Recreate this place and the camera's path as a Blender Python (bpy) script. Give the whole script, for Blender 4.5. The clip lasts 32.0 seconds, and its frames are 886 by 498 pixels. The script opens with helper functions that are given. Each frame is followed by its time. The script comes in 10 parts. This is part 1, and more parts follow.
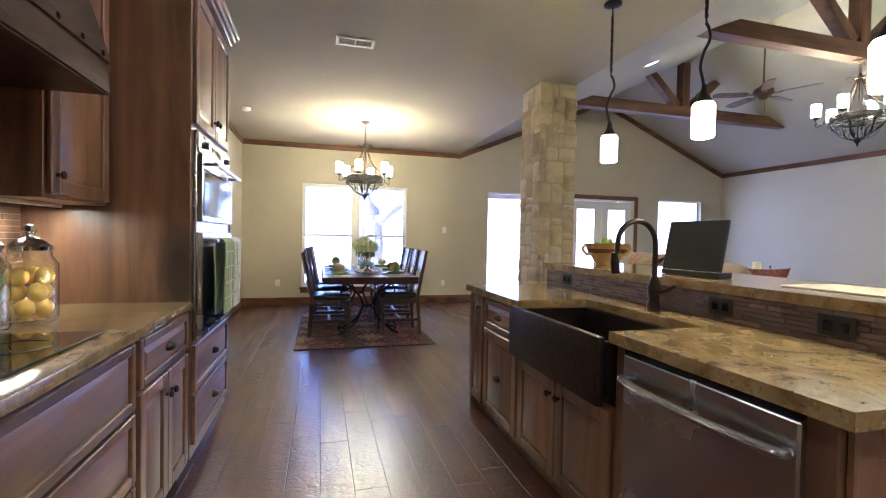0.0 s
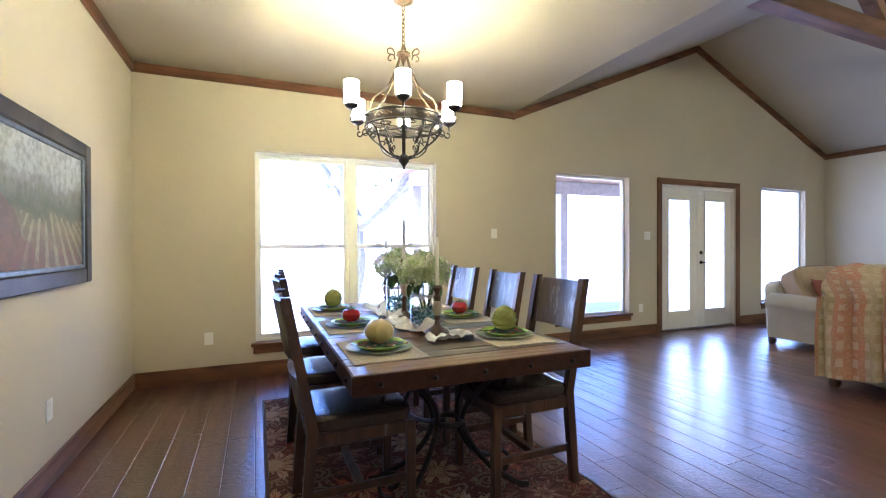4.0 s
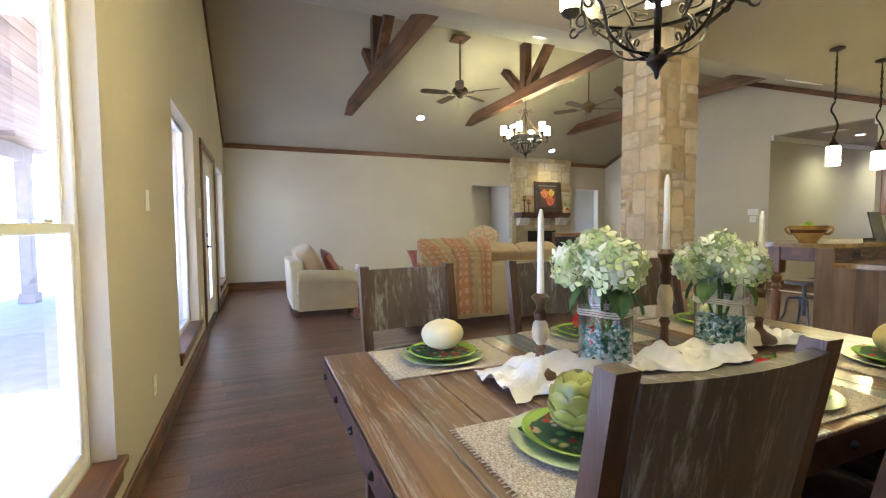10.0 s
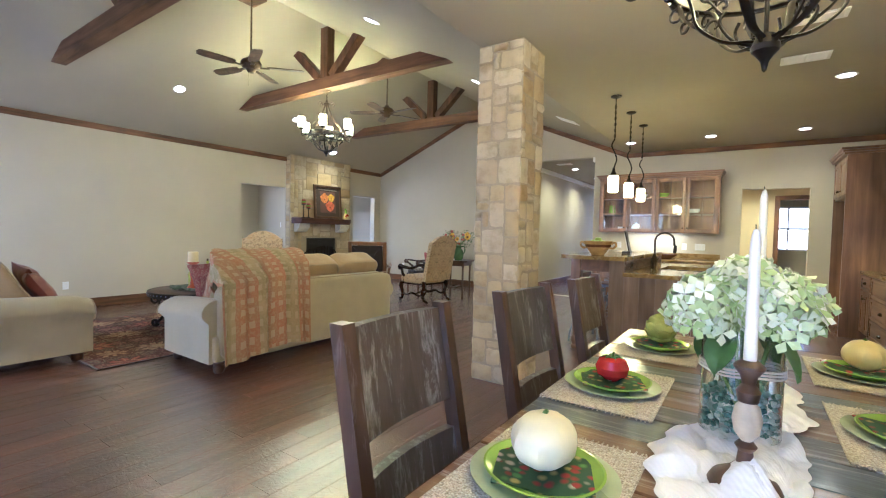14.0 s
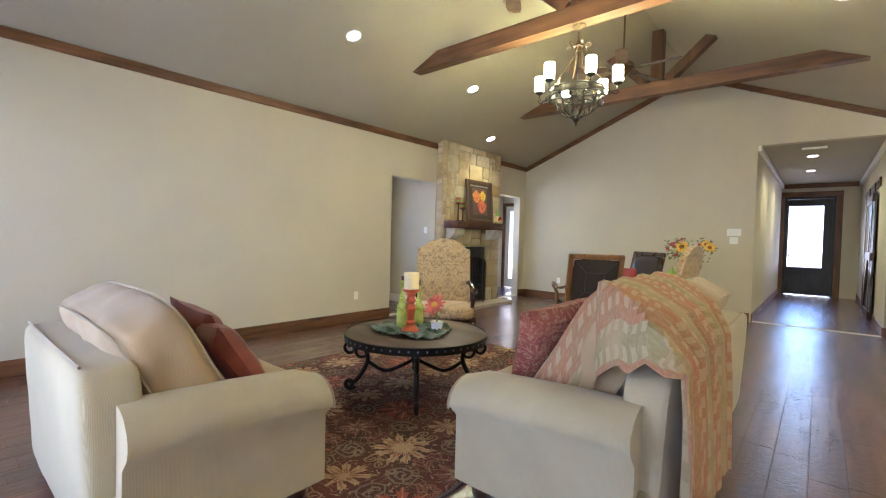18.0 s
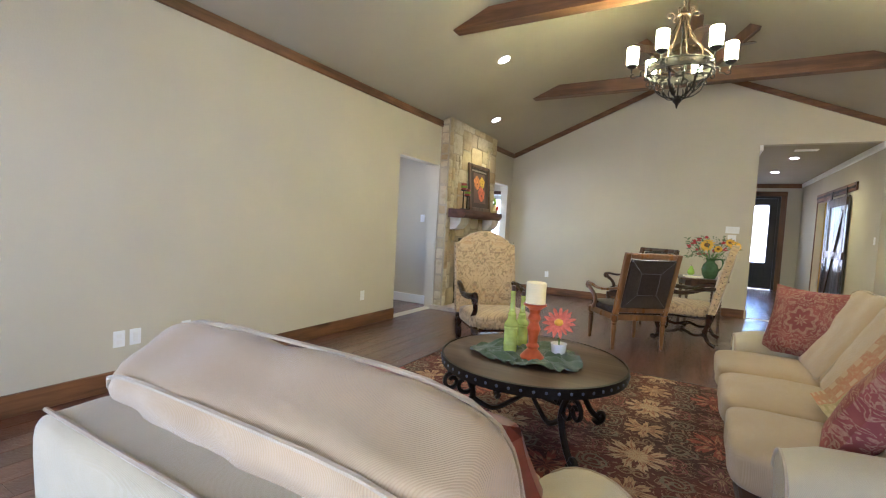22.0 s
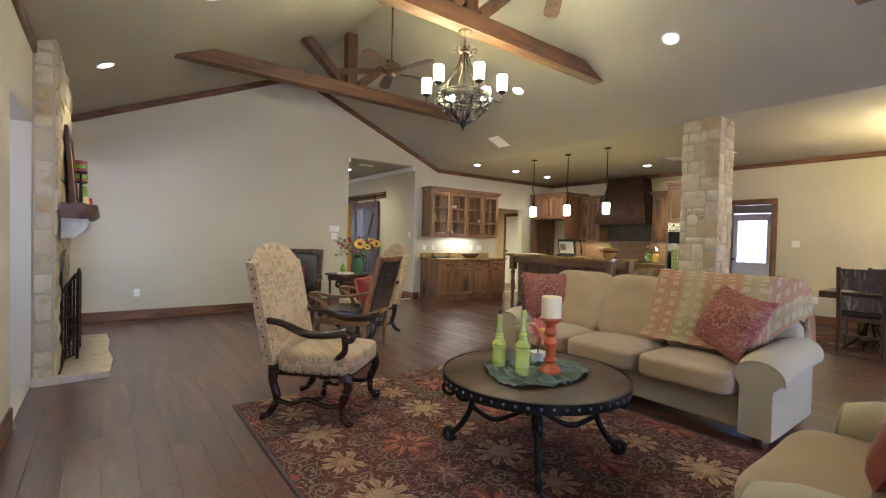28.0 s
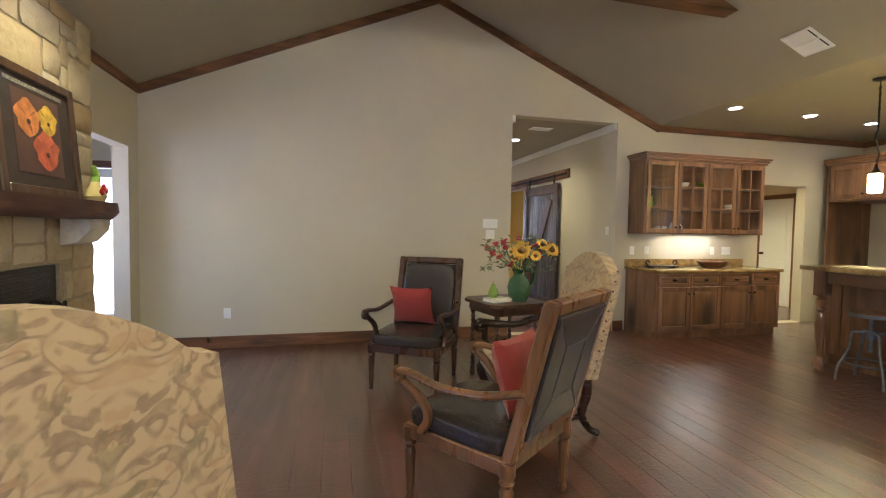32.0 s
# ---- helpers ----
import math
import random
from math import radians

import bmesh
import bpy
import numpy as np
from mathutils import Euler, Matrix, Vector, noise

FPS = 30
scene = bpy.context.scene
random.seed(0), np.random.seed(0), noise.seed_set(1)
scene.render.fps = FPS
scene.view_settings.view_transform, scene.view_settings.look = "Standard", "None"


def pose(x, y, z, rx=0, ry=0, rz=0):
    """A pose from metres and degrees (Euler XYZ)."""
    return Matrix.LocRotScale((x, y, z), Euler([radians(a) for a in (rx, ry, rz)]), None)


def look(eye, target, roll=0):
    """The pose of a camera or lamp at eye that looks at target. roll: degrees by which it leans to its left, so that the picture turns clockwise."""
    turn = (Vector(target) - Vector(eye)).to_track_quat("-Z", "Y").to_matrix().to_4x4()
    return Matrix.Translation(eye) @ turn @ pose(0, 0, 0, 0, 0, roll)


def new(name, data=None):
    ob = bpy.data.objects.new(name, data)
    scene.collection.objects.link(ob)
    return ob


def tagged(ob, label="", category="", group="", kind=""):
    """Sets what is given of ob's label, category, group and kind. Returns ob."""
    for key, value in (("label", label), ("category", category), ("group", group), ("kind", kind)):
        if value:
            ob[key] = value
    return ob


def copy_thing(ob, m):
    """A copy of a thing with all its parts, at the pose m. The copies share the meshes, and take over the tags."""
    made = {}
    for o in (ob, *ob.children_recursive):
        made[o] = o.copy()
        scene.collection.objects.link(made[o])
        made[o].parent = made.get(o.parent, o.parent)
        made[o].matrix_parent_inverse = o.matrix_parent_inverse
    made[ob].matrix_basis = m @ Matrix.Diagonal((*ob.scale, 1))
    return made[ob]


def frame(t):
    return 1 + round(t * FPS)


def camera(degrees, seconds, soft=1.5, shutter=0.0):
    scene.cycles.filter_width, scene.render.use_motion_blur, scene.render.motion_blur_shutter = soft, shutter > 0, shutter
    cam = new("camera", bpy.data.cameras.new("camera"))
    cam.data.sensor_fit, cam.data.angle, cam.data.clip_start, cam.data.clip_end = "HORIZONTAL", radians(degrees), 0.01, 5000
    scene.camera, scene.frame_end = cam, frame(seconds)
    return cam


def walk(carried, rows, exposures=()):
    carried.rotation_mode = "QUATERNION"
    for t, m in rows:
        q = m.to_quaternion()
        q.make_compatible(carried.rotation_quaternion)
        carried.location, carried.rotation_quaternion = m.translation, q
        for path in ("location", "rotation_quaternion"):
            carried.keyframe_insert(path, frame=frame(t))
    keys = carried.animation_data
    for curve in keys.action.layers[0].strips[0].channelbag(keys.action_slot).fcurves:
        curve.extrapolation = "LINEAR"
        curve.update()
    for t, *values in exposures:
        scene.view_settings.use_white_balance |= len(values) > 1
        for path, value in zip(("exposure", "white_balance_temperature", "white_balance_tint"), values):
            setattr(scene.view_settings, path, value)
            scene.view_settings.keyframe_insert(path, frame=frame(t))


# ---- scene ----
cam = camera(89.9, 32.0, soft=1.15)
# seconds, place in metres, yaw, pitch and roll in degrees
ROWS = [
    (0, 0.004, -0.165, 1.248, -15.43, -1.39, -1.1),
    (0.5, -0.06, 0.292, 1.245, -14.63, -0.85, -0.39),
    (1, -0.095, 0.753, 1.244, -15.92, -1.18, -0.82),
    (1.5, -0.095, 1.212, 1.242, -17.37, -1.34, -0.21),
    (2, -0.123, 1.667, 1.236, -18.49, -1.25, -0.05),
    (2.5, -0.154, 2.123, 1.23, -19.67, -0.64, 0.12),
    (3, -0.162, 2.578, 1.254, -20.71, -0.29, 0.24),
    (3.5, -0.181, 3.036, 1.257, -21.36, -0.05, 0.29),
    (5.5, -0.831, 4.786, 1.265, -35.41, -3.17, -0.44),
    (6, -0.881, 5.169, 1.24, -43.57, -2.44, 0.02),
    (6.5, -0.894, 5.538, 1.295, -52.64, -2.87, 0.01),
    (7, -0.958, 5.941, 1.272, -61.84, -2.45, 0.57),
    (7.5, -0.942, 6.288, 1.249, -69.65, -2.15, 0.79),
    (8, -0.881, 6.735, 1.277, -77.34, -2.09, 0.19),
    (8.5, -0.803, 7.082, 1.268, -85.7, -1.78, -0.67),
    (9, -0.706, 7.349, 1.256, -92.85, -2.58, -0.82),
    (9.5, -0.603, 7.523, 1.258, -101.7, -3.23, -0.68),
    (10, -0.554, 7.631, 1.267, -112.83, -3.16, 0.38),
    (10.5, -0.498, 7.73, 1.252, -123.7, -2.59, 0.9),
    (11, -0.426, 7.843, 1.236, -132.77, -1.64, 0.31),
    (11.5, -0.403, 7.895, 1.263, -138.35, -0.61, -0.05),
    (12, -0.366, 7.905, 1.292, -140.44, 0.32, 0.25),
    (12.5, -0.239, 7.899, 1.294, -139.75, -0.54, -0.4),
    (13, -0.024, 7.896, 1.291, -143.33, -1.38, -0.86),
    (13.5, 0.3, 7.901, 1.293, -146.14, -2.17, -1.56),
    (14, 0.627, 7.892, 1.292, -145.44, -2.15, -1.3),
    (14.5, 1.045, 7.891, 1.3, -144.48, -2.33, -1.59),
    (15, 1.526, 7.875, 1.286, -141.9, -2.81, -2.13),
    (15.5, 1.977, 7.841, 1.283, -139.01, -2.55, -1.49),
    (17.5, 3.597, 7.594, 1.257, -139.09, -1.24, -2.03),
    (18, 3.972, 7.56, 1.258, -139.63, -1.52, -1.52),
    (18.5, 4.272, 7.547, 1.255, -140.96, -1.54, -1.07),
    (19, 4.498, 7.521, 1.248, -142, -1.32, -0.48),
    (19.5, 4.628, 7.528, 1.249, -142.55, -1, -0.69),
    (20, 4.73, 7.549, 1.256, -143.53, -1.53, -1.67),
    (20.5, 4.867, 7.577, 1.264, -145.19, -1.82, -2.11),
    (21, 5.035, 7.621, 1.28, -147.36, -2.27, -2.27),
    (21.5, 5.288, 7.672, 1.282, -149.48, -2.51, -2.67),
    (22, 5.59, 7.668, 1.287, -150.18, -3.07, -3.11),
    (22.5, 5.996, 7.735, 1.312, -151.44, -2.54, -3.54),
    (23, 6.383, 7.744, 1.31, -155.49, -1.8, -3.05),
    (23.5, 6.742, 7.743, 1.298, -162.18, -1.27, -2.73),
    (24, 7.082, 7.721, 1.297, -170.47, -1.45, -2.65),
    (24.5, 7.395, 7.653, 1.286, -178.02, -1.77, -1.99),
    (25, 7.703, 7.565, 1.293, -186.54, -1.44, -2.64),
    (25.5, 7.994, 7.427, 1.271, -194.58, -0.99, -2.48),
    (26, 8.262, 7.283, 1.281, -202.78, -0.64, -2.72),
    (26.5, 8.501, 7.167, 1.264, -210.21, 0.27, -3.56),
    (28.5, 8.584, 6.574, 1.31, -217.53, -1.36, -1.19),
    (29, 8.487, 6.243, 1.301, -215.85, -1.58, -1.03),
    (29.5, 8.386, 5.878, 1.319, -211.87, -1.05, -1.06),
    (30, 8.159, 5.528, 1.31, -208.6, -0.99, -0.93),
    (30.5, 7.899, 5.147, 1.345, -207.21, -1.13, -2.34),
    (31, 7.633, 4.836, 1.34, -204.87, -0.76, -2.78),
    (31.5, 7.313, 4.47, 1.356, -198.96, -1.71, -2.53),
    (32, 7.054, 4.149, 1.379, -193.93, -2.47, -0.87),
]
walk(cam, [(t, pose(x, y, z, 90 + pitch, roll, yaw)) for t, x, y, z, yaw, pitch, roll in ROWS],
     exposures=[(0.0, 2.9, 4350, 38), (1.5, 3.0, 4350, 37), (3.3, 3.05, 4400, 34), (5.5, 2.92, 4450, 29), (8.5, 2.95, 4850, 25), (10.5, 3.06, 4850, 26), (13.5, 3.18, 4650, 26), (18.0, 3.25, 5000, 25), (22.0, 3.23, 4900, 25), (26.0, 3.07, 4800, 28), (30.0, 3.0, 5000, 31), (32.0, 2.92, 5150, 31)])

# ---- world, sun, large lights ----
world = bpy.data.worlds.new("sky")
scene.world = world
world.use_nodes = True
wt = world.node_tree
sky = wt.nodes.new("ShaderNodeTexSky")
sky.sky_type = "NISHITA"
sky.sun_disc = False
sky.sun_elevation = radians(54)
sky.sun_rotation = radians(264)
wt.links.new(sky.outputs[0], wt.nodes["Background"].inputs[0])
wt.nodes["Background"].inputs[1].default_value = 0.15

sun = new("sun", bpy.data.lights.new("sun", "SUN"))
sun.data.energy = 5.0
sun.data.angle = radians(0.5)
sun.data.color = (1.0, 0.95, 0.86)
sun.matrix_world = look((0, 0, 20), (0 - math.sin(radians(264)) * 10, 0 - math.cos(radians(264)) * 10, 20 - 10 * math.tan(radians(54))))


def lamp(kind, place, power, colour, size=0.05, spot=None, blend=0.6):
    """A lamp pointing down: recessed can, chandelier, pendant, cabinet light or added daylight stand-in."""
    ob = new("lamp_light", bpy.data.lights.new("lamp_light", kind))
    ob.data.energy = power
    ob.data.color = colour
    ob.location = place
    if kind == "AREA":
        ob.data.shape = "RECTANGLE"
        ob.data.size, ob.data.size_y = size
    else:
        ob.data.shadow_soft_size = size
    if spot:
        ob.data.spot_size, ob.data.spot_blend = radians(spot), blend
    return ob


WARM = (1.0, 0.90, 0.39)

# ---- mesh tools ----
def thing(name, label, category, x=0.0, y=0.0, z=0.0, rz=0.0, group="", kind=""):
    """An Empty at the base of a thing; its parts are built in its own axes."""
    ob = new(name)
    ob.empty_display_size = 0.1
    ob.matrix_basis = pose(x, y, z, 0, 0, rz)
    return tagged(ob, label, category, group, kind)


def part(name, bm, material, parent=None, label="", sharp=35):
    """Links a bmesh as one mesh object under a thing or a part."""
    bmesh.ops.recalc_face_normals(bm, faces=bm.faces)
    me = bpy.data.meshes.new(name)
    bm.to_mesh(me)
    bm.free()
    if sharp:
        me.shade_smooth()
        me.set_sharp_from_angle(angle=radians(sharp))
    me.materials.append(material)
    ob = new(name, me)
    ob.parent = parent
    if label:
        ob["label"] = label
    return ob


def piece(name, me, parent, m):
    """One more object on a shared mesh."""
    ob = new(name, me)
    ob.parent = parent
    ob.matrix_basis = m
    return ob


def shared(name, bm, material, sharp=35):
    bmesh.ops.recalc_face_normals(bm, faces=bm.faces)
    me = bpy.data.meshes.new(name)
    bm.to_mesh(me)
    bm.free()
    if sharp:
        me.shade_smooth()
        me.set_sharp_from_angle(angle=radians(sharp))
    me.materials.append(material)
    return me


def setting(name, bm, material, label, category, sharp=35):
    return tagged(part(name, bm, material, None, "", sharp), label, category, "", "structure")


def moved(bm, start, m):
    """Moves the vertices made since start by the matrix m."""
    if m is not None:
        bm.verts.ensure_lookup_table()
        for v in bm.verts[start:]:
            v.co = m @ v.co


def box(bm, x0, x1, y0, y1, z0, z1, bev=0.0, m=None, seg=1):
    start = len(bm.verts)
    vs = [bm.verts.new((x, y, z)) for x in (x0, x1) for y in (y0, y1) for z in (z0, z1)]
    quads = ((0, 1, 3, 2), (4, 6, 7, 5), (0, 4, 5, 1), (2, 3, 7, 6), (0, 2, 6, 4), (1, 5, 7, 3))
    fs = [bm.faces.new([vs[i] for i in q]) for q in quads]
    if bev > 0:
        es = list({e for f in fs for e in f.edges})
        bmesh.ops.bevel(bm, geom=es, offset=bev, segments=seg, affect="EDGES", profile=0.6)
        bm.verts.index_update()
    moved(bm, start, m)
    return bm


def bx(x0, x1, y0, y1, z0, z1, bev=0.0, m=None, seg=1):
    return box(bmesh.new(), x0, x1, y0, y1, z0, z1, bev, m, seg)


def prism(bm, outline, lo, hi, axis="z", m=None):
    """An outline (a, b) pulled from lo to hi along an axis: z uses (x, y), y uses (x, z), x uses (y, z)."""
    start = len(bm.verts)
    put = {"z": lambda a, b, c: (a, b, c), "y": lambda a, b, c: (a, c, b), "x": lambda a, b, c: (c, a, b)}[axis]
    lower = [bm.verts.new(put(a, b, lo)) for a, b in outline]
    upper = [bm.verts.new(put(a, b, hi)) for a, b in outline]
    bm.faces.new(lower)
    bm.faces.new(list(reversed(upper)))
    n = len(outline)
    for i in range(n):
        bm.faces.new((lower[i], lower[(i + 1) % n], upper[(i + 1) % n], upper[i]))
    moved(bm, start, m)
    return bm


def lathe(bm, profile, n=20, m=None, squash=(1, 1)):
    """A profile of (radius, z) turned round z. Radius 0 closes it."""
    start = len(bm.verts)
    rings = []
    for r, z in profile:
        if r <= 1e-5:
            rings.append([bm.verts.new((0, 0, z))])
        else:
            rings.append([bm.verts.new((r * squash[0] * math.cos(2 * math.pi * i / n), r * squash[1] * math.sin(2 * math.pi * i / n), z)) for i in range(n)])
    for a, b in zip(rings, rings[1:]):
        for i in range(n):
            j = (i + 1) % n
            if len(a) == 1 and len(b) == 1:
                continue
            if len(a) == 1:
                bm.faces.new((a[0], b[i], b[j]))
            elif len(b) == 1:
                bm.faces.new((a[i], b[0], a[j]))
            else:
                bm.faces.new((a[i], a[j], b[j], b[i]))
    moved(bm, start, m)
    return bm


def tube(bm, points, radius, n=8, closed=False, flat=1.0, m=None):
    """A round or flattened bar along points; radius may be one per point."""
    start = len(bm.verts)
    ps = [Vector(p) for p in points]
    k = len(ps)
    rad = radius if isinstance(radius, (list, tuple)) else [radius] * k
    ring_list = []
    up = None
    for i in range(k):
        if closed:
            d = ps[(i + 1) % k] - ps[i - 1]
        else:
            d = ps[min(i + 1, k - 1)] - ps[max(i - 1, 0)]
        d = d.normalized() if d.length > 1e-9 else Vector((0, 0, 1))
        if up is None:
            up = d.orthogonal().normalized() if abs(d.z) > 0.9 else Vector((0, 0, 1)).cross(d).normalized()
        up = (up - d * up.dot(d)).normalized()
        side = d.cross(up)
        ring_list.append([bm.verts.new(ps[i] + rad[i] * (math.cos(2 * math.pi * j / n) * up + flat * math.sin(2 * math.pi * j / n) * side)) for j in range(n)])
    for i in range(k if closed else k - 1):
        a, b = ring_list[i], ring_list[(i + 1) % k]
        for j in range(n):
            bm.faces.new((a[j], a[(j + 1) % n], b[(j + 1) % n], b[j]))
    if not closed:
        bm.faces.new(list(reversed(ring_list[0])))
        bm.faces.new(ring_list[-1])
    moved(bm, start, m)
    return bm


def smooth_path(points, steps=6):
    """A Catmull-Rom curve through points."""
    ps = [Vector(p) for p in points]
    ps = [2 * ps[0] - ps[1]] + ps + [2 * ps[-1] - ps[-2]]
    out = []
    for i in range(1, len(ps) - 2):
        a, b, c, d = ps[i - 1:i + 3]
        for s in range(steps):
            t = s / steps
            out.append(0.5 * (2 * b + (c - a) * t + (2 * a - 5 * b + 4 * c - d) * t * t + (3 * b - a - 3 * c + d) * t ** 3))
    out.append(ps[-2])
    return out


def spiral(cx, cz, r0, r1, a0, a1, n=18):
    """Points of a scroll in the xz plane, angles in degrees."""
    out = []
    for i in range(n + 1):
        t = i / n
        a, r = radians(a0 + (a1 - a0) * t), r0 + (r1 - r0) * t
        out.append((cx + r * math.cos(a), 0.0, cz + r * math.sin(a)))
    return out


def cushion(bm, sx, sy, sz, m=None, power=4.0, puff=0.25, n=10, wrinkle=0.006, seed=0):
    """A stuffed, rounded block of the given full sizes, bulging in its middle."""
    start = len(bm.verts)
    grid = {}
    for face in range(6):
        for i in range(n + 1):
            for j in range(n + 1):
                u, v = 2 * i / n - 1, 2 * j / n - 1
                u, v = math.sin(u * math.pi / 2) * 0.35 + u * 0.65, math.sin(v * math.pi / 2) * 0.35 + v * 0.65
                p = [(u, v, 1), (u, v, -1), (u, 1, v), (u, -1, v), (1, u, v), (-1, u, v)][face]
                key = tuple(round(c, 4) for c in p)
                if key not in grid:
                    q = Vector(p)
                    s = (abs(p[0]) ** power + abs(p[1]) ** power + abs(p[2]) ** power) ** (-1 / power)
                    q = q * s
                    bulge = 1 + puff * (1 - min(1, p[0] ** 2)) * (1 - min(1, p[1] ** 2))
                    c = Vector((q.x * sx / 2, q.y * sy / 2, q.z * sz / 2 * bulge))
                    if wrinkle:
                        c += noise.noise_vector(c * 7 + Vector((seed * 3.1, seed, 0))) * wrinkle
                    grid[key] = bm.verts.new(c)
    done = set()
    for face in range(6):
        for i in range(n):
            for j in range(n):
                ks = []
                for a, b in ((i, j), (i + 1, j), (i + 1, j + 1), (i, j + 1)):
                    u, v = 2 * a / n - 1, 2 * b / n - 1
                    u, v = math.sin(u * math.pi / 2) * 0.35 + u * 0.65, math.sin(v * math.pi / 2) * 0.35 + v * 0.65
                    p = [(u, v, 1), (u, v, -1), (u, 1, v), (u, -1, v), (1, u, v), (-1, u, v)][face]
                    ks.append(tuple(round(c, 4) for c in p))
                bm.faces.new([grid[k] for k in ks])
    moved(bm, start, m)
    return bm


def pillow(bm, s, thick, m=None, n=12, seed=0):
    """A square throw pillow with pointed corners, standing in its xz plane."""
    start = len(bm.verts)
    sheets = []
    for sign in (1, -1):
        rows = []
        for i in range(n + 1):
            row = []
            for j in range(n + 1):
                u, v = 2 * i / n - 1, 2 * j / n - 1
                pin = 1 - 0.10 * (1 - u * u) * v * v, 1 - 0.10 * (1 - v * v) * u * u
                x, z = u * pin[1] * s / 2, v * pin[0] * s / 2
                d = thick / 2 * ((1 - u ** 4) * (1 - v ** 4)) ** 0.6
                d *= 1 + 0.15 * noise.noise(Vector((u * 2 + seed, v * 2, sign)))
                edge = i in (0, n) or j in (0, n)
                row.append(sheets[0][i][j] if edge and sheets else bm.verts.new((x, sign * d, z)))
            rows.append(row)
        sheets.append(rows)
        for i in range(n):
            for j in range(n):
                bm.faces.new((rows[i][j], rows[i + 1][j], rows[i + 1][j + 1], rows[i][j + 1]))
    moved(bm, start, m)
    return bm


def sheet(bm, fn, nu, nv, thick=0.004, m=None):
    """A cloth given by fn(u, v) -> point, with a thickness."""
    start = len(bm.verts)
    pts = [[Vector(fn(i / nu, j / nv)) for j in range(nv + 1)] for i in range(nu + 1)]
    top, low = [], []
    for i in range(nu + 1):
        a, b = [], []
        for j in range(nv + 1):
            du = pts[min(i + 1, nu)][j] - pts[max(i - 1, 0)][j]
            dv = pts[i][min(j + 1, nv)] - pts[i][max(j - 1, 0)]
            nrm = du.cross(dv)
            nrm = nrm.normalized() if nrm.length > 1e-9 else Vector((0, 0, 1))
            a.append(bm.verts.new(pts[i][j] + nrm * thick / 2))
            b.append(bm.verts.new(pts[i][j] - nrm * thick / 2))
        top.append(a)
        low.append(b)
    for i in range(nu):
        for j in range(nv):
            bm.faces.new((top[i][j], top[i + 1][j], top[i + 1][j + 1], top[i][j + 1]))
            bm.faces.new((low[i][j], low[i][j + 1], low[i + 1][j + 1], low[i + 1][j]))
    for i in range(nu):
        bm.faces.new((top[i][0], low[i][0], low[i + 1][0], top[i + 1][0]))
        bm.faces.new((top[i][nv], top[i + 1][nv], low[i + 1][nv], low[i][nv]))
    for j in range(nv):
        bm.faces.new((top[0][j], top[0][j + 1], low[0][j + 1], low[0][j]))
        bm.faces.new((top[nu][j], low[nu][j], low[nu][j + 1], top[nu][j + 1]))
    moved(bm, start, m)
    return bm


def lump(bm, centre, rx, ry, rz, rough=0.0, sub=2, seed=0, m=None):
    """A knobbly ball."""
    start = len(bm.verts)
    bmesh.ops.create_icosphere(bm, subdivisions=sub, radius=1.0)
    bm.verts.ensure_lookup_table()
    for v in bm.verts[start:]:
        k = 1 + rough * noise.noise(v.co * 2.3 + Vector((seed * 1.7, seed, 0)))
        v.co = Vector((v.co.x * rx * k, v.co.y * ry * k, v.co.z * rz * k)) + Vector(centre)
    moved(bm, start, m)
    return bm

def standing():
    """The names of all that stands so far."""
    return set(ob.name for ob in bpy.data.objects)


def shift(before, dx, dy):
    """Moves the things and lamps built since then together."""
    for ob in bpy.data.objects:
        if ob.parent is None and ob.name not in before:
            ob.matrix_basis = Matrix.Translation((dx, dy, 0)) @ ob.matrix_basis


# ---- materials ----
def base_material(name, colour, rough=0.5, metal=0.0):
    m = bpy.data.materials.new(name)
    m.use_nodes = True
    b = m.node_tree.nodes["Principled BSDF"]
    b.inputs["Base Color"].default_value = (*colour, 1)
    b.inputs["Roughness"].default_value = rough
    b.inputs["Metallic"].default_value = metal
    return m, m.node_tree, b


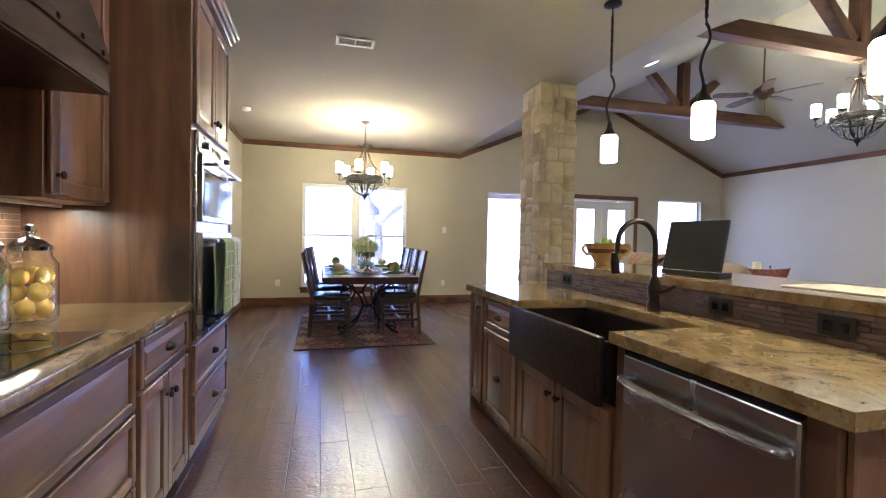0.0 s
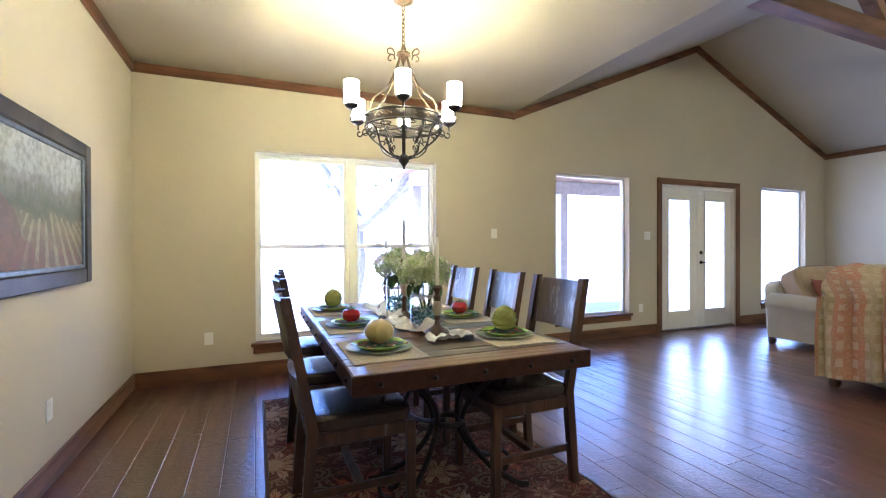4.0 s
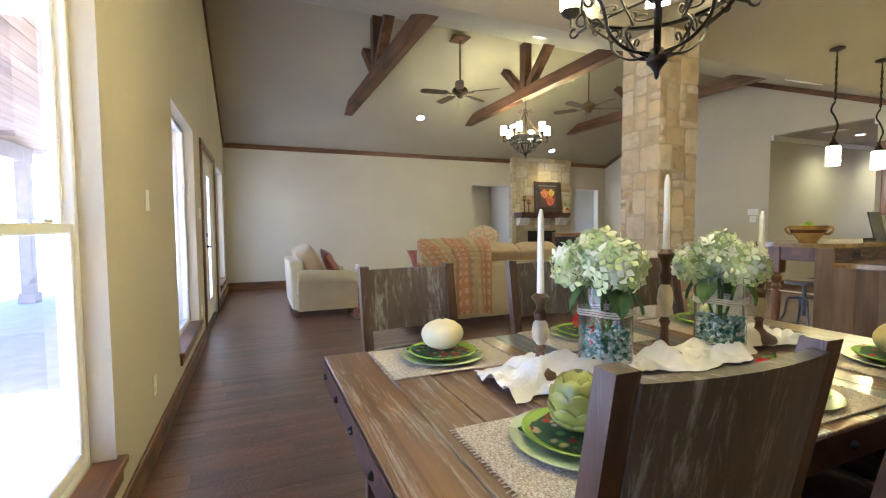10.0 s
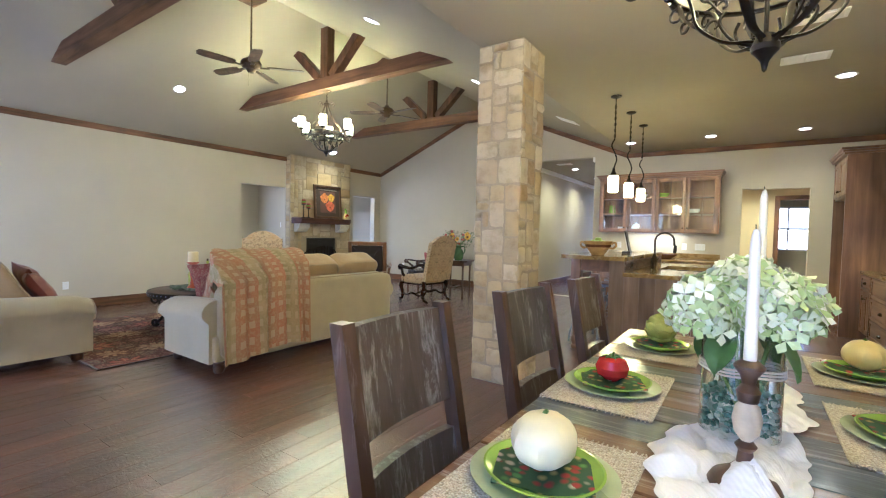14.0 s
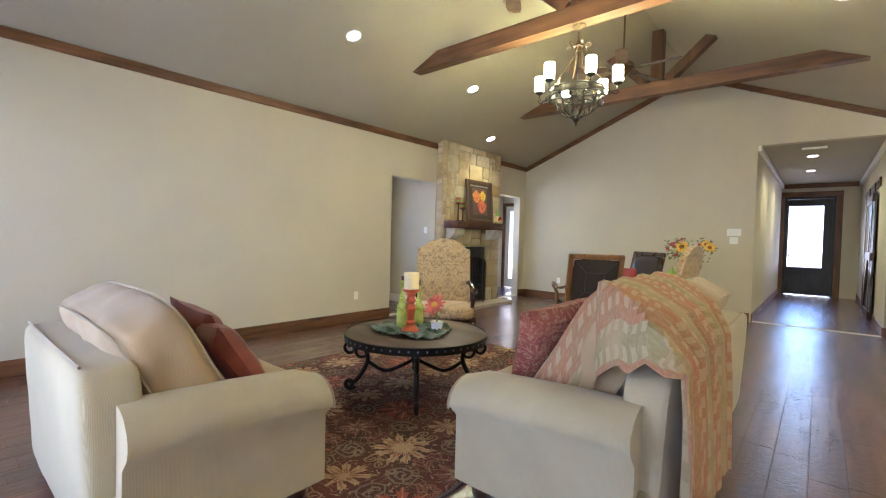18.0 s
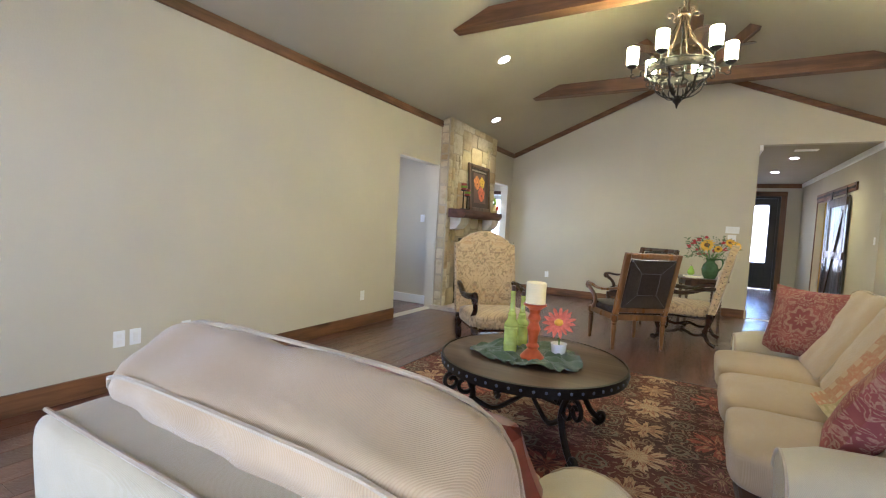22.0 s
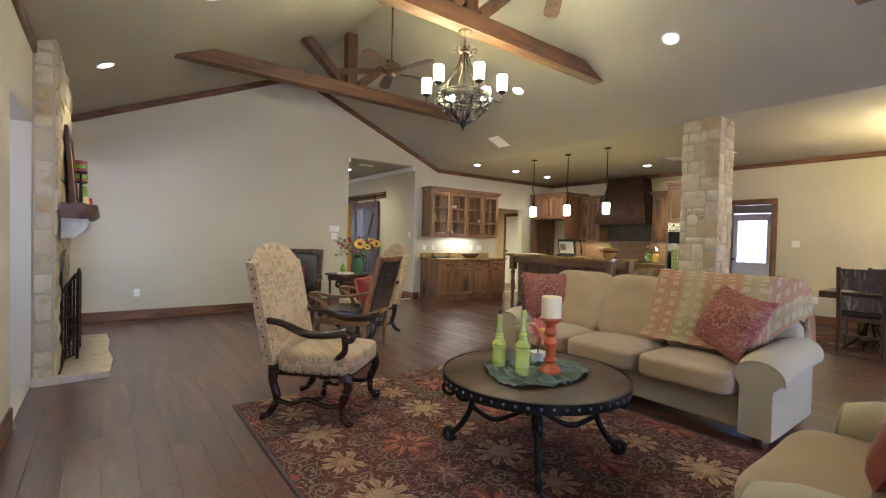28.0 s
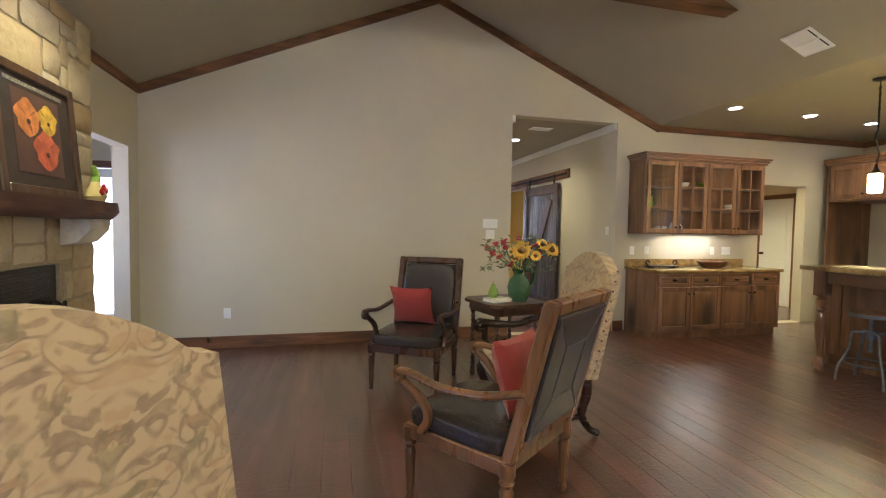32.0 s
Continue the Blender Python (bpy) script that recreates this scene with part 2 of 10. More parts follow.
class Graph:
    """Short hand for node trees."""

    def __init__(self, tree):
        self.t = tree

    def link(self, a, b):
        self.t.links.new(a, b)

    def node(self, kind, **props):
        n = self.t.nodes.new(kind)
        for k, v in props.items():
            setattr(n, k, v)
        return n

    def val(self, socket, v):
        if isinstance(v, bpy.types.NodeSocket):
            self.link(v, socket)
        elif v is not None:
            socket.default_value = v

    def math(self, op, a, b=None, c=None):
        n = self.node("ShaderNodeMath", operation=op)
        for i, v in enumerate((a, b, c)):
            self.val(n.inputs[i], v)
        return n.outputs[0]

    def coords(self, scale=(1, 1, 1), vary=True, space="Object", turn=(0, 0, 0)):
        """Coordinates in metres, shifted from object to object."""
        tc = self.node("ShaderNodeTexCoord")
        mp = self.node("ShaderNodeMapping")
        self.link(tc.outputs[space], mp.inputs["Vector"])
        mp.inputs["Scale"].default_value = scale
        mp.inputs["Rotation"].default_value = [radians(a) for a in turn]
        if vary:
            oi = self.node("ShaderNodeObjectInfo")
            vm = self.node("ShaderNodeVectorMath", operation="SCALE")
            vm.inputs[0].default_value = (17.0, 31.0, 23.0)
            self.link(oi.outputs["Random"], vm.inputs["Scale"])
            self.link(vm.outputs[0], mp.inputs["Location"])
        return mp.outputs[0]

    def noise(self, vec, scale, detail=4.0, rough=0.55, distort=0.0, colour=False):
        n = self.node("ShaderNodeTexNoise")
        self.link(vec, n.inputs["Vector"])
        for k, v in (("Scale", scale), ("Detail", detail), ("Roughness", rough), ("Distortion", distort)):
            n.inputs[k].default_value = v
        return n.outputs["Color" if colour else "Fac"]

    def voronoi(self, vec, scale, feature="F1", out="Distance", rand=1.0):
        n = self.node("ShaderNodeTexVoronoi", feature=feature)
        self.link(vec, n.inputs["Vector"])
        n.inputs["Scale"].default_value = scale
        n.inputs["Randomness"].default_value = rand
        return n.outputs[out]

    def ramp(self, fac, stops, interp="LINEAR"):
        n = self.node("ShaderNodeValToRGB")
        n.color_ramp.interpolation = interp
        while len(n.color_ramp.elements) < len(stops):
            n.color_ramp.elements.new(0.5)
        for e, (p, c) in zip(n.color_ramp.elements, stops):
            e.position = p
            e.color = (*c, 1) if len(c) == 3 else c
        self.val(n.inputs[0], fac)
        return n.outputs[0]

    def mix(self, fac, a, b, mode="MIX"):
        n = self.node("ShaderNodeMix", data_type="RGBA", blend_type=mode)
        self.val(n.inputs[0], fac)
        for s, v in ((n.inputs[6], a), (n.inputs[7], b)):
            self.val(s, (*v, 1) if isinstance(v, tuple) and len(v) == 3 else v)
        return n.outputs[2]

    def bump(self, height, strength, dist, bsdf, before=None):
        n = self.node("ShaderNodeBump")
        n.inputs["Strength"].default_value = strength
        n.inputs["Distance"].default_value = dist
        self.link(height, n.inputs["Height"])
        if before is not None:
            self.link(before, n.inputs["Normal"])
        self.link(n.outputs[0], bsdf.inputs["Normal"])
        return n.outputs[0]

    def xyz(self, vec):
        n = self.node("ShaderNodeSeparateXYZ")
        self.link(vec, n.inputs[0])
        return n.outputs

    def vec(self, x, y, z=0.0):
        n = self.node("ShaderNodeCombineXYZ")
        for i, v in enumerate((x, y, z)):
            self.val(n.inputs[i], v)
        return n.outputs[0]


def grade(c, k):
    return tuple(min(1.0, a * k) for a in c)


def plaster(name, colour):
    m, t, b = base_material(name, colour, 0.85)
    g = Graph(t)
    v = g.coords(vary=False)
    big = g.noise(v, 0.9, 3)
    g.link(g.ramp(big, [(0.3, grade(colour, 0.95)), (0.7, grade(colour, 1.04))]), b.inputs["Base Color"])
    fine = g.noise(v, 90, 3)
    g.bump(fine, 0.25, 0.004, b)
    return m


def wood(name, dark, light, rough=0.4, axis="z", scale=1.0, knots=0.0, worn=None, gloss_var=0.1, coat=0.0):
    """Stained wood with grain along an axis, knots and worn marks."""
    m, t, b = base_material(name, light, rough)
    g = Graph(t)
    s = {"x": (1.1, 14, 14), "y": (14, 1.1, 14), "z": (14, 14, 1.1)}[axis]
    v = g.coords(tuple(a * scale for a in s))
    grain = g.noise(v, 1.0, 6, 0.62, 0.6)
    v2 = g.coords(tuple(a * scale for a in {"x": (1.2, 3, 3), "y": (3, 1.2, 3), "z": (3, 3, 1.2)}[axis]))
    blot = g.noise(v2, 1.3, 3)
    mid = tuple((a + c) / 2 for a, c in zip(dark, light))
    c1 = g.ramp(grain, [(0.28, dark), (0.5, mid), (0.72, light)])
    c2 = g.ramp(blot, [(0.3, (0.55, 0.52, 0.5)), (0.68, (1.15, 1.12, 1.1))])
    col = g.mix(1.0, c1, c2, "MULTIPLY")
    if knots:
        v3 = g.coords(tuple(a * scale for a in {"x": (1.6, 4, 4), "y": (4, 1.6, 4), "z": (4, 4, 1.6)}[axis]))
        k = g.voronoi(v3, 0.9)
        col = g.mix(g.ramp(k, [(0.10, (knots,) * 3), (0.24, (0, 0, 0))]), col, grade(dark, 0.35))
    if worn:
        w = g.noise(g.coords(tuple(a * 1.6 * scale for a in s)), 0.8, 5, 0.7, 1.2)
        col = g.mix(g.ramp(w, [(0.60, (0, 0, 0)), (0.72, (0.8, 0.8, 0.8))]), col, worn)
    g.link(col, b.inputs["Base Color"])
    g.link(g.ramp(grain, [(0.2, (rough + gloss_var,) * 3), (0.8, (max(0.05, rough - gloss_var),) * 3)]), b.inputs["Roughness"])
    b.inputs["Coat Weight"].default_value = coat
    b.inputs["Coat Roughness"].default_value = 0.15
    g.bump(grain, 0.18, 0.004, b)
    return m


def plain(name, colour, rough=0.5, metal=0.0, speck=0.08, scale=40.0, bump=0.0, dist=0.002, coat=0.0):
    """One colour with small variation and grain."""
    m, t, b = base_material(name, colour, rough, metal)
    g = Graph(t)
    v = g.coords()
    n = g.noise(v, scale, 4)
    g.link(g.ramp(n, [(0.3, grade(colour, 1 - speck)), (0.7, grade(colour, 1 + speck))]), b.inputs["Base Color"])
    big = g.noise(v, scale * 0.12, 3)
    g.link(g.ramp(big, [(0.3, (rough * 0.85,) * 3), (0.7, (min(1, rough * 1.15),) * 3)]), b.inputs["Roughness"])
    if bump:
        g.bump(n, bump, dist, b)
    b.inputs["Coat Weight"].default_value = coat
    return m


def stone(name, tones, rough=0.85):
    """Rough split limestone; each block takes its own tone."""
    m, t, b = base_material(name, tones[0], rough)
    g = Graph(t)
    v = g.coords()
    oi = g.node("ShaderNodeObjectInfo")
    tint = g.ramp(oi.outputs["Random"], [(i / max(1, len(tones) - 1), c) for i, c in enumerate(tones)])
    n = g.noise(v, 7, 6, 0.65)
    col = g.mix(1.0, tint, g.ramp(n, [(0.28, (0.72, 0.68, 0.6)), (0.5, (1, 1, 1)), (0.75, (1.12, 1.1, 1.05))]), "MULTIPLY")
    rust = g.noise(v, 2.6, 3)
    col = g.mix(g.ramp(rust, [(0.58, (0, 0, 0)), (0.75, (0.45,) * 3)]), col, (0.42, 0.25, 0.11))
    g.link(col, b.inputs["Base Color"])
    h = g.noise(v, 14, 7, 0.7)
    g.bump(h, 0.7, 0.02, b)
    return m


def granite(name):
    m, t, b = base_material(name, (0.5, 0.4, 0.22), 0.12)
    g = Graph(t)
    v = g.coords(vary=False)
    n1 = g.noise(v, 5.0, 6, 0.65, 1.4)
    c = g.ramp(n1, [(0.25, (0.09, 0.050, 0.018)), (0.42, (0.24, 0.15, 0.048)), (0.6, (0.37, 0.255, 0.095)), (0.78, (0.45, 0.35, 0.18))])
    n2 = g.noise(v, 34, 5, 0.7)
    c = g.mix(g.ramp(n2, [(0.57, (0, 0, 0)), (0.66, (0.75,) * 3)]), c, (0.13, 0.075, 0.035))
    n3 = g.voronoi(v, 55)
    c = g.mix(g.ramp(n3, [(0.05, (0.6,) * 3), (0.22, (0, 0, 0))]), c, (0.5, 0.44, 0.31))
    g.link(c, b.inputs["Base Color"])
    return m


def glass(name, tint=(1, 1, 1), rough=0.0, ior=1.45):
    m, t, b = base_material(name, tint, rough)
    b.inputs["Transmission Weight"].default_value = 1.0
    b.inputs["IOR"].default_value = ior
    return m


def glowing(name, colour, power):
    m, t, b = base_material(name, (0.8, 0.8, 0.8), 0.6)
    b.inputs["Emission Color"].default_value = (*colour, 1)
    b.inputs["Emission Strength"].default_value = power
    return m


def fabric(name, colour, scale=260.0, rough=0.95, mottle=0.08, cord=False):
    m, t, b = base_material(name, colour, rough)
    g = Graph(t)
    v = g.coords()
    big = g.noise(v, 5, 4)
    g.link(g.ramp(big, [(0.3, grade(colour, 1 - mottle)), (0.7, grade(colour, 1 + mottle))]), b.inputs["Base Color"])
    b.inputs["Sheen Weight"].default_value = 0.25
    x, y, z = g.xyz(v)
    w = g.math("SINE", g.math("MULTIPLY", g.math("ADD", x, y), scale))
    if cord:
        h = g.math("MULTIPLY", g.math("ADD", w, 1.0), 0.5)
        old_c = b.inputs["Base Color"].links[0].from_socket
        g.link(g.mix(1.0, old_c, g.ramp(h, [(0.1, (0.93, 0.92, 0.90)), (0.6, (1.03, 1.03, 1.03))]), "MULTIPLY"), b.inputs["Base Color"])
    else:
        h = g.math("MULTIPLY", g.math("ADD", w, g.math("SINE", g.math("MULTIPLY", z, scale))), 0.5)
    g.bump(h, 0.3 if cord else 0.25, 0.002, b)
    return m


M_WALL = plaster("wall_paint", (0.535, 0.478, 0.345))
# the walls' beige made darker overhead: shade put into the colour
M_CEIL = plaster("shaded_ceiling_paint", (0.36, 0.315, 0.225))
M_FLOOR = wood("hand_scraped_floor", (0.056, 0.0155, 0.0085), (0.138, 0.042, 0.020), 0.38, "y", 0.6, gloss_var=0.06, coat=1.0)
M_FLOOR.node_tree.nodes["Principled BSDF"].inputs["Coat Roughness"].default_value = 0.16
M_FLOOR.node_tree.nodes["Principled BSDF"].inputs["Coat IOR"].default_value = 1.9
M_TRIM = wood("knotty_trim_wood_x", (0.070, 0.030, 0.012), (0.25, 0.115, 0.042), 0.45, "x", 1.0, 0.8)
M_TRIMY = wood("knotty_trim_wood_y", (0.070, 0.030, 0.012), (0.25, 0.115, 0.042), 0.45, "y", 1.0, 0.8)
M_TRIMZ = wood("knotty_trim_wood_z", (0.070, 0.030, 0.012), (0.25, 0.115, 0.042), 0.45, "z", 1.0, 0.8)
M_BEAM = wood("beam_wood", (0.055, 0.025, 0.010), (0.21, 0.098, 0.036), 0.55, "x", 0.7, 0.6)
M_BEAMZ = wood("beam_wood_upright", (0.055, 0.025, 0.010), (0.21, 0.098, 0.036), 0.55, "z", 0.7, 0.6)
M_CAB = wood("knotty_alder_upright", (0.090, 0.040, 0.016), (0.33, 0.170, 0.074), 0.42, "z", 0.6, 1.0, coat=0.6)
M_CABX = wood("knotty_alder_level_x", (0.090, 0.040, 0.016), (0.31, 0.158, 0.068), 0.42, "x", 0.6, 1.0, coat=0.6)
M_CABY = wood("knotty_alder_level_y", (0.090, 0.040, 0.016), (0.31, 0.158, 0.068), 0.42, "y", 0.6, 1.0, coat=0.6)
M_CABP = wood("pale_knotty_panel", (0.15, 0.098, 0.058), (0.38, 0.28, 0.185), 0.42, "z", 0.6, 1.0)
for m_ in (M_CAB, M_CABX, M_CABY):
    m_.node_tree.nodes["Principled BSDF"].inputs["Coat Roughness"].default_value = 0.28
M_STONE = stone("split_limestone", [(0.42, 0.33, 0.18), (0.53, 0.44, 0.27), (0.48, 0.415, 0.28), (0.37, 0.265, 0.13), (0.50, 0.40, 0.22), (0.56, 0.485, 0.33), (0.44, 0.34, 0.20)])
M_MORTAR = plain("mortar", (0.38, 0.315, 0.205), 0.95, 0, 0.12, 60, 0.5)
M_HEARTH = stone("hearth_slab", [(0.46, 0.38, 0.29), (0.5, 0.42, 0.33)], 0.7)
M_GRANITE = granite("golden_granite")
M_WHITE = plain("white_paint", (0.78, 0.76, 0.70), 0.45, 0, 0.02, 30)
M_PLATE = plain("white_plastic", (0.80, 0.79, 0.75), 0.35, 0, 0.02, 30)
M_VINYL = plain("window_vinyl", (0.80, 0.79, 0.75), 0.4, 0, 0.02, 20)
M_GLASS = glass("window_glass")
M_IRON = plain("black_wrought_iron", (0.022, 0.018, 0.015), 0.45, 0.7, 0.25, 50, 0.3)
M_BRONZE = plain("aged_bronze", (0.10, 0.068, 0.038), 0.42, 0.8, 0.3, 60, 0.3)
M_STEEL = plain("brushed_steel", (0.47, 0.46, 0.44), 0.26, 1.0, 0.06, 30)
M_BLACKGLASS = plain("black_glass", (0.008, 0.008, 0.009), 0.06, 0, 0.05, 30)
M_BLACK = plain("black_enamel", (0.012, 0.011, 0.010), 0.4, 0, 0.15, 50)
M_SHADE = glowing("lit_glass_shade", (1.0, 0.78, 0.25), 21.0)
M_SHADEB = glowing("bright_glass_shade", (1.0, 0.88, 0.33), 17.0)
M_SHADEP = glowing("pendant_glass_shade", (1.0, 0.80, 0.23), 11.5)
M_CANLIT = glowing("lit_can", (1.0, 0.93, 0.80), 7.0)

# ---- plan ----
NORTH, SOUTH, EAST, WEST = 8.18, -1.28, 9.08, -1.32
FLAT, RIDGE_X, RIDGE_Z, BEND = 2.90, 5.80, 4.25, 2.60
PITCH = (RIDGE_Z - FLAT) / (RIDGE_X - BEND)
THICK = 0.15


def roof_z(x):
    """Height of the ceiling's underside."""
    return FLAT if x < BEND else RIDGE_Z - abs(x - RIDGE_X) * PITCH


def wall(name, axis, at, out, a0, a1, top, openings, label, material=None, z0=-0.05):
    """A wall along x or y whose inner face lies at `at` and whose body reaches to `at + out`; openings (a, b, low, high) go through."""
    bm = bmesh.new()

    def put(p, q, lo, hi):
        if q - p < 1e-4 or hi - lo < 1e-4:
            return
        c, d = sorted((at, at + out))
        if axis == "x":
            box(bm, p, q, c, d, lo, hi)
        else:
            box(bm, c, d, p, q, lo, hi)
    here = a0
    for a, b, lo, hi in sorted(openings):
        put(here, a, z0, top)
        put(a, b, z0, lo)
        put(a, b, hi, top)
        here = b
    put(here, a1, z0, top)
    return setting(name, bm, material or M_WALL, label, "wall")


WIN1, WIN2, WIN3 = (-0.316, 1.582, 0.32, 2.20), (3.235, 4.47, 0.32, 2.20), (7.315, 8.495, 0.32, 2.20)
FRENCH = (5.075, 6.675, 0.0, 2.15)
wall("wall_north", "x", NORTH, 0.17, WEST - THICK, EAST + THICK, 2.86, [WIN1, WIN2, FRENCH, WIN3], "beige painted drywall wall with windows and a french door")
gable = [(WEST - THICK, 2.86), (EAST + THICK, 2.86), (EAST + THICK, 2.92), (RIDGE_X, RIDGE_Z + 0.06), (BEND, FLAT + 0.05), (WEST - THICK, FLAT + 0.05)]
setting("wall_north_gable", prism(bmesh.new(), gable, NORTH, NORTH + 0.17, "y"), M_WALL, "beige painted gable wall above the windows", "wall")
HALL = (3.245, 4.80, 0.0, 2.88)
PASS = (-0.16, 0.75, 0.0, 2.14)
wall("wall_south", "x", SOUTH, -THICK, WEST - THICK, EAST + THICK, 2.88, [HALL, PASS], "beige painted drywall wall with a hall opening and a kitchen passage")
gs = bmesh.new()
prism(gs, [(WEST - THICK, 2.88), (HALL[0], 2.88), (HALL[0], roof_z(HALL[0]) + 0.06), (BEND, FLAT + 0.05), (WEST - THICK, FLAT + 0.05)], SOUTH - THICK, SOUTH, "y")
prism(gs, [(HALL[0], 2.88), (HALL[1], 2.88), (HALL[1], roof_z(HALL[1]) + 0.06), (HALL[0], roof_z(HALL[0]) + 0.06)], SOUTH - THICK, SOUTH, "y")
prism(gs, [(HALL[1], 2.88), (EAST + THICK, 2.88), (EAST + THICK, 2.92), (RIDGE_X, RIDGE_Z + 0.06), (HALL[1], roof_z(HALL[1]) + 0.06)], SOUTH - THICK, SOUTH, "y")
setting("wall_south_gable", gs, M_WALL, "beige painted gable wall above the hall opening", "wall")
E1, E2 = (1.78, 2.815, 0.0, 2.20), (-1.05, -0.25, 0.0, 2.18)
wall("wall_east", "y", EAST, THICK, SOUTH, NORTH, 2.89, [E1, E2], "beige painted drywall wall with two openings beside the fireplace")
WO = (3.20, 3.91, 0.0, 2.14)
wall("wall_west", "y", WEST, -THICK, SOUTH, NORTH, FLAT, [WO], "beige painted drywall wall with a cased opening")

# ceilings
cb = bmesh.new()
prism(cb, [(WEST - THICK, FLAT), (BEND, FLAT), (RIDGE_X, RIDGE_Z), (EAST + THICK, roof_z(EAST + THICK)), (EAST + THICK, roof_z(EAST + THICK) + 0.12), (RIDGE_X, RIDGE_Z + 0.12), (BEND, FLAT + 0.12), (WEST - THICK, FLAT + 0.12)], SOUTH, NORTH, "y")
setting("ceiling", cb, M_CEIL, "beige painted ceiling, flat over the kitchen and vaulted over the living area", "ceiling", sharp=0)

# hall to the front door
HEND = -7.25
wall("wall_hall_east", "y", HALL[1], 0.12, HEND, SOUTH - THICK, 2.89, [], "beige hall wall")
wall("wall_hall_west", "y", HALL[0], -0.12, HEND, SOUTH - THICK, 2.89, [(-5.40, -4.15, 0.0, 2.25)], "beige hall wall with a wide barn door opening")
FD = (3.70, 4.72, 0.0, 2.55)
wall("wall_hall_end", "x", HEND, -0.15, HALL[0] - 0.12, HALL[1] + 0.12, 2.89, [FD], "beige wall round the front door")
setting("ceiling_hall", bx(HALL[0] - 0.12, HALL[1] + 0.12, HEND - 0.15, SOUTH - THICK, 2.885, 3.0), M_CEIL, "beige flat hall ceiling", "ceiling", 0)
# study behind the barn doors
wall("wall_study", "y", 1.5, -0.1, -6.1, -3.7, 2.6, [(-5.5, -4.3, 0.9, 2.2)], "yellow painted study wall with a window", plaster("yellow_paint", (0.72, 0.50, 0.10)))
wall("wall_study_south", "x", -6.1, -0.1, 1.4, 3.17, 2.6, [], "yellow painted study wall", bpy.data.materials["yellow_paint"])
wall("wall_study_north", "x", -3.7, 0.1, 1.4, 3.17, 2.6, [], "yellow painted study wall", bpy.data.materials["yellow_paint"])
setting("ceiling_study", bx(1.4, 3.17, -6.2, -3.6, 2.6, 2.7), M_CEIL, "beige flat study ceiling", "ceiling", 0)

# passage south of the kitchen
PASS_Y = -3.38
M_TAN = plaster("tan_paint", (0.58, 0.47, 0.29))
wall("wall_passage_back", "x", PASS_Y, -0.12, -1.48, 1.28, 2.6, [(-0.55, 0.13, 0.0, 2.10)], "tan painted wall of the utility passage", M_TAN)
wall("wall_passage_west", "y", -1.38, -0.1, -5.0, SOUTH - THICK, 2.6, [], "tan painted wall of the utility passage", M_TAN)
wall("wall_passage_east", "y", 1.18, 0.1, PASS_Y, SOUTH - THICK, 2.6, [], "tan painted wall of the utility passage", M_TAN)
wall("wall_passage_far", "x", -4.85, -0.12, -1.48, 1.18, 2.6, [(-0.50, 0.30, 1.05, 2.05)], "pale wall with a small window")
wall("wall_passage_far_east", "y", 0.80, 0.1, -4.85, PASS_Y - 0.12, 2.6, [], "pale wall beyond the passage")
setting("ceiling_passage", bx(-1.48, 1.28, -4.97, SOUTH - THICK, 2.6, 2.7), M_CEIL, "beige flat passage ceiling", "ceiling", 0)

# back hall east of the fireplace
wall("wall_backhall_east", "y", 10.35, 0.12, -3.0, 3.4, 2.6, [(2.45, 3.1, 0.9, 2.1), (-0.9, 0.3, 0.9, 2.1)], "pale wall of the back hall")
wall("wall_backhall_north", "x", 3.3, 0.1, EAST + THICK, 10.35, 2.6, [], "pale wall of the back hall")
wall("wall_backhall_south", "x", -2.37, -0.1, EAST + THICK, 10.35, 2.6, [(9.50, 10.28, 0.0, 2.10)], "pale wall of the back hall")
wall("wall_backhall_mid", "x", 1.52, 0.1, EAST + THICK, 10.35, 2.6, [], "pale wall of the back hall")
wall("wall_backhall_west", "y", EAST + THICK, -0.1, -2.47, SOUTH - 0.151, 2.6, [], "pale wall of the back hall")
setting("ceiling_backhall", bx(EAST + THICK, 10.47, -3.0, 3.4, 2.6, 2.7), M_CEIL, "beige flat back hall ceiling", "ceiling", 0)

# side room west of the dining area
wall("wall_sideroom_west", "y", -3.2, -0.12, 2.4, 5.6, 2.6, [(2.55, 3.40, 0.0, 2.08)], "beige wall with a glazed door")
wall("wall_sideroom_north", "x", 5.5, 0.1, -3.2, WEST - THICK, 2.6, [], "beige wall of the side room")
wall("wall_sideroom_south", "x", 2.5, -0.1, -3.2, WEST - THICK, 2.6, [], "beige wall of the side room")
setting("ceiling_sideroom", bx(-3.32, WEST - THICK, 2.4, 5.6, 2.6, 2.7), M_CEIL, "beige flat side room ceiling", "ceiling", 0)

# sub floor, under the planks
setting("floor", bx(-3.3, 10.5, -7.4, NORTH + 0.17, -0.06, -0.012), M_BLACK, "dark sub floor under the hardwood planks", "floor", 0)

# ---- trim: crown, baseboards ----
def trim_run(name, axis, at, out, a0, a1, z0, z1, label, mat):
    bm = bmesh.new()
    c, d = sorted((at, at + out))
    if axis == "x":
        box(bm, a0, a1, c, d, z0, z1, 0.006)
    else:
        box(bm, c, d, a0, a1, z0, z1, 0.006)
    return setting(name, bm, mat, label, "trim")


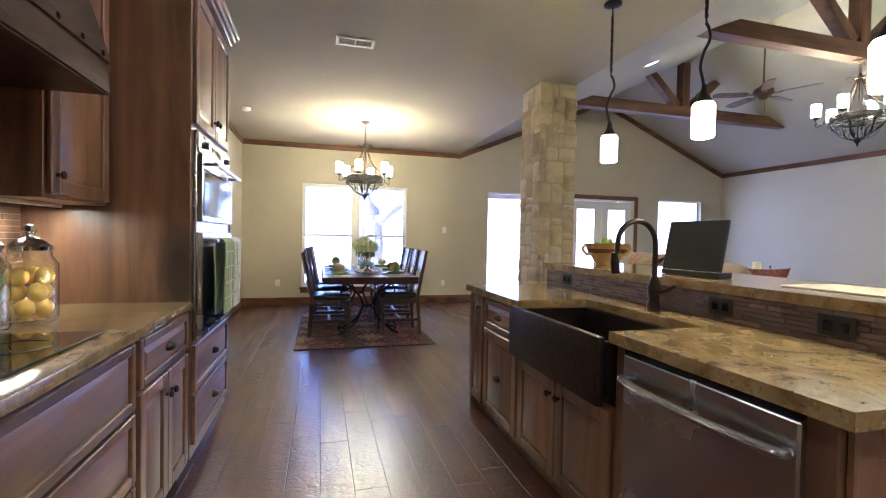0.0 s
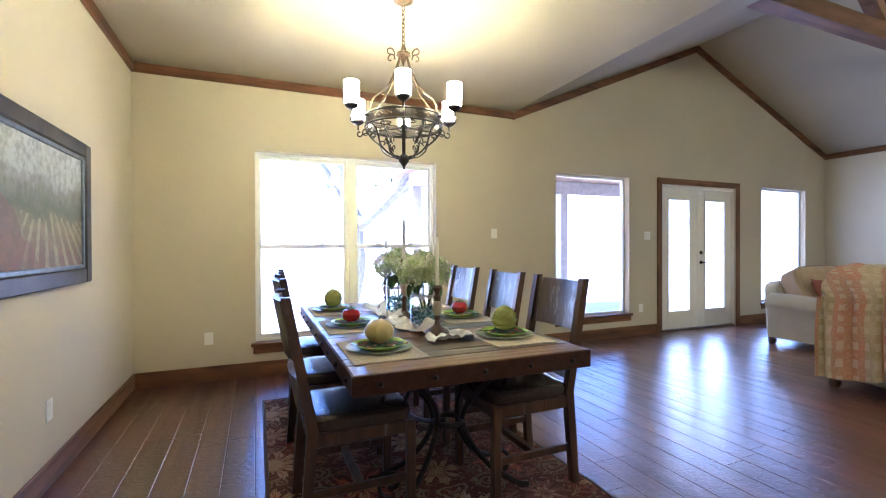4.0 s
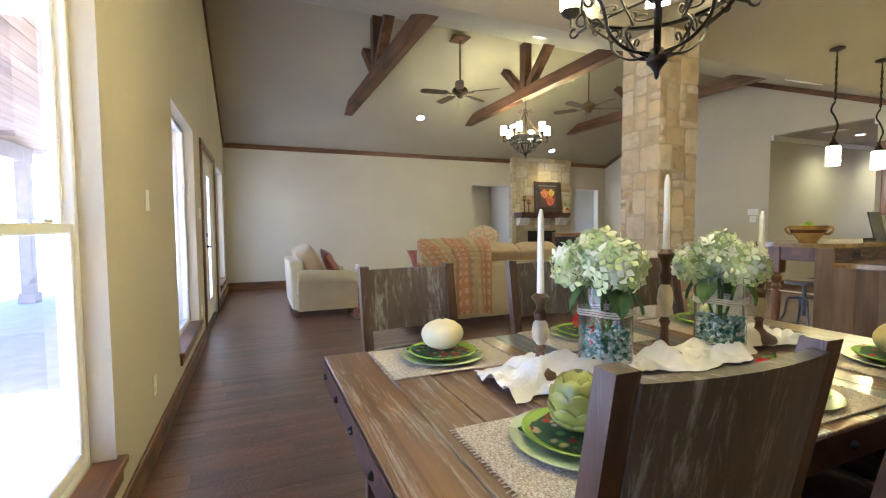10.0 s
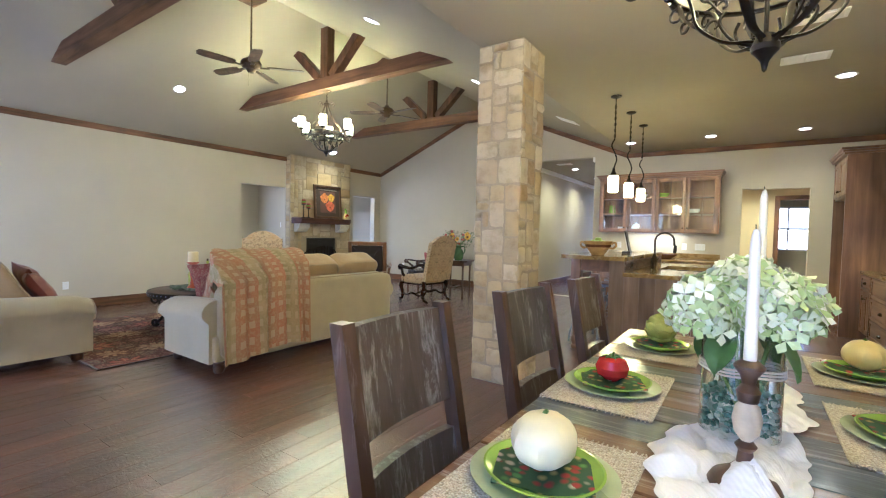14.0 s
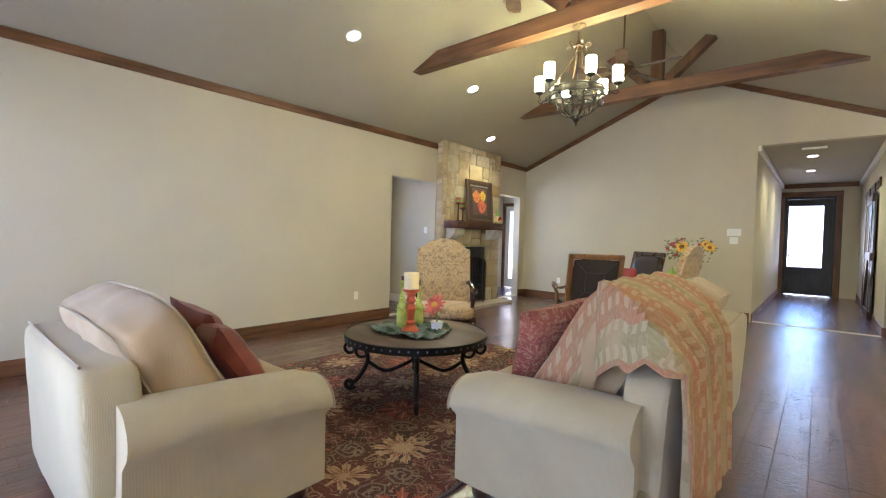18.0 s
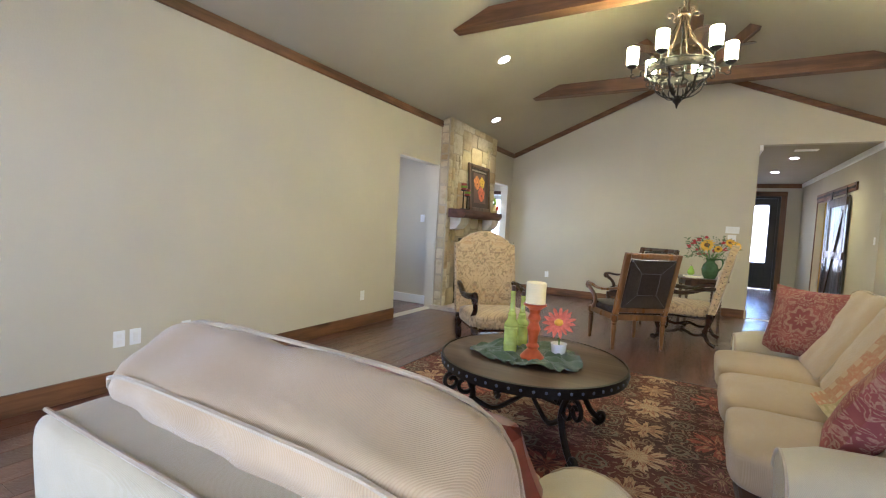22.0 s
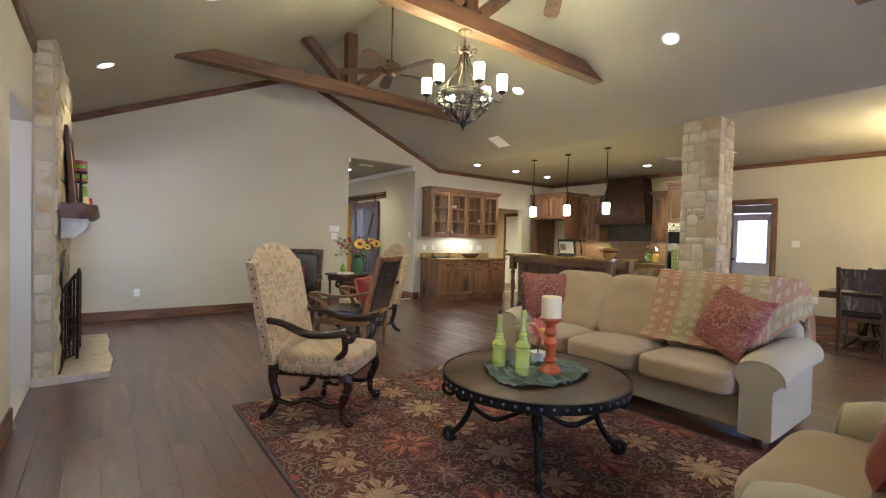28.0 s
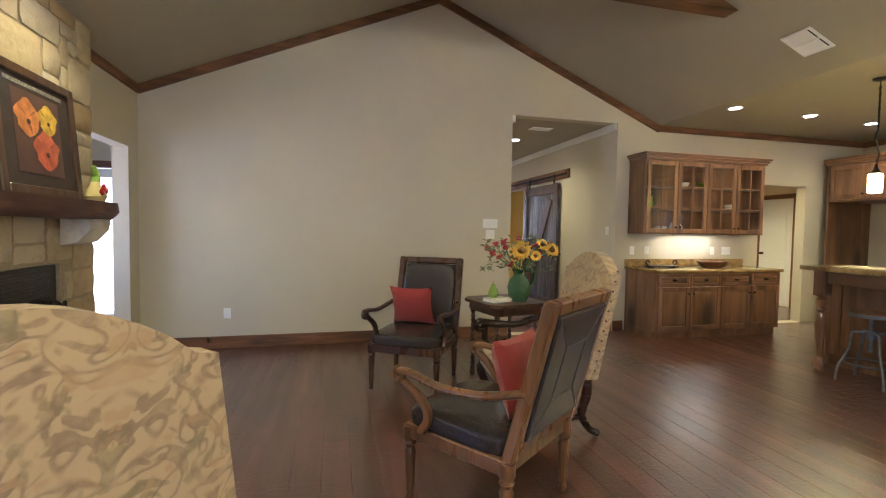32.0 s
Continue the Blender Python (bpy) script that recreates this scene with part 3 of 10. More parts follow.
BASE_L, CROWN_L = "knotty stained wood baseboard along the wall", "knotty stained wood crown trim below the ceiling"
BH, BT = 0.14, 0.018
for a, b in ((WEST + BT, FRENCH[0] - 0.085), (FRENCH[1] + 0.085, EAST - BT)):
    trim_run("baseboard", "x", NORTH, -BT, a, b, 0.0, BH, BASE_L, M_TRIM)
for a, b in ((HALL[1] + 0.02, EAST - BT), (3.08, HALL[0]), (PASS[1] + 0.01, 1.02)):
    trim_run("baseboard", "x", SOUTH, BT, a, b, 0.0, BH, BASE_L, M_TRIM)
for a, b in ((2.815, NORTH), (SOUTH, E2[0]), (E2[1], 0.0)):
    trim_run("baseboard", "y", EAST, -BT, a, b, 0.0, BH, BASE_L, M_TRIMY)
trim_run("baseboard", "y", WEST, BT, WO[1] + 0.09, NORTH, 0.0, BH, BASE_L, M_TRIMY)
trim_run("baseboard", "y", HALL[1], -BT, HEND, SOUTH, 0.0, BH, BASE_L, M_TRIMY)
for a, b in ((HEND, -5.43), (-4.12, SOUTH)):
    trim_run("baseboard", "y", HALL[0], BT, a, b, 0.0, BH, BASE_L, M_TRIMY)
trim_run("baseboard", "x", PASS_Y, BT, 0.22, 1.18, 0.0, BH, BASE_L, M_TRIM)
trim_run("baseboard", "x", 1.62, BT, EAST + THICK, 10.35, 0.0, BH, BASE_L, M_WHITE)
CH, CT = 0.09, 0.03
trim_run("crown_trim", "x", NORTH, -CT, WEST + CT, BEND, FLAT - CH, FLAT - 0.004, CROWN_L, M_TRIM)
trim_run("crown_trim", "x", SOUTH, CT, WEST + CT, BEND, FLAT - CH, FLAT - 0.004, CROWN_L, M_TRIM)
trim_run("crown_trim", "y", WEST, CT, SOUTH, NORTH, FLAT - CH, FLAT - 0.004, CROWN_L, M_TRIMY)
ez = roof_z(EAST)
trim_run("crown_trim", "y", EAST, -CT, 1.76, NORTH, ez - CH, ez + 0.004, CROWN_L, M_TRIMY)
trim_run("crown_trim", "y", EAST, -CT, SOUTH, 0.0, ez - CH, ez + 0.004, CROWN_L, M_TRIMY)
for wy, d in ((NORTH, -CT), (SOUTH, CT)):
    for xa, xb in ((BEND, RIDGE_X), (RIDGE_X, EAST - CT)):
        bm = bmesh.new()
        lo, hi = sorted((wy, wy + d))
        prism(bm, [(xa, roof_z(xa) - CH - 0.01), (xb, roof_z(xb) - CH - 0.01), (xb, roof_z(xb) - 0.004), (xa, roof_z(xa) - 0.004)], lo, hi, "y")
        setting("crown_trim", bm, M_TRIM, "knotty stained wood trim following the gable", "trim")
# white crown in the hall
for axis, at, out, a0, a1 in (("y", HALL[1], -0.05, HEND, SOUTH - 0.01), ("y", HALL[0], 0.05, HEND, SOUTH - 0.01)):
    trim_run("crown_trim", axis, at, out, a0, a1, 2.79, 2.884, "pale painted crown moulding in the hall", M_WHITE)
trim_run("crown_trim", "x", HEND, 0.05, HALL[0] + 0.05, HALL[1] - 0.05, 2.77, 2.884, "brown crown moulding above the front door", M_TRIM)

# ---- windows and doors ----
def window(name, w, label, double, at=NORTH, depth=0.17):
    x0, x1, z0, z1 = w
    root = thing(name, label, "window", (x0 + x1) / 2, at, z0, 0, "", "structure")
    h, hw = z1 - z0, (x1 - x0) / 2
    fy0, fy1 = 0.085, 0.145
    units = [(-hw, -0.022), (0.022, hw)] if double else [(-hw, hw)]
    if double:
        part("mullion", bx(-0.022, 0.022, fy0 - 0.01, fy1, 0, h, 0.004), M_VINYL, root)
    for a, b in units:
        fr = bmesh.new()
        f = 0.03
        box(fr, a, a + f, fy0, fy1, 0, h, 0.004)
        box(fr, b - f, b, fy0, fy1, 0, h, 0.004)
        box(fr, a + f, b - f, fy0, fy1, 0, f, 0.004)
        box(fr, a + f, b - f, fy0, fy1, h - f, h, 0.004)
        frame_ob = part("window_frame", fr, M_VINYL, root)
        if double:
            mid = h * 0.5
            for z_lo, z_hi, y in ((f, mid + 0.02, fy0 + 0.008), (mid - 0.02, h - f, fy0 + 0.034)):
                s = bmesh.new()
                k = 0.026
                box(s, a + f, a + f + k, y, y + 0.024, z_lo, z_hi, 0.003)
                box(s, b - f - k, b - f, y, y + 0.024, z_lo, z_hi, 0.003)
                box(s, a + f + k, b - f - k, y, y + 0.024, z_lo, z_lo + 0.04, 0.003)
                box(s, a + f + k, b - f - k, y, y + 0.024, z_hi - 0.035, z_hi, 0.003)
                sash = part("sash", s, M_VINYL, root)
                p = part("pane", bx(a + f + k, b - f - k, y + 0.010, y + 0.014, z_lo + 0.04, z_hi - 0.035), M_GLASS, sash)
                p.visible_shadow = False
            for lx in (a + (b - a) * 0.3, a + (b - a) * 0.7):
                part("sash_lock", bx(lx - 0.03, lx + 0.03, fy0 - 0.006, fy0 + 0.03, mid + 0.02, mid + 0.034, 0.004), M_VINYL, root)
        else:
            p = part("pane", bx(a + f, b - f, 0.11, 0.114, f, h - f), M_GLASS, root)
            p.visible_shadow = False
    part("window_sill", bx(-hw - 0.04, hw + 0.04, -0.035, 0.084, -0.032, 0.002, 0.006), M_TRIM, root, "stained wood window stool")
    part("apron", bx(-hw - 0.02, hw + 0.02, -0.018, -0.001, -0.10, -0.032, 0.004), M_TRIM, root, "stained wood apron")
    return root


window("window_1", WIN1, "wide double-hung twin window with cream vinyl frames and stained sill", True)
window("window_2", WIN2, "tall fixed window with a cream frame and stained sill", False)
window("window_3", WIN3, "tall fixed window with a cream frame and stained sill", False)


def casing(name, axis, at, out, a0, a1, top, label, w=0.085, mat_up=None, mat_level=None):
    root = thing(name, label, "door frame", 0, 0, 0, 0, "", "structure")
    lo, hi = sorted((at, at + out))
    for p, q, z0, z1, nm, mt in ((a0 - w, a0, 0, top, "jamb", M_TRIMZ), (a1, a1 + w, 0, top, "jamb", M_TRIMZ), (a0 - w, a1 + w, top, top + w, "head", M_TRIM if axis == "x" else M_TRIMY)):
        if axis == "x":
            part(nm, bx(p, q, lo, hi, z0, z1, 0.005), mt, root)
        else:
            part(nm, bx(lo, hi, p, q, z0, z1, 0.005), mt, root)
    return root


casing("door_trim_french", "x", NORTH, -0.022, FRENCH[0], FRENCH[1], FRENCH[3], "stained wood casing round the french door")
M_DOOR = plain("cream_door_paint", (0.74, 0.70, 0.60), 0.4, 0, 0.02, 20)
fd = thing("door_1", "cream painted double french door with tall glass panes, closed", "door", (FRENCH[0] + FRENCH[1]) / 2, NORTH, 0, 0, "", "structure")
fw = (FRENCH[1] - FRENCH[0]) / 2
part("frame", box(box(bx(-fw, -fw + 0.03, 0.02, 0.15, 0, 2.15, 0.003), fw - 0.03, fw, 0.02, 0.15, 0, 2.15, 0.003), -fw + 0.03, fw - 0.03, 0.02, 0.15, 2.11, 2.15, 0.003), M_DOOR, fd)
part("threshold", bx(-fw + 0.03, fw - 0.03, 0.0, 0.16, 0.0, 0.02), M_BRONZE, fd)
for s in (-1, 1):
    a, b = sorted((s * 0.004, s * (fw - 0.034)))
    lf = bmesh.new()
    st = 0.15
    box(lf, a, a + st, 0.045, 0.09, 0.025, 2.105, 0.003)
    box(lf, b - st, b, 0.045, 0.09, 0.025, 2.105, 0.003)
    box(lf, a + st, b - st, 0.045, 0.09, 0.025, 0.27, 0.003)
    box(lf, a + st, b - st, 0.045, 0.09, 1.95, 2.105, 0.003)
    leaf = part("leaf", lf, M_DOOR, fd)
    gl = part("pane", bx(a + st, b - st, 0.062, 0.068, 0.27, 1.95), M_GLASS, leaf)
    gl.visible_shadow = False
    bead = bmesh.new()
    for p in ((a + st, a + st + 0.02, 0.27, 1.95), (b - st - 0.02, b - st, 0.27, 1.95), (a + st + 0.02, b - st - 0.02, 0.27, 0.29), (a + st + 0.02, b - st - 0.02, 1.93, 1.95)):
        box(bead, p[0], p[1], 0.035, 0.06, p[2], p[3], 0.004)
    part("bead", bead, M_DOOR, leaf)
    if s > 0:
        hd = bmesh.new()
        lathe(hd, [(0, 0), (0.028, 0), (0.028, 0.008), (0.012, 0.012), (0.012, 0.045), (0, 0.045)], 16, pose(0.075, 0.045, 1.0, 90))
        tube(hd, [(0.075, 0.004, 1.0), (0.12, 0.0, 0.998), (0.185, 0.004, 0.995)], 0.008, 8)
        lathe(hd, [(0, 0), (0.028, 0), (0.028, 0.012), (0, 0.014)], 16, pose(0.075, 0.045, 1.15, 90))
        part("door_handle", hd, M_IRON, leaf, "dark bronze lever handle")

casing("door_trim_west", "y", WEST, 0.022, WO[0], WO[1], WO[3], "stained wood casing round the opening to the side room")
lin = bmesh.new()
box(lin, WEST - THICK, WEST, WO[0] - 0.002, WO[0] + 0.018, 0, WO[3])
box(lin, WEST - THICK, WEST, WO[1] - 0.018, WO[1] + 0.002, 0, WO[3])
box(lin, WEST - THICK, WEST, WO[0] + 0.018, WO[1] - 0.018, WO[3] - 0.018, WO[3] + 0.002)
setting("door_lining_west", lin, M_TRIMZ, "stained wood lining of the opening", "door frame")


def glazed_door(name, label, m, w, h, mat, glass_box, panels=True, tint=None):
    """A closed door in its own plane: x across, y thick, z up from its left bottom corner."""
    root = thing(name, label, "door", 0, 0, 0, 0, "", "structure")
    root.matrix_basis = m
    gx0, gx1, gz0, gz1 = glass_box
    bm = bmesh.new()
    box(bm, 0, gx0, -0.022, 0.022, 0, h, 0.003)
    box(bm, gx1, w, -0.022, 0.022, 0, h, 0.003)
    box(bm, gx0, gx1, -0.022, 0.022, 0, gz0, 0.003)
    box(bm, gx0, gx1, -0.022, 0.022, gz1, h, 0.003)
    leaf = part("leaf", bm, mat, root)
    p = part("pane", bx(gx0, gx1, -0.004, 0.004, gz0, gz1), tint or M_GLASS, leaf)
    p.visible_shadow = False
    bead = bmesh.new()
    for s in (-1, 1):
        y0, y1 = sorted((s * 0.0225, s * 0.034))
        for q in ((gx0 - 0.03, gx0, gz0 - 0.03, gz1 + 0.03), (gx1, gx1 + 0.03, gz0 - 0.03, gz1 + 0.03), (gx0, gx1, gz0 - 0.03, gz0), (gx0, gx1, gz1, gz1 + 0.03)):
            box(bead, q[0], q[1], y0, y1, q[2], q[3], 0.004)
    part("bead", bead, mat, leaf)
    if panels:
        for s in (-1, 1):
            y0, y1 = sorted((s * 0.0225, s * 0.032))
            part("panel", bx(gx0 - 0.02, gx1 + 0.02, y0, y1, 0.14, gz0 - 0.14, 0.008), mat, leaf)
    kn = bmesh.new()
    for s in (-1, 1):
        lathe(kn, [(0, 0), (0.026, 0), (0.026, 0.008), (0.011, 0.014), (0.011, 0.035), (0.028, 0.05), (0.026, 0.066), (0, 0.07)], 14, pose(w - 0.07, s * 0.022, 1.0, -90 * s))
    part("knob", kn, M_IRON, leaf)
    return root


M_DARKDOOR = wood("dark_door_wood", (0.012, 0.010, 0.009), (0.035, 0.028, 0.024), 0.4, "z")
casing("door_trim_front", "x", HEND, 0.025, FD[0], FD[1], FD[3], "stained wood casing round the front door", 0.13)
fr = bmesh.new()
box(fr, FD[0], FD[0] + 0.06, HEND - 0.15, HEND, 0, FD[3])
box(fr, FD[1] - 0.06, FD[1], HEND - 0.15, HEND, 0, FD[3])
box(fr, FD[0] + 0.06, FD[1] - 0.06, HEND - 0.15, HEND, FD[3] - 0.06, FD[3])
setting("door_frame_front", fr, M_DARKDOOR, "dark wood frame of the front door", "door frame")
glazed_door("door_2", "dark wood front door with a large bright glass pane, closed", pose(FD[0] + 0.06, HEND - 0.06, 0.012), FD[1] - FD[0] - 0.12, FD[3] - 0.075, M_DARKDOOR, (0.17, 0.87, 0.72, 2.30))
glazed_door("door_3", "white door with a glass upper half in the side room", pose(-3.25, 3.40, 0.01, 0, 0, -90), 0.85, 2.06, M_WHITE, (0.14, 0.71, 0.95, 1.9))
glazed_door("door_4", "white glazed door at the end of the back hall", pose(10.27, -2.42, 0.01, 0, 0, 180), 0.76, 2.08, M_WHITE, (0.11, 0.65, 0.22, 1.97), False)
casing("door_trim_backhall", "x", -2.37, 0.022, 9.50, 10.27, 2.1, "stained wood casing of the back hall door")
pd = thing("door_5", "white panelled door, closed, in the utility passage", "door", -1.38, -3.06, 0.01, 90, "", "structure")
part("leaf", bx(0, 0.66, -0.01, 0.03, 0, 2.06, 0.003), M_WHITE, pd)
for z0_, z1_ in ((0.2, 0.85), (1.02, 1.9)):
    part("panel", bx(0.12, 0.54, -0.018, -0.0105, z0_, z1_, 0.005), M_WHITE, pd)
part("knob", lathe(bmesh.new(), [(0, 0), (0.026, 0), (0.011, 0.014), (0.011, 0.035), (0.028, 0.05), (0, 0.07)], 14, pose(0.07, -0.0105, 1.0, 90)), M_IRON, pd)
casing("door_trim_utility", "y", -1.38, 0.022, -3.06, -2.40, 2.08, "stained wood casing round the white utility door")
casing("door_trim_passage", "x", PASS_Y, 0.022, -0.55, 0.13, 2.10, "stained wood casing in the utility passage")

w4 = thing("window_4", "small white framed window beyond the passage", "window", -0.10, -4.85, 1.05, 0, "", "structure")
f4 = bmesh.new()
for p in ((-0.4, -0.36, 0, 1.0), (0.36, 0.4, 0, 1.0), (-0.36, 0.36, 0, 0.04), (-0.36, 0.36, 0.96, 1.0), (-0.36, 0.36, 0.48, 0.52), (-0.015, 0.015, 0.04, 0.48), (-0.015, 0.015, 0.52, 0.96)):
    box(f4, p[0], p[1], -0.09, -0.04, p[2], p[3], 0.003)
part("window_frame", f4, M_WHITE, w4)
gp = part("pane", bx(-0.36, 0.36, -0.067, -0.063, 0.04, 0.96), M_GLASS, w4)
gp.visible_shadow = False
w5 = thing("window_5", "bright study window with a white frame", "window", 1.5, -4.9, 0.9, 0, "", "structure")
f5 = bmesh.new()
for p in ((-0.6, -0.55, 0, 1.3), (0.55, 0.6, 0, 1.3), (-0.55, 0.55, 0, 0.05), (-0.55, 0.55, 1.25, 1.3), (-0.03, 0.03, 0.05, 1.25)):
    box(f5, -0.08, -0.03, p[0], p[1], p[2], p[3], 0.003)
part("window_frame", f5, M_WHITE, w5)

# unseen windows, added to let daylight into the back hall
for wy, wh in ((2.775, 0.325), (-0.3, 0.60)):
    w6 = thing("window_6", "white framed window added unseen to light the back hall", "window", 10.35, wy, 0.9, 0, "", "structure")
    f6 = bmesh.new()
    for p in ((-wh, -wh + 0.04, 0, 1.2), (wh - 0.04, wh, 0, 1.2), (-wh + 0.04, wh - 0.04, 0, 0.04), (-wh + 0.04, wh - 0.04, 1.16, 1.2), (-wh + 0.04, wh - 0.04, 0.58, 0.62)):
        box(f6, 0.03, 0.08, p[0], p[1], p[2], p[3], 0.003)
    part("window_frame", f6, M_WHITE, w6)

# area lamps added for daylight in the openings below the porch roof
for (wx0, wx1, wz0, wz1), wp in ((FRENCH, 7.0), (WIN3, 2.6)):
    dl = lamp("AREA", (0, 0, 0), wp, (0.86, 0.94, 1.0), (wx1 - wx0 - 0.1, wz1 - wz0 - 0.1))
    dl.matrix_basis = pose((wx0 + wx1) / 2, NORTH + 0.165, (wz0 + wz1) / 2, 90, 0, 180)
# lamps added in the unseen back hall windows
for wy, wh in ((2.775, 0.5), (-0.3, 1.0)):
    bl = lamp("AREA", (0, 0, 0), 2.4 * wh, (0.86, 0.94, 1.0), (wh, 1.1))
    bl.matrix_basis = pose(10.40, wy, 1.5, 0, 90, 0)

# ---- roof trusses ----
def truss(y):
    root = thing("roof_truss", "dark stained exposed timber truss with king post and struts", "beam", RIDGE_X, y, 3.33, 0, "exposed timber trusses", "structure")
    h, half = 0.17, (RIDGE_Z - 3.33) / PITCH - 0.01
    c = h / PITCH
    part("tie_beam", prism(bmesh.new(), [(-half, 0), (half, 0), (half - c, h), (-half + c, h)], -0.075, 0.075, "y"), M_BEAM, root)
    part("king_post", bx(-0.075, 0.075, -0.07, 0.07, h, RIDGE_Z - 3.33 - 0.034, 0.006), M_BEAMZ, root)
    for s in (-1, 1):
        bm = bmesh.new()
        L = 0.74
        box(bm, -0.06, 0.06, -0.065, 0.065, 0, L, 0.006, pose(s * 0.13, 0, h + 0.01, 0, s * 48))
        part("strut", bm, M_BEAMZ, root)
    return root


for ty in (0.85, 3.46, 5.97):
    truss(ty)


# ---- stone column and fireplace ----
def stone_block(bm, w, h, d, seed):
    """A split block face: w across x, h up z, bulging to +y by d."""
    nx, nz = 4, 4
    rng = random.Random(seed)
    vs = []
    for i in range(nx + 1):
        row = []
        for j in range(nz + 1):
            u, v = i / nx, j / nz
            x, z = (u - 0.5) * w, (v - 0.5) * h
            edge = min(u, 1 - u, v, 1 - v)
            y = d * (0.45 if edge < 0.01 else 0.75 + 0.45 * rng.random())
            cx = 0.010 * rng.uniform(-1, 1)
            cz = 0.010 * rng.uniform(-1, 1)
            if edge < 0.01:
                cut = 0.10 if (u in (0, 1) and v in (0, 1)) else 0.0
                x *= 1 - 0.04 * rng.random() - cut * rng.random()
                z *= 1 - 0.04 * rng.random() - cut * rng.random()
            row.append(bm.verts.new((x + cx * (0.5 if edge < 0.01 else 1), y, z + cz * (0.5 if edge < 0.01 else 1))))
        vs.append(row)
    for i in range(nx):
        for j in range(nz):
            bm.faces.new((vs[i][j], vs[i][j + 1], vs[i + 1][j + 1], vs[i + 1][j]))
    ring = [vs[i][0] for i in range(nx + 1)] + [vs[nx][j] for j in range(1, nz + 1)] + [vs[i][nz] for i in range(nx - 1, -1, -1)] + [vs[0][j] for j in range(nz - 1, 0, -1)]
    back = [bm.verts.new((v.co.x, -0.01, v.co.z)) for v in ring]
    n = len(ring)
    for i in range(n):
        bm.faces.new((ring[i], ring[(i + 1) % n], back[(i + 1) % n], back[i]))
    bm.faces.new(list(reversed(back)))
    return bm


def stone_face(parent, m, width, z0, z1, seed, depth=0.035, course=(0.16, 0.30), holes=(), brick=(0.16, 0.36), cell=0.0, spans=((2, 3, 3, 4, 4, 5, 6), (1, 2, 2, 3, 3, 4)), joint=(0.007, 0.018)):
    """Lays split blocks over a face; m puts x across, z up and y outwards. Returns how many."""
    rng = random.Random(seed)
    if cell:
        # squared rubble: blocks of mixed height fitted into one another
        nx, nz = round(width / cell), round((z1 - z0) / cell)
        cx_, cz_ = width / nx, (z1 - z0) / nz
        taken = [[False] * nx for _ in range(nz)]
        for j in range(nz):
            for i in range(nx):
                if taken[j][i]:
                    continue
                bw, bh = rng.choice(spans[0]), rng.choice(spans[1])
                free = 0
                while i + free < nx and free < bw and not taken[j][i + free]:
                    free += 1
                bh = min(bh, nz - j, free + 1)
                for jj in range(j, j + bh):
                    for ii in range(i, i + free):
                        taken[jj][ii] = True
                ox0, ox1 = -width / 2 + i * cx_, -width / 2 + (i + free) * cx_
                oz0, oz1 = z0 + j * cz_, z0 + (j + bh) * cz_
                for a, b, c, d in holes:
                    if ox0 < b and ox1 > a and oz0 < d and oz1 > c:
                        if oz0 < d - cz_ * 0.5:
                            if (ox0 + ox1) / 2 < a:
                                ox1 = min(ox1, a)
                            elif (ox0 + ox1) / 2 > b:
                                ox0 = max(ox0, b)
                            elif oz1 > d + 0.06:
                                oz0 = d
                            else:
                                ox1 = ox0
                        else:
                            oz0 = d
                if ox1 - ox0 < 0.05 or oz1 - oz0 < 0.04:
                    continue
                bm = stone_block(bmesh.new(), ox1 - ox0 - rng.uniform(*joint), oz1 - oz0 - rng.uniform(*joint), depth * rng.uniform(0.5, 1.1), rng.randint(0, 99999))
                piece("stone", shared("stone", bm, M_STONE, 50), parent, m @ pose((ox0 + ox1) / 2, 0, (oz0 + oz1) / 2))
        return nx
    z = z0
    count = 0
    while z < z1 - 0.02:
        h = min(rng.uniform(*course), z1 - z)
        if z1 - z - h < 0.08:
            h = z1 - z
        x = -width / 2
        while x < width / 2 - 0.02:
            w = min(rng.uniform(*brick), width / 2 - x)
            if width / 2 - x - w < 0.09:
                w = width / 2 - x
            splits = [(z, h)] if rng.random() < 0.68 or h < 0.2 else [(z, h * 0.5), (z + h * 0.5, h * 0.5)]
            for zz, hh in splits:
                cx, cz = x + w / 2, zz + hh / 2
                if any(a < cx < b and c < cz < d for a, b, c, d in holes):
                    continue
                bm = stone_block(bmesh.new(), w - rng.uniform(0.012, 0.03), hh - rng.uniform(0.012, 0.03), depth * rng.uniform(0.45, 1.15), rng.randint(0, 99999))
                me = shared("stone", bm, M_STONE, 50)
                piece("stone", me, parent, m @ pose(cx, 0, cz))
                count += 1
            x += w
        z += h
    return count


column = thing("stone_column", "square column of stacked cream and tan split limestone", "column", 2.41, 4.28, 0, 0, "", "structure")
part("core", bx(-0.208, 0.208, -0.220, 0.220, 0, FLAT + 0.03), M_MORTAR, column)
for k, (m_, w_) in enumerate(((pose(0, -0.212, 0, 0, 0, 180), 0.43), (pose(0, 0.212, 0), 0.43), (pose(-0.200, 0, 0, 0, 0, 90), 0.455), (pose(0.200, 0, 0, 0, 0, -90), 0.455))):
    stone_face(column, m_, w_, 0.0, FLAT, 11 + k, 0.030, cell=0.074, spans=((2, 2, 3, 3, 4), (1, 2, 2, 2, 3, 3)), joint=(0.010, 0.020))

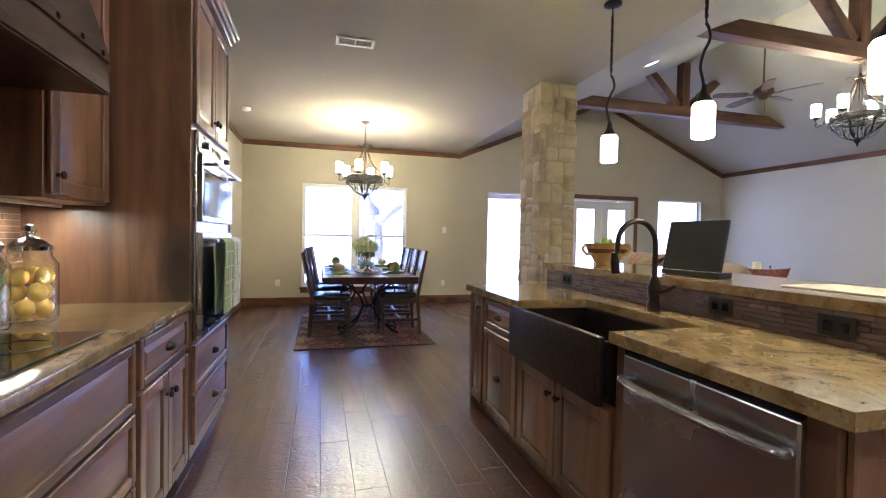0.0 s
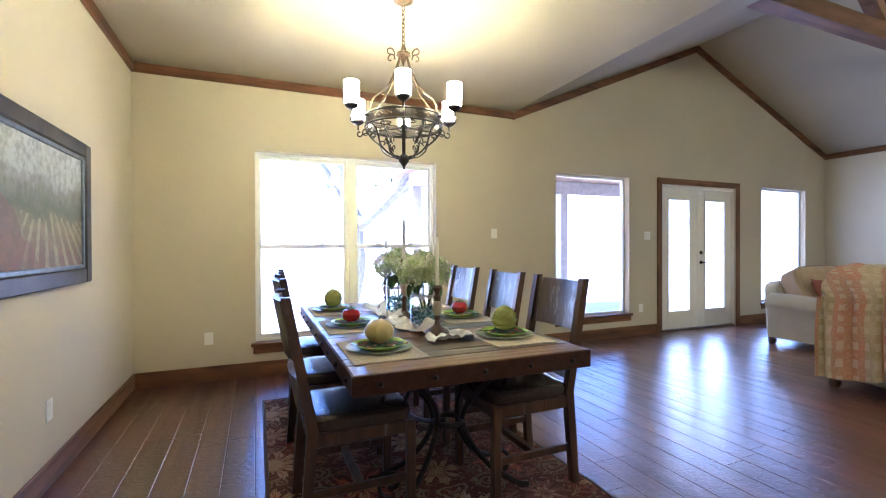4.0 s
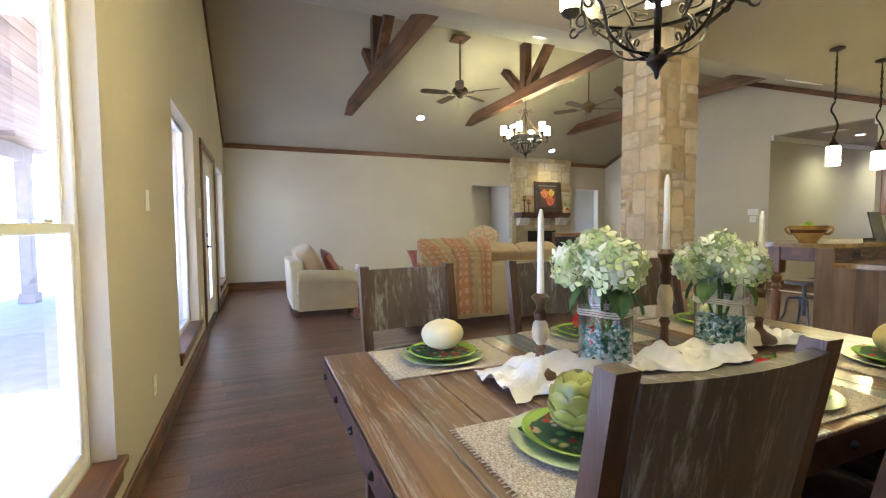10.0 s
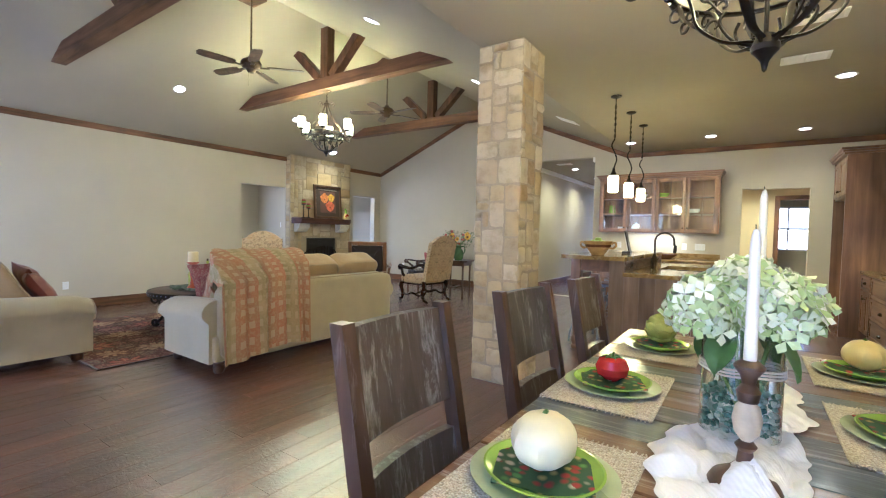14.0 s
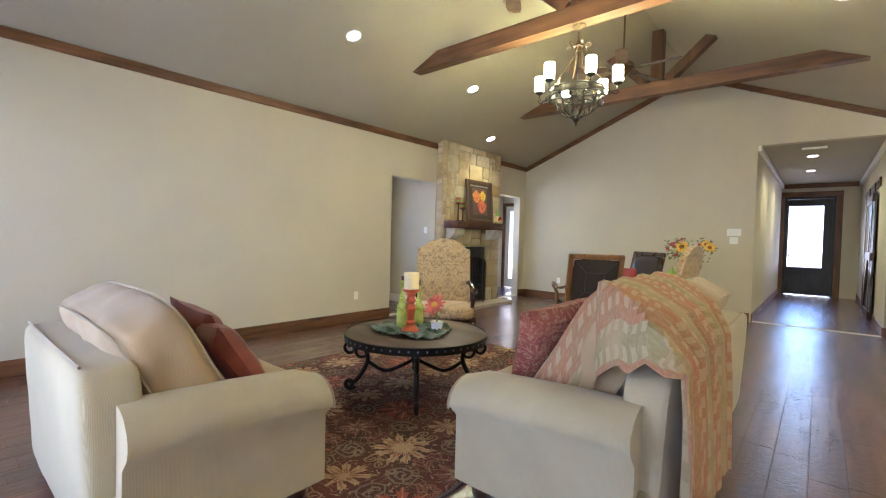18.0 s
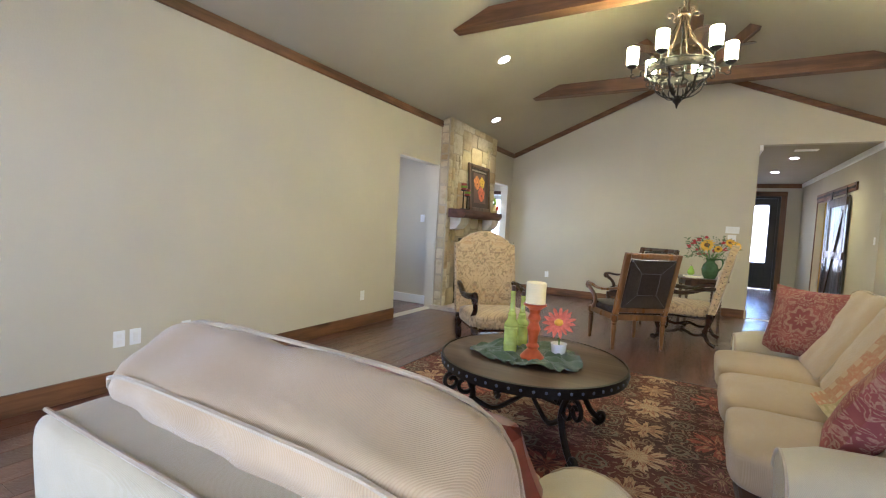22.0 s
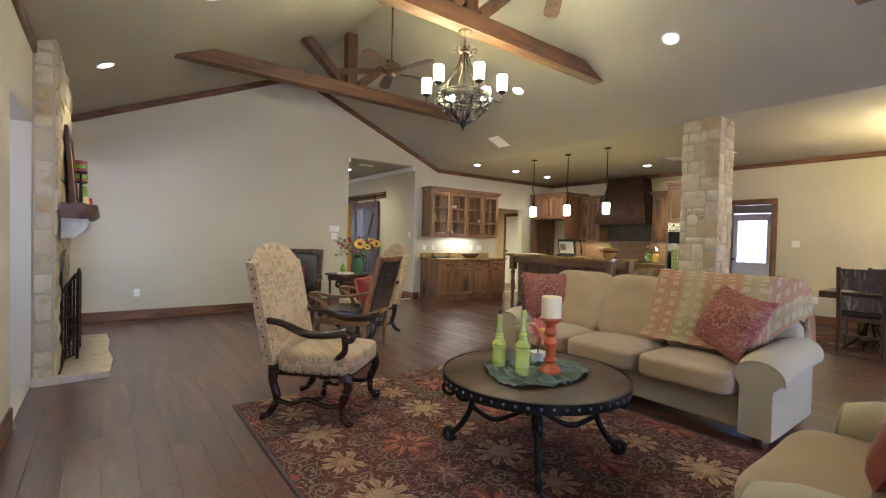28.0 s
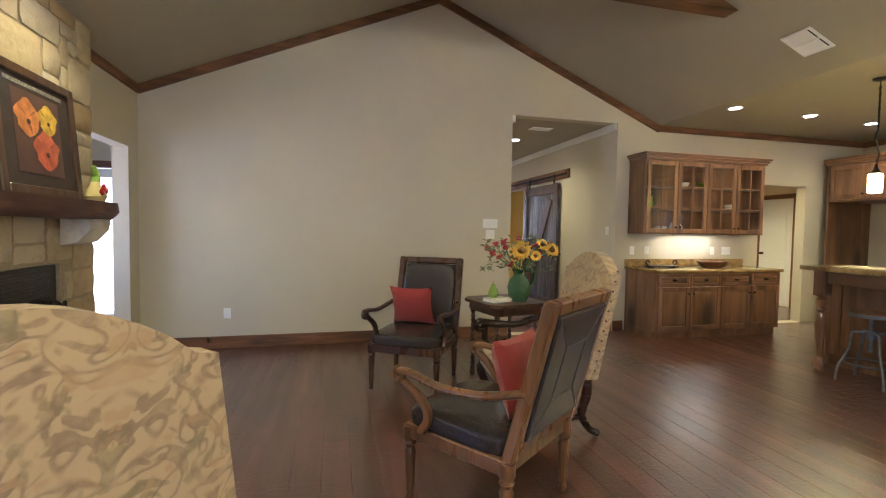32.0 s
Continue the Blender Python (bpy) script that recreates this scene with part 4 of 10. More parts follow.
# ---- kitchen ----
M_PULL = plain("dark_bronze_pull", (0.05, 0.036, 0.024), 0.35, 0.85, 0.2, 60)
M_HOOD = plain("bronzed_hood_metal", (0.085, 0.050, 0.032), 0.38, 0.75, 0.3, 6, 0.15, 0.004)
M_SINK = plain("hammered_bronze_sink", (0.046, 0.031, 0.026), 0.36, 0.75, 0.3, 45, 0.5, 0.004)
M_TILE = stone("brown_stacked_tile", [(0.12, 0.062, 0.038), (0.19, 0.11, 0.065), (0.08, 0.042, 0.028), (0.22, 0.145, 0.095)], 0.5)


def raised_door(name, parent, x0, x1, z0, z1, mat, knob=None, glass_door=False, y=0.0, rail=0.06):
    """A framed door or drawer front at local y (facing -y), with a raised panel, or panes with muntins."""
    bm = bmesh.new()
    t = 0.021
    box(bm, x0, x0 + rail, y - t, y - 0.001, z0, z1, 0.004)
    box(bm, x1 - rail, x1, y - t, y - 0.001, z0, z1, 0.004)
    box(bm, x0 + rail, x1 - rail, y - t, y - 0.001, z0, z0 + rail, 0.004)
    box(bm, x0 + rail, x1 - rail, y - t, y - 0.001, z1 - rail, z1, 0.004)
    d = part(name, bm, mat, parent)
    if glass_door:
        mid = (x0 + x1) / 2
        part("muntin", bx(mid - 0.009, mid + 0.009, y - t + 0.003, y - 0.004, z0 + rail, z1 - rail, 0.002), mat, d)
        n = 3
        for i in range(1, n):
            z = z0 + rail + (z1 - z0 - 2 * rail) * i / n
            part("muntin", box(bx(x0 + rail, mid - 0.009, y - t + 0.003, y - 0.004, z - 0.009, z + 0.009, 0.002), mid + 0.009, x1 - rail, y - t + 0.003, y - 0.004, z - 0.009, z + 0.009, 0.002), mat, d)
        p = part("pane", bx(x0 + rail, x1 - rail, y - 0.008, y - 0.005, z0 + rail, z1 - rail), M_GLASS, d)
        p.visible_shadow = False
    else:
        pb = bmesh.new()
        a, b, c, e = x0 + rail, x1 - rail, z0 + rail, z1 - rail
        k = min(0.035, (b - a) * 0.25, (e - c) * 0.25)
        lo = [pb.verts.new(v) for v in ((a, y - 0.008, c), (b, y - 0.008, c), (b, y - 0.008, e), (a, y - 0.008, e))]
        hi = [pb.verts.new(v) for v in ((a + k, y - 0.019, c + k), (b - k, y - 0.019, c + k), (b - k, y - 0.019, e - k), (a + k, y - 0.019, e - k))]
        pb.faces.new(hi)
        for i in range(4):
            pb.faces.new((lo[i], lo[(i + 1) % 4], hi[(i + 1) % 4], hi[i]))
        pb.faces.new(list(reversed(lo)))
        part("panel", pb, mat, d, "", 20)
    if knob == "cup":
        cx, cz = (x0 + x1) / 2, (z0 + z1) / 2
        kb = lathe(bmesh.new(), [(0.0, 0.028), (0.02, 0.026), (0.034, 0.014), (0.038, 0)], 16, pose(cx, y - t, cz, 90), (1.0, 0.55))
        part("pull", kb, M_PULL, d, "dark bronze cup pull")
    elif knob:
        kx, kz = knob
        kb = lathe(bmesh.new(), [(0, 0), (0.008, 0), (0.006, 0.012), (0.015, 0.018), (0.016, 0.026), (0.008, 0.031), (0, 0.032)], 14, pose(kx, y - t, kz, 90))
        part("knob", kb, M_PULL, d, "dark bronze knob")
    return d


def cabinet(name, label, x, y, rz, w, d, z0, z1, fronts, toe=0.1, crown=0.0, category="cabinet", open_box=None, group="kitchen cabinets", gap=None):
    """Fronts: (kind, x0, x1, z0, z1, knob). The front faces local -y."""
    root = thing(name, label, category, x, y, 0.0, rz, group)
    if open_box:
        bm = bmesh.new()
        t = 0.018
        box(bm, 0, t, 0, d, z0, z1)
        box(bm, w - t, w, 0, d, z0, z1)
        box(bm, t, w - t, 0, d, z0, z0 + t)
        box(bm, t, w - t, 0, d, z1 - t, z1)
        box(bm, t, w - t, d - t, d, z0 + t, z1 - t)
        part("body", bm, M_CAB, root)
        for z in open_box:
            part("shelf", bx(t, w - t, 0.03, d - t, z, z + 0.015), M_CABX, root)
    else:
        bm = bx(0, w, 0, d, z0 + toe, z1, 0.002) if not gap else box(box(bx(0, gap[0], 0, d, z0 + toe, z1, 0.002), gap[1], w, 0, d, z0 + toe, z1, 0.002), gap[0], gap[1], 0, d, z0 + toe, gap[2])
        if toe:
            box(bm, 0.0, w, 0.06, d, z0, z0 + toe)
        part("body", bm, M_CAB, root)
    for f in fronts:
        kind, a, b, c, e, k = f
        mat = M_CABX if kind == "drawer" else M_CAB
        raised_door("drawer_front" if kind == "drawer" else "door", root, a, b, c, e, mat, k, kind == "glass", rail=0.035 if kind == "drawer" else 0.058)
    if crown:
        cb_ = bmesh.new()
        for i, (o, zz) in enumerate(((0.012, 0.0), (0.03, 0.03), (0.05, 0.06))):
            box(cb_, -o, w + o, -o - 0.02, d, z1 + zz, z1 + zz + 0.03, 0.004)
        part("cornice", cb_, M_CABX, root)
    return root


def two_doors(a, b, z0, z1, top=True):
    m = (a + b) / 2
    kz = z0 + 0.09 if top is False else z1 - 0.09
    return [("door", a, m - 0.002, z0, z1, (m - 0.032, kz)), ("door", m + 0.002, b, z0, z1, (m + 0.032, kz))]


# west run
BACK = -1.38
west_run = standing()
XF = -0.70
cabinet("base_cabinet", "knotty alder base cabinet with a drawer over two doors", XF, 1.55, 90, 0.648, 0.677, 0, 0.87,
        [("drawer", 0.02, 0.63, 0.67, 0.855, "cup")] + two_doors(0.02, 0.63, 0.12, 0.655))
cabinet("base_cabinet", "knotty alder drawer cabinet below the cooktop", XF, 0.40, 90, 1.148, 0.677, 0, 0.87,
        [("drawer", 0.02, 1.128, 0.62, 0.855, None), ("drawer", 0.02, 1.128, 0.36, 0.605, "cup"), ("drawer", 0.02, 1.128, 0.12, 0.345, "cup")])
cabinet("base_cabinet", "knotty alder base cabinet with a drawer over two doors", XF, -0.188, 90, 0.586, 0.677, 0, 0.87,
        [("drawer", 0.02, 0.566, 0.67, 0.855, "cup")] + two_doors(0.02, 0.566, 0.12, 0.655))
wc = thing("worktop", "golden brown granite worktop along the kitchen wall", "worktop", 0, 0, 0.87)
part("slab", bx(BACK + 0.003, -0.664, -0.188, 2.197, 0.0, 0.04, 0.010, None, 2), M_GRANITE, wc)
ck = thing("cooktop", "black glass cooktop set in the granite", "cooktop", 0, 0, 0.912)
part("glass_top", bx(-1.27, -0.74, 0.49, 1.45, 0, 0.008, 0.003), M_BLACKGLASS, ck)
for cx, cy, r in ((-1.12, 0.70, 0.09), (-0.88, 0.70, 0.07), (-1.0, 0.97, 0.12), (-1.12, 1.24, 0.07), (-0.88, 1.24, 0.09)):
    part("burner_ring", tube(bmesh.new(), [(cx + r * math.cos(a * math.pi / 14), cy + r * math.sin(a * math.pi / 14), 0.0084) for a in range(28)], 0.0012, 4, True), M_STEEL, ck)

cabinet("wall_cabinet", "knotty alder wall cabinet beside the range hood", -1.04, 1.70, 90, 0.497, 0.337, 1.37, 2.38,
        [("door", 0.015, 0.482, 1.385, 2.365, (0.05, 1.46))], toe=0, crown=1)
cabinet("wall_cabinet", "knotty alder wall cabinet beside the range hood", -1.04, -0.188, 90, 0.588, 0.337, 1.37, 2.38,
        two_doors(0.015, 0.573, 1.385, 2.365, False), toe=0, crown=1)
hood = thing("range_hood", "tapered bronze metal range hood with riveted straps", "range hood", BACK + 0.003, 1.035, 1.75)
hb = bmesh.new()
rings = []
for w_, d_, z_ in ((1.24, 0.56, 0.0), (1.24, 0.56, 0.16), (1.08, 0.48, 0.48), (0.94, 0.40, 0.80), (0.84, 0.34, 1.06)):
    rings.append([hb.verts.new(p) for p in ((0, -w_ / 2, z_), (d_, -w_ / 2, z_), (d_, w_ / 2, z_), (0, w_ / 2, z_))])
for a, b in zip(rings, rings[1:]):
    for i in range(4):
        hb.faces.new((a[i], a[(i + 1) % 4], b[(i + 1) % 4], b[i]))
hb.faces.new(list(reversed(rings[0])))
hb.faces.new(rings[-1])
part("canopy", hb, M_HOOD, hood, "", 20)
for z_ in (0.005, 0.115):
    part("strap", box(box(bx(0.56, 0.568, -0.62, 0.62, z_, z_ + 0.035, 0.002), 0, 0.56, 0.61, 0.629, z_, z_ + 0.035, 0.002), 0, 0.56, -0.629, -0.61, z_, z_ + 0.035, 0.002), M_HOOD, hood)
for i in range(9):
    part("rivet", lathe(bmesh.new(), [(0.011, 0), (0.009, 0.006), (0, 0.009)], 8, pose(0.569, -0.56 + 0.14 * i, 0.133, 0, 90)), M_PULL, hood)

# oven tower
cabinet("oven_tower", "tall knotty alder oven tower with drawers and upper doors", -0.68, 2.20, 90, 0.85, 0.697, 0, 2.52,
             two_doors(0.02, 0.83, 1.80, 2.48, False) + [("drawer", 0.02, 0.83, 0.44, 0.68, "cup"), ("drawer", 0.02, 0.83, 0.17, 0.425, "cup")], toe=0.1, crown=1, category="cabinet")
ov = thing("double_oven", "stainless steel double wall oven with black glass doors", "oven", -0.68, 2.215, 0.0, 90)
part("body", bx(0.02, 0.80, -0.018, -0.002, 0.70, 1.77, 0.003), M_STEEL, ov)
part("control_panel", bx(0.03, 0.79, -0.028, -0.018, 1.665, 1.762, 0.003), M_STEEL, ov)
part("display", bx(0.30, 0.52, -0.030, -0.028, 1.69, 1.735), M_BLACKGLASS, ov)
for kx in (0.14, 0.68):
    part("knob", lathe(bmesh.new(), [(0, 0), (0.02, 0), (0.018, 0.02), (0, 0.022)], 14, pose(kx, -0.028, 1.713, 90)), M_BLACK, ov)
for z0_, z1_ in ((1.31, 1.655), (0.71, 1.255)):
    dr = part("oven_door", bx(0.03, 0.79, -0.045, -0.018, z0_, z1_, 0.004), M_STEEL, ov)
    part("window", bx(0.045, 0.775, -0.048, -0.045, z0_ + 0.03, z1_ - 0.075, 0.002), M_BLACKGLASS, dr)
    hz = z1_ - 0.045
    hn = tube(bmesh.new(), [(0.07, -0.095, hz), (0.41, -0.10, hz), (0.75, -0.095, hz)], 0.012, 10)
    for px in (0.09, 0.73):
        tube(hn, [(px, -0.044, hz), (px, -0.095, hz)], 0.010, 8)
    part("door_handle", hn, M_STEEL, dr)
M_TOWEL_G = fabric("green_towel", (0.235, 0.30, 0.055), 420)
M_TOWEL_W = fabric("white_towel", (0.58, 0.52, 0.45), 500)


def towel(label, mat, stripe, x0, x1):
    root = thing("tea_towel", label, "towel", -0.68, 2.215, 0.0, 90, "towels on the oven handle")
    hz = 1.255 - 0.045

    def fold(u, v):
        w = x0 + (x1 - x0) * u
        s = v * 0.86 - 0.43
        r = 0.017
        wob = 0.006 * math.sin(u * 9 + v * 3)
        if s < -0.03:
            return (w, -0.098 + r + 0.003 + wob * 0.4, hz + s + 0.03)
        if s > 0.03:
            return (w, -0.098 - r - 0.004 - abs(wob) * 1.4, hz - s + 0.03)
        a = (s + 0.03) / 0.06 * math.pi
        return (w, -0.098 + r * math.cos(a), hz + r * math.sin(a))
    cloth = part("cloth", sheet(bmesh.new(), fold, 10, 44, 0.004), mat, root)
    for i in range(3):
        a = x0 + (x1 - x0) * (0.25 + 0.25 * i)
        part("stripe", bx(a - 0.003, a + 0.003, -0.128, -0.1245, hz - 0.39, hz - 0.01), stripe, cloth)
    for i in range(4):
        z = hz - 0.06 - 0.085 * i
        part("stripe", bx(x0 + 0.003, x1 - 0.003, -0.1286, -0.1251, z - 0.003, z + 0.003), stripe, cloth)


towel("green plaid tea towel hanging on the oven handle", M_TOWEL_G, M_TOWEL_W, 0.16, 0.40)
towel("white plaid tea towel hanging on the oven handle", M_TOWEL_W, M_TOWEL_G, 0.43, 0.62)

# fridge recess
fr_ = thing("fridge_surround", "tall knotty alder surround with an empty fridge recess", "cabinet", -0.48, -1.26, 0, 90, "kitchen cabinets")
part("side_panel", bx(0.0, 0.03, 0, 0.897, 0, 2.46), M_CAB, fr_)
part("side_panel", bx(1.04, 1.07, 0, 0.897, 0, 2.46), M_CAB, fr_)
part("body", bx(0.03, 1.04, 0.02, 0.897, 1.90, 2.46), M_CAB, fr_)
for a, b, c, e, k in ((0.04, 0.53, 1.93, 2.43, (0.495, 2.0)), (0.54, 1.03, 1.93, 2.43, (0.575, 2.0))):
    raised_door("door", fr_, a, b, c, e, M_CAB, k, y=0.02)
cbm = bmesh.new()
for o, zz in ((0.012, 0.0), (0.03, 0.03), (0.05, 0.06)):
    box(cbm, -0.01, 1.07 + o, -o - 0.02, 0.897, 2.46 + zz, 2.49 + zz, 0.004)
part("cornice", cbm, M_CABX, fr_)

# backsplash of small bricks
bs = bmesh.new()
rng = random.Random(5)
for i in range(17):
    z = 0.915 + i * 0.027
    off = (i % 2) * 0.04
    y = -0.17 - off
    while y < 2.19:
        a, b = max(y, -0.186), min(y + 0.077, 2.192)
        if b - a > 0.01:
            box(bs, BACK + 0.001, BACK + 0.010 + rng.uniform(0, 0.005), a, b, z, z + 0.024)
        y += 0.08
tagged(part("backsplash", bs, stone("brown_mosaic", [(0.20, 0.11, 0.055), (0.14, 0.08, 0.045)], 0.4), None), "brown mosaic tile backsplash above the worktop", "backsplash", "", "stuff")
setting("backsplash_slab", bx(BACK + 0.001, BACK + 0.012, 0.41, 1.66, 1.376, 1.75), plain("slate_slab", (0.055, 0.048, 0.040), 0.35, 0, 0.3, 8), "dark stone slab behind the cooktop", "backsplash")
shift(west_run, 0.06, 0.10)

# south run
SF = -0.66
sx = [0.02 + 0.49 * i for i in range(5)]
fronts = []
for i in range(4):
    a, b = sx[i] + 0.004, sx[i + 1] - 0.004
    fronts.append(("drawer", a, b, 0.70, 0.855, "cup"))
    fronts.append(("door", a, b, 0.12, 0.685, ((b - 0.035) if i % 2 == 0 else (a + 0.035), 0.60)))
cabinet("base_cabinet", "knotty alder sideboard cabinet with four drawers and four doors", 3.05, SF, 180, 2.0, 0.617, 0, 0.87, fronts)
sw = thing("worktop", "golden brown granite worktop with a low upstand", "worktop", 0, 0, 0.87)
part("slab", bx(1.03, 3.075, SOUTH + 0.003, SF + 0.035, 0, 0.04, 0.010, None, 2), M_GRANITE, sw)
part("upstand", bx(1.03, 3.075, SOUTH + 0.003, SOUTH + 0.023, 0.041, 0.14, 0.004), M_GRANITE, sw)
gx = [0.02 + 0.4875 * i for i in range(5)]
cabinet("wall_cabinet", "knotty alder wall cabinet with four glazed doors and dishes inside", 3.04, -0.95, 180, 1.99, 0.327, 1.37, 2.36,
        [("glass", gx[i] + 0.003, gx[i + 1] - 0.003, 1.385, 2.345, ((gx[i + 1] - 0.035) if i % 2 == 0 else (gx[i] + 0.035), 1.46)) for i in range(4)],
        toe=0, crown=1, open_box=(1.70, 2.01))
M_DISH_G = plain("green_glaze", (0.22, 0.36, 0.05), 0.2, 0, 0.1, 20)
M_DISH_W = plain("white_glaze", (0.72, 0.72, 0.70), 0.2, 0, 0.04, 20)
for cx, z, mat, nm, lab, prof in (
        (2.50, 1.775, M_DISH_G, "jug", "green glazed jug on a cabinet shelf", [(0, 0), (0.05, 0), (0.065, 0.06), (0.05, 0.13), (0.055, 0.17), (0.045, 0.17), (0.04, 0.13), (0, 0.01)]),
        (2.30, 1.448, M_DISH_W, "bowl_stack", "white bowls on a cabinet shelf", [(0, 0), (0.05, 0), (0.09, 0.06), (0.085, 0.06), (0.09, 0.09), (0.085, 0.09), (0.04, 0.02), (0, 0.02)]),
        (2.05, 1.448, M_DISH_W, "teapot", "blue and white china pot on a cabinet shelf", [(0, 0), (0.05, 0), (0.09, 0.07), (0.06, 0.14), (0.02, 0.15), (0.02, 0.17), (0, 0.175)]),
        (1.95, 2.085, M_DISH_W, "bowl_stack", "white bowls on a cabinet shelf", [(0, 0), (0.05, 0), (0.09, 0.06), (0.085, 0.06), (0.04, 0.02), (0, 0.02)]),
        (1.60, 2.085, M_DISH_G, "bowl", "green glazed bowl on a cabinet shelf", [(0, 0), (0.05, 0), (0.10, 0.07), (0.095, 0.07), (0.04, 0.02), (0, 0.02)]),
        (1.10, 1.775, M_DISH_W, "bowl_stack", "white bowls on a cabinet shelf", [(0, 0), (0.05, 0), (0.09, 0.06), (0.085, 0.06), (0.09, 0.09), (0.085, 0.09), (0.04, 0.02), (0, 0.02)])):
    tagged(part(nm, lathe(bmesh.new(), prof, 20, pose(cx + 0.34, -1.12, z - 0.06)), mat), lab, "dish", "dishes in the glazed cabinet")
lamp("AREA", (2.05, -1.10, 1.365), 0.9, (1.0, 0.94, 0.62), (0.9, 0.06))
part_ = thing("under_cabinet_light", "slim light bar below the glazed cabinet", "light", 2.05, -1.07, 1.345)
part("housing", bx(-0.45, 0.45, 0.01, 0.05, 0.008, 0.024, 0.003), M_WHITE, part_)

# island
island_run = standing()
IX, IY0, IY1 = 1.0, 0.30, 2.70
isl = cabinet("island", "knotty alder kitchen island with doors and drawers", IX, IY1, -90, IY1 - IY0, 0.62, 0, 0.868,
              [("door", 0.02, 0.27, 0.12, 0.855, (0.23, 0.78)), ("drawer", 0.30, 0.81, 0.67, 0.855, "cup"), ("door", 0.30, 0.81, 0.12, 0.655, "cup"),
               ("door", 0.835, 1.235, 0.12, 0.60, (1.20, 0.52)), ("door", 1.245, 1.645, 0.12, 0.60, (1.28, 0.52))], category="island", gap=(0.826, 1.654, 0.615))
# the body is open behind the sink bowl
kw = bmesh.new()
box(kw, 1.621, 1.765, IY0, IY1, 0.0, 1.028)
part("bar_wall", kw, M_CAB, isl).matrix_basis = isl.matrix_basis.inverted()
for i in range(3):
    a = 0.06 + i * 0.76
    d_ = raised_door("panel_frame", isl, a, a + 0.72, 0.12, 0.96, M_CAB, rail=0.09)
    d_.matrix_basis = isl.matrix_basis.inverted() @ pose(1.767, IY0, 0, 0, 0, 90)
d_ = raised_door("end_panel", isl, 0.02, 0.60, 0.12, 0.855, M_CAB, rail=0.075)
d_.matrix_basis = isl.matrix_basis.inverted() @ pose(IX, IY0 - 0.001, 0)
for k in range(5):
    eb = part("end_board", bx(k * 0.153, k * 0.153 + 0.1515, 0, 0.014, 0.0, 0.866 if k < 4 else 1.027, 0.001), M_CABP, isl, "pale knotty end board")
    eb.matrix_basis = isl.matrix_basis.inverted() @ pose(IX, IY1 + 0.001, 0)
iw = thing("worktop", "golden brown granite island worktop cut round the sink", "worktop", 0, 0, 0.868)
SY0, SY1 = 1.05, 1.87
part("slab", prism(bmesh.new(), [(0.965, 0.25), (1.618, 0.25), (1.618, 2.744), (0.965, 2.744), (0.965, SY1), (1.41, SY1), (1.41, SY0), (0.965, SY0)], 0, 0.042), M_GRANITE, iw)
snk = thing("farmhouse_sink", "dark hammered bronze farmhouse sink with apron front", "sink", 0, 0, 0.62)
part("apron_front", bx(0.92, 0.955, SY0 + 0.004, SY1 - 0.004, 0, 0.268, 0.012, None, 2), M_SINK, snk, "dark hammered apron")
sb = bmesh.new()
part("basin_wall", box(sb, 0.955, 1.405, SY0 + 0.004, SY0 + 0.03, 0.03, 0.247), M_SINK, snk)
part("basin_wall", bx(0.955, 1.405, SY1 - 0.03, SY1 - 0.004, 0.03, 0.247), M_SINK, snk)
part("basin_wall", bx(1.38, 1.405, SY0 + 0.03, SY1 - 0.03, 0.03, 0.247), M_SINK, snk)
part("basin_floor", bx(0.955, 1.38, SY0 + 0.03, SY1 - 0.03, 0.03, 0.05), M_SINK, snk)
part("drain", lathe(bmesh.new(), [(0, 0), (0.045, 0), (0.045, 0.004), (0, 0.006)], 16, pose(1.17, 1.41, 0.051)), M_PULL, snk)
fc = thing("faucet", "dark bronze gooseneck kitchen faucet", "faucet", 1.52, 1.46, 0.91)
part("base", lathe(bmesh.new(), [(0, 0), (0.032, 0), (0.034, 0.02), (0.026, 0.05), (0.03, 0.08), (0.034, 0.11), (0.022, 0.15), (0.016, 0.17), (0, 0.17)], 18), M_PULL, fc)
neck = [(0, 0, 0.16), (0, 0, 0.30)] + [(-0.11 + 0.11 * math.cos(a), 0, 0.33 + 0.11 * math.sin(a)) for a in [math.pi * k / 10 for k in range(0, 10)]] + [(-0.222, 0, 0.28)]
part("neck", tube(bmesh.new(), neck, 0.013, 12), M_PULL, fc)
part("spray_head", lathe(bmesh.new(), [(0, 0), (0.02, 0), (0.022, 0.05), (0.015, 0.10), (0, 0.10)], 14, pose(-0.226, 0, 0.185, 0, -6)), M_PULL, fc)
part("lever", tube(bmesh.new(), [(0, -0.025, 0.09), (0.01, -0.06, 0.10), (0.02, -0.11, 0.13)], [0.012, 0.008, 0.007], 8), M_PULL, fc)
dw = thing("dishwasher", "stainless steel dishwasher with a curved bar handle", "dishwasher", IX - 0.002, 0.97, 0.0, -90)
part("front", bx(0.0, 0.61, -0.028, -0.001, 0.12, 0.845, 0.006), M_STEEL, dw)
part("control_strip", bx(0.004, 0.606, -0.026, -0.001, 0.846, 0.864), M_BLACKGLASS, dw)
hn = tube(bmesh.new(), smooth_path([(0.02, -0.028, 0.765), (0.05, -0.065, 0.765), (0.305, -0.085, 0.765), (0.56, -0.065, 0.765), (0.59, -0.028, 0.765)], 6), 0.014, 10)
part("handle", hn, M_STEEL, dw)
part("kick_plate", bx(0.0, 0.61, 0.005, 0.03, 0.01, 0.118), M_BLACK, dw)

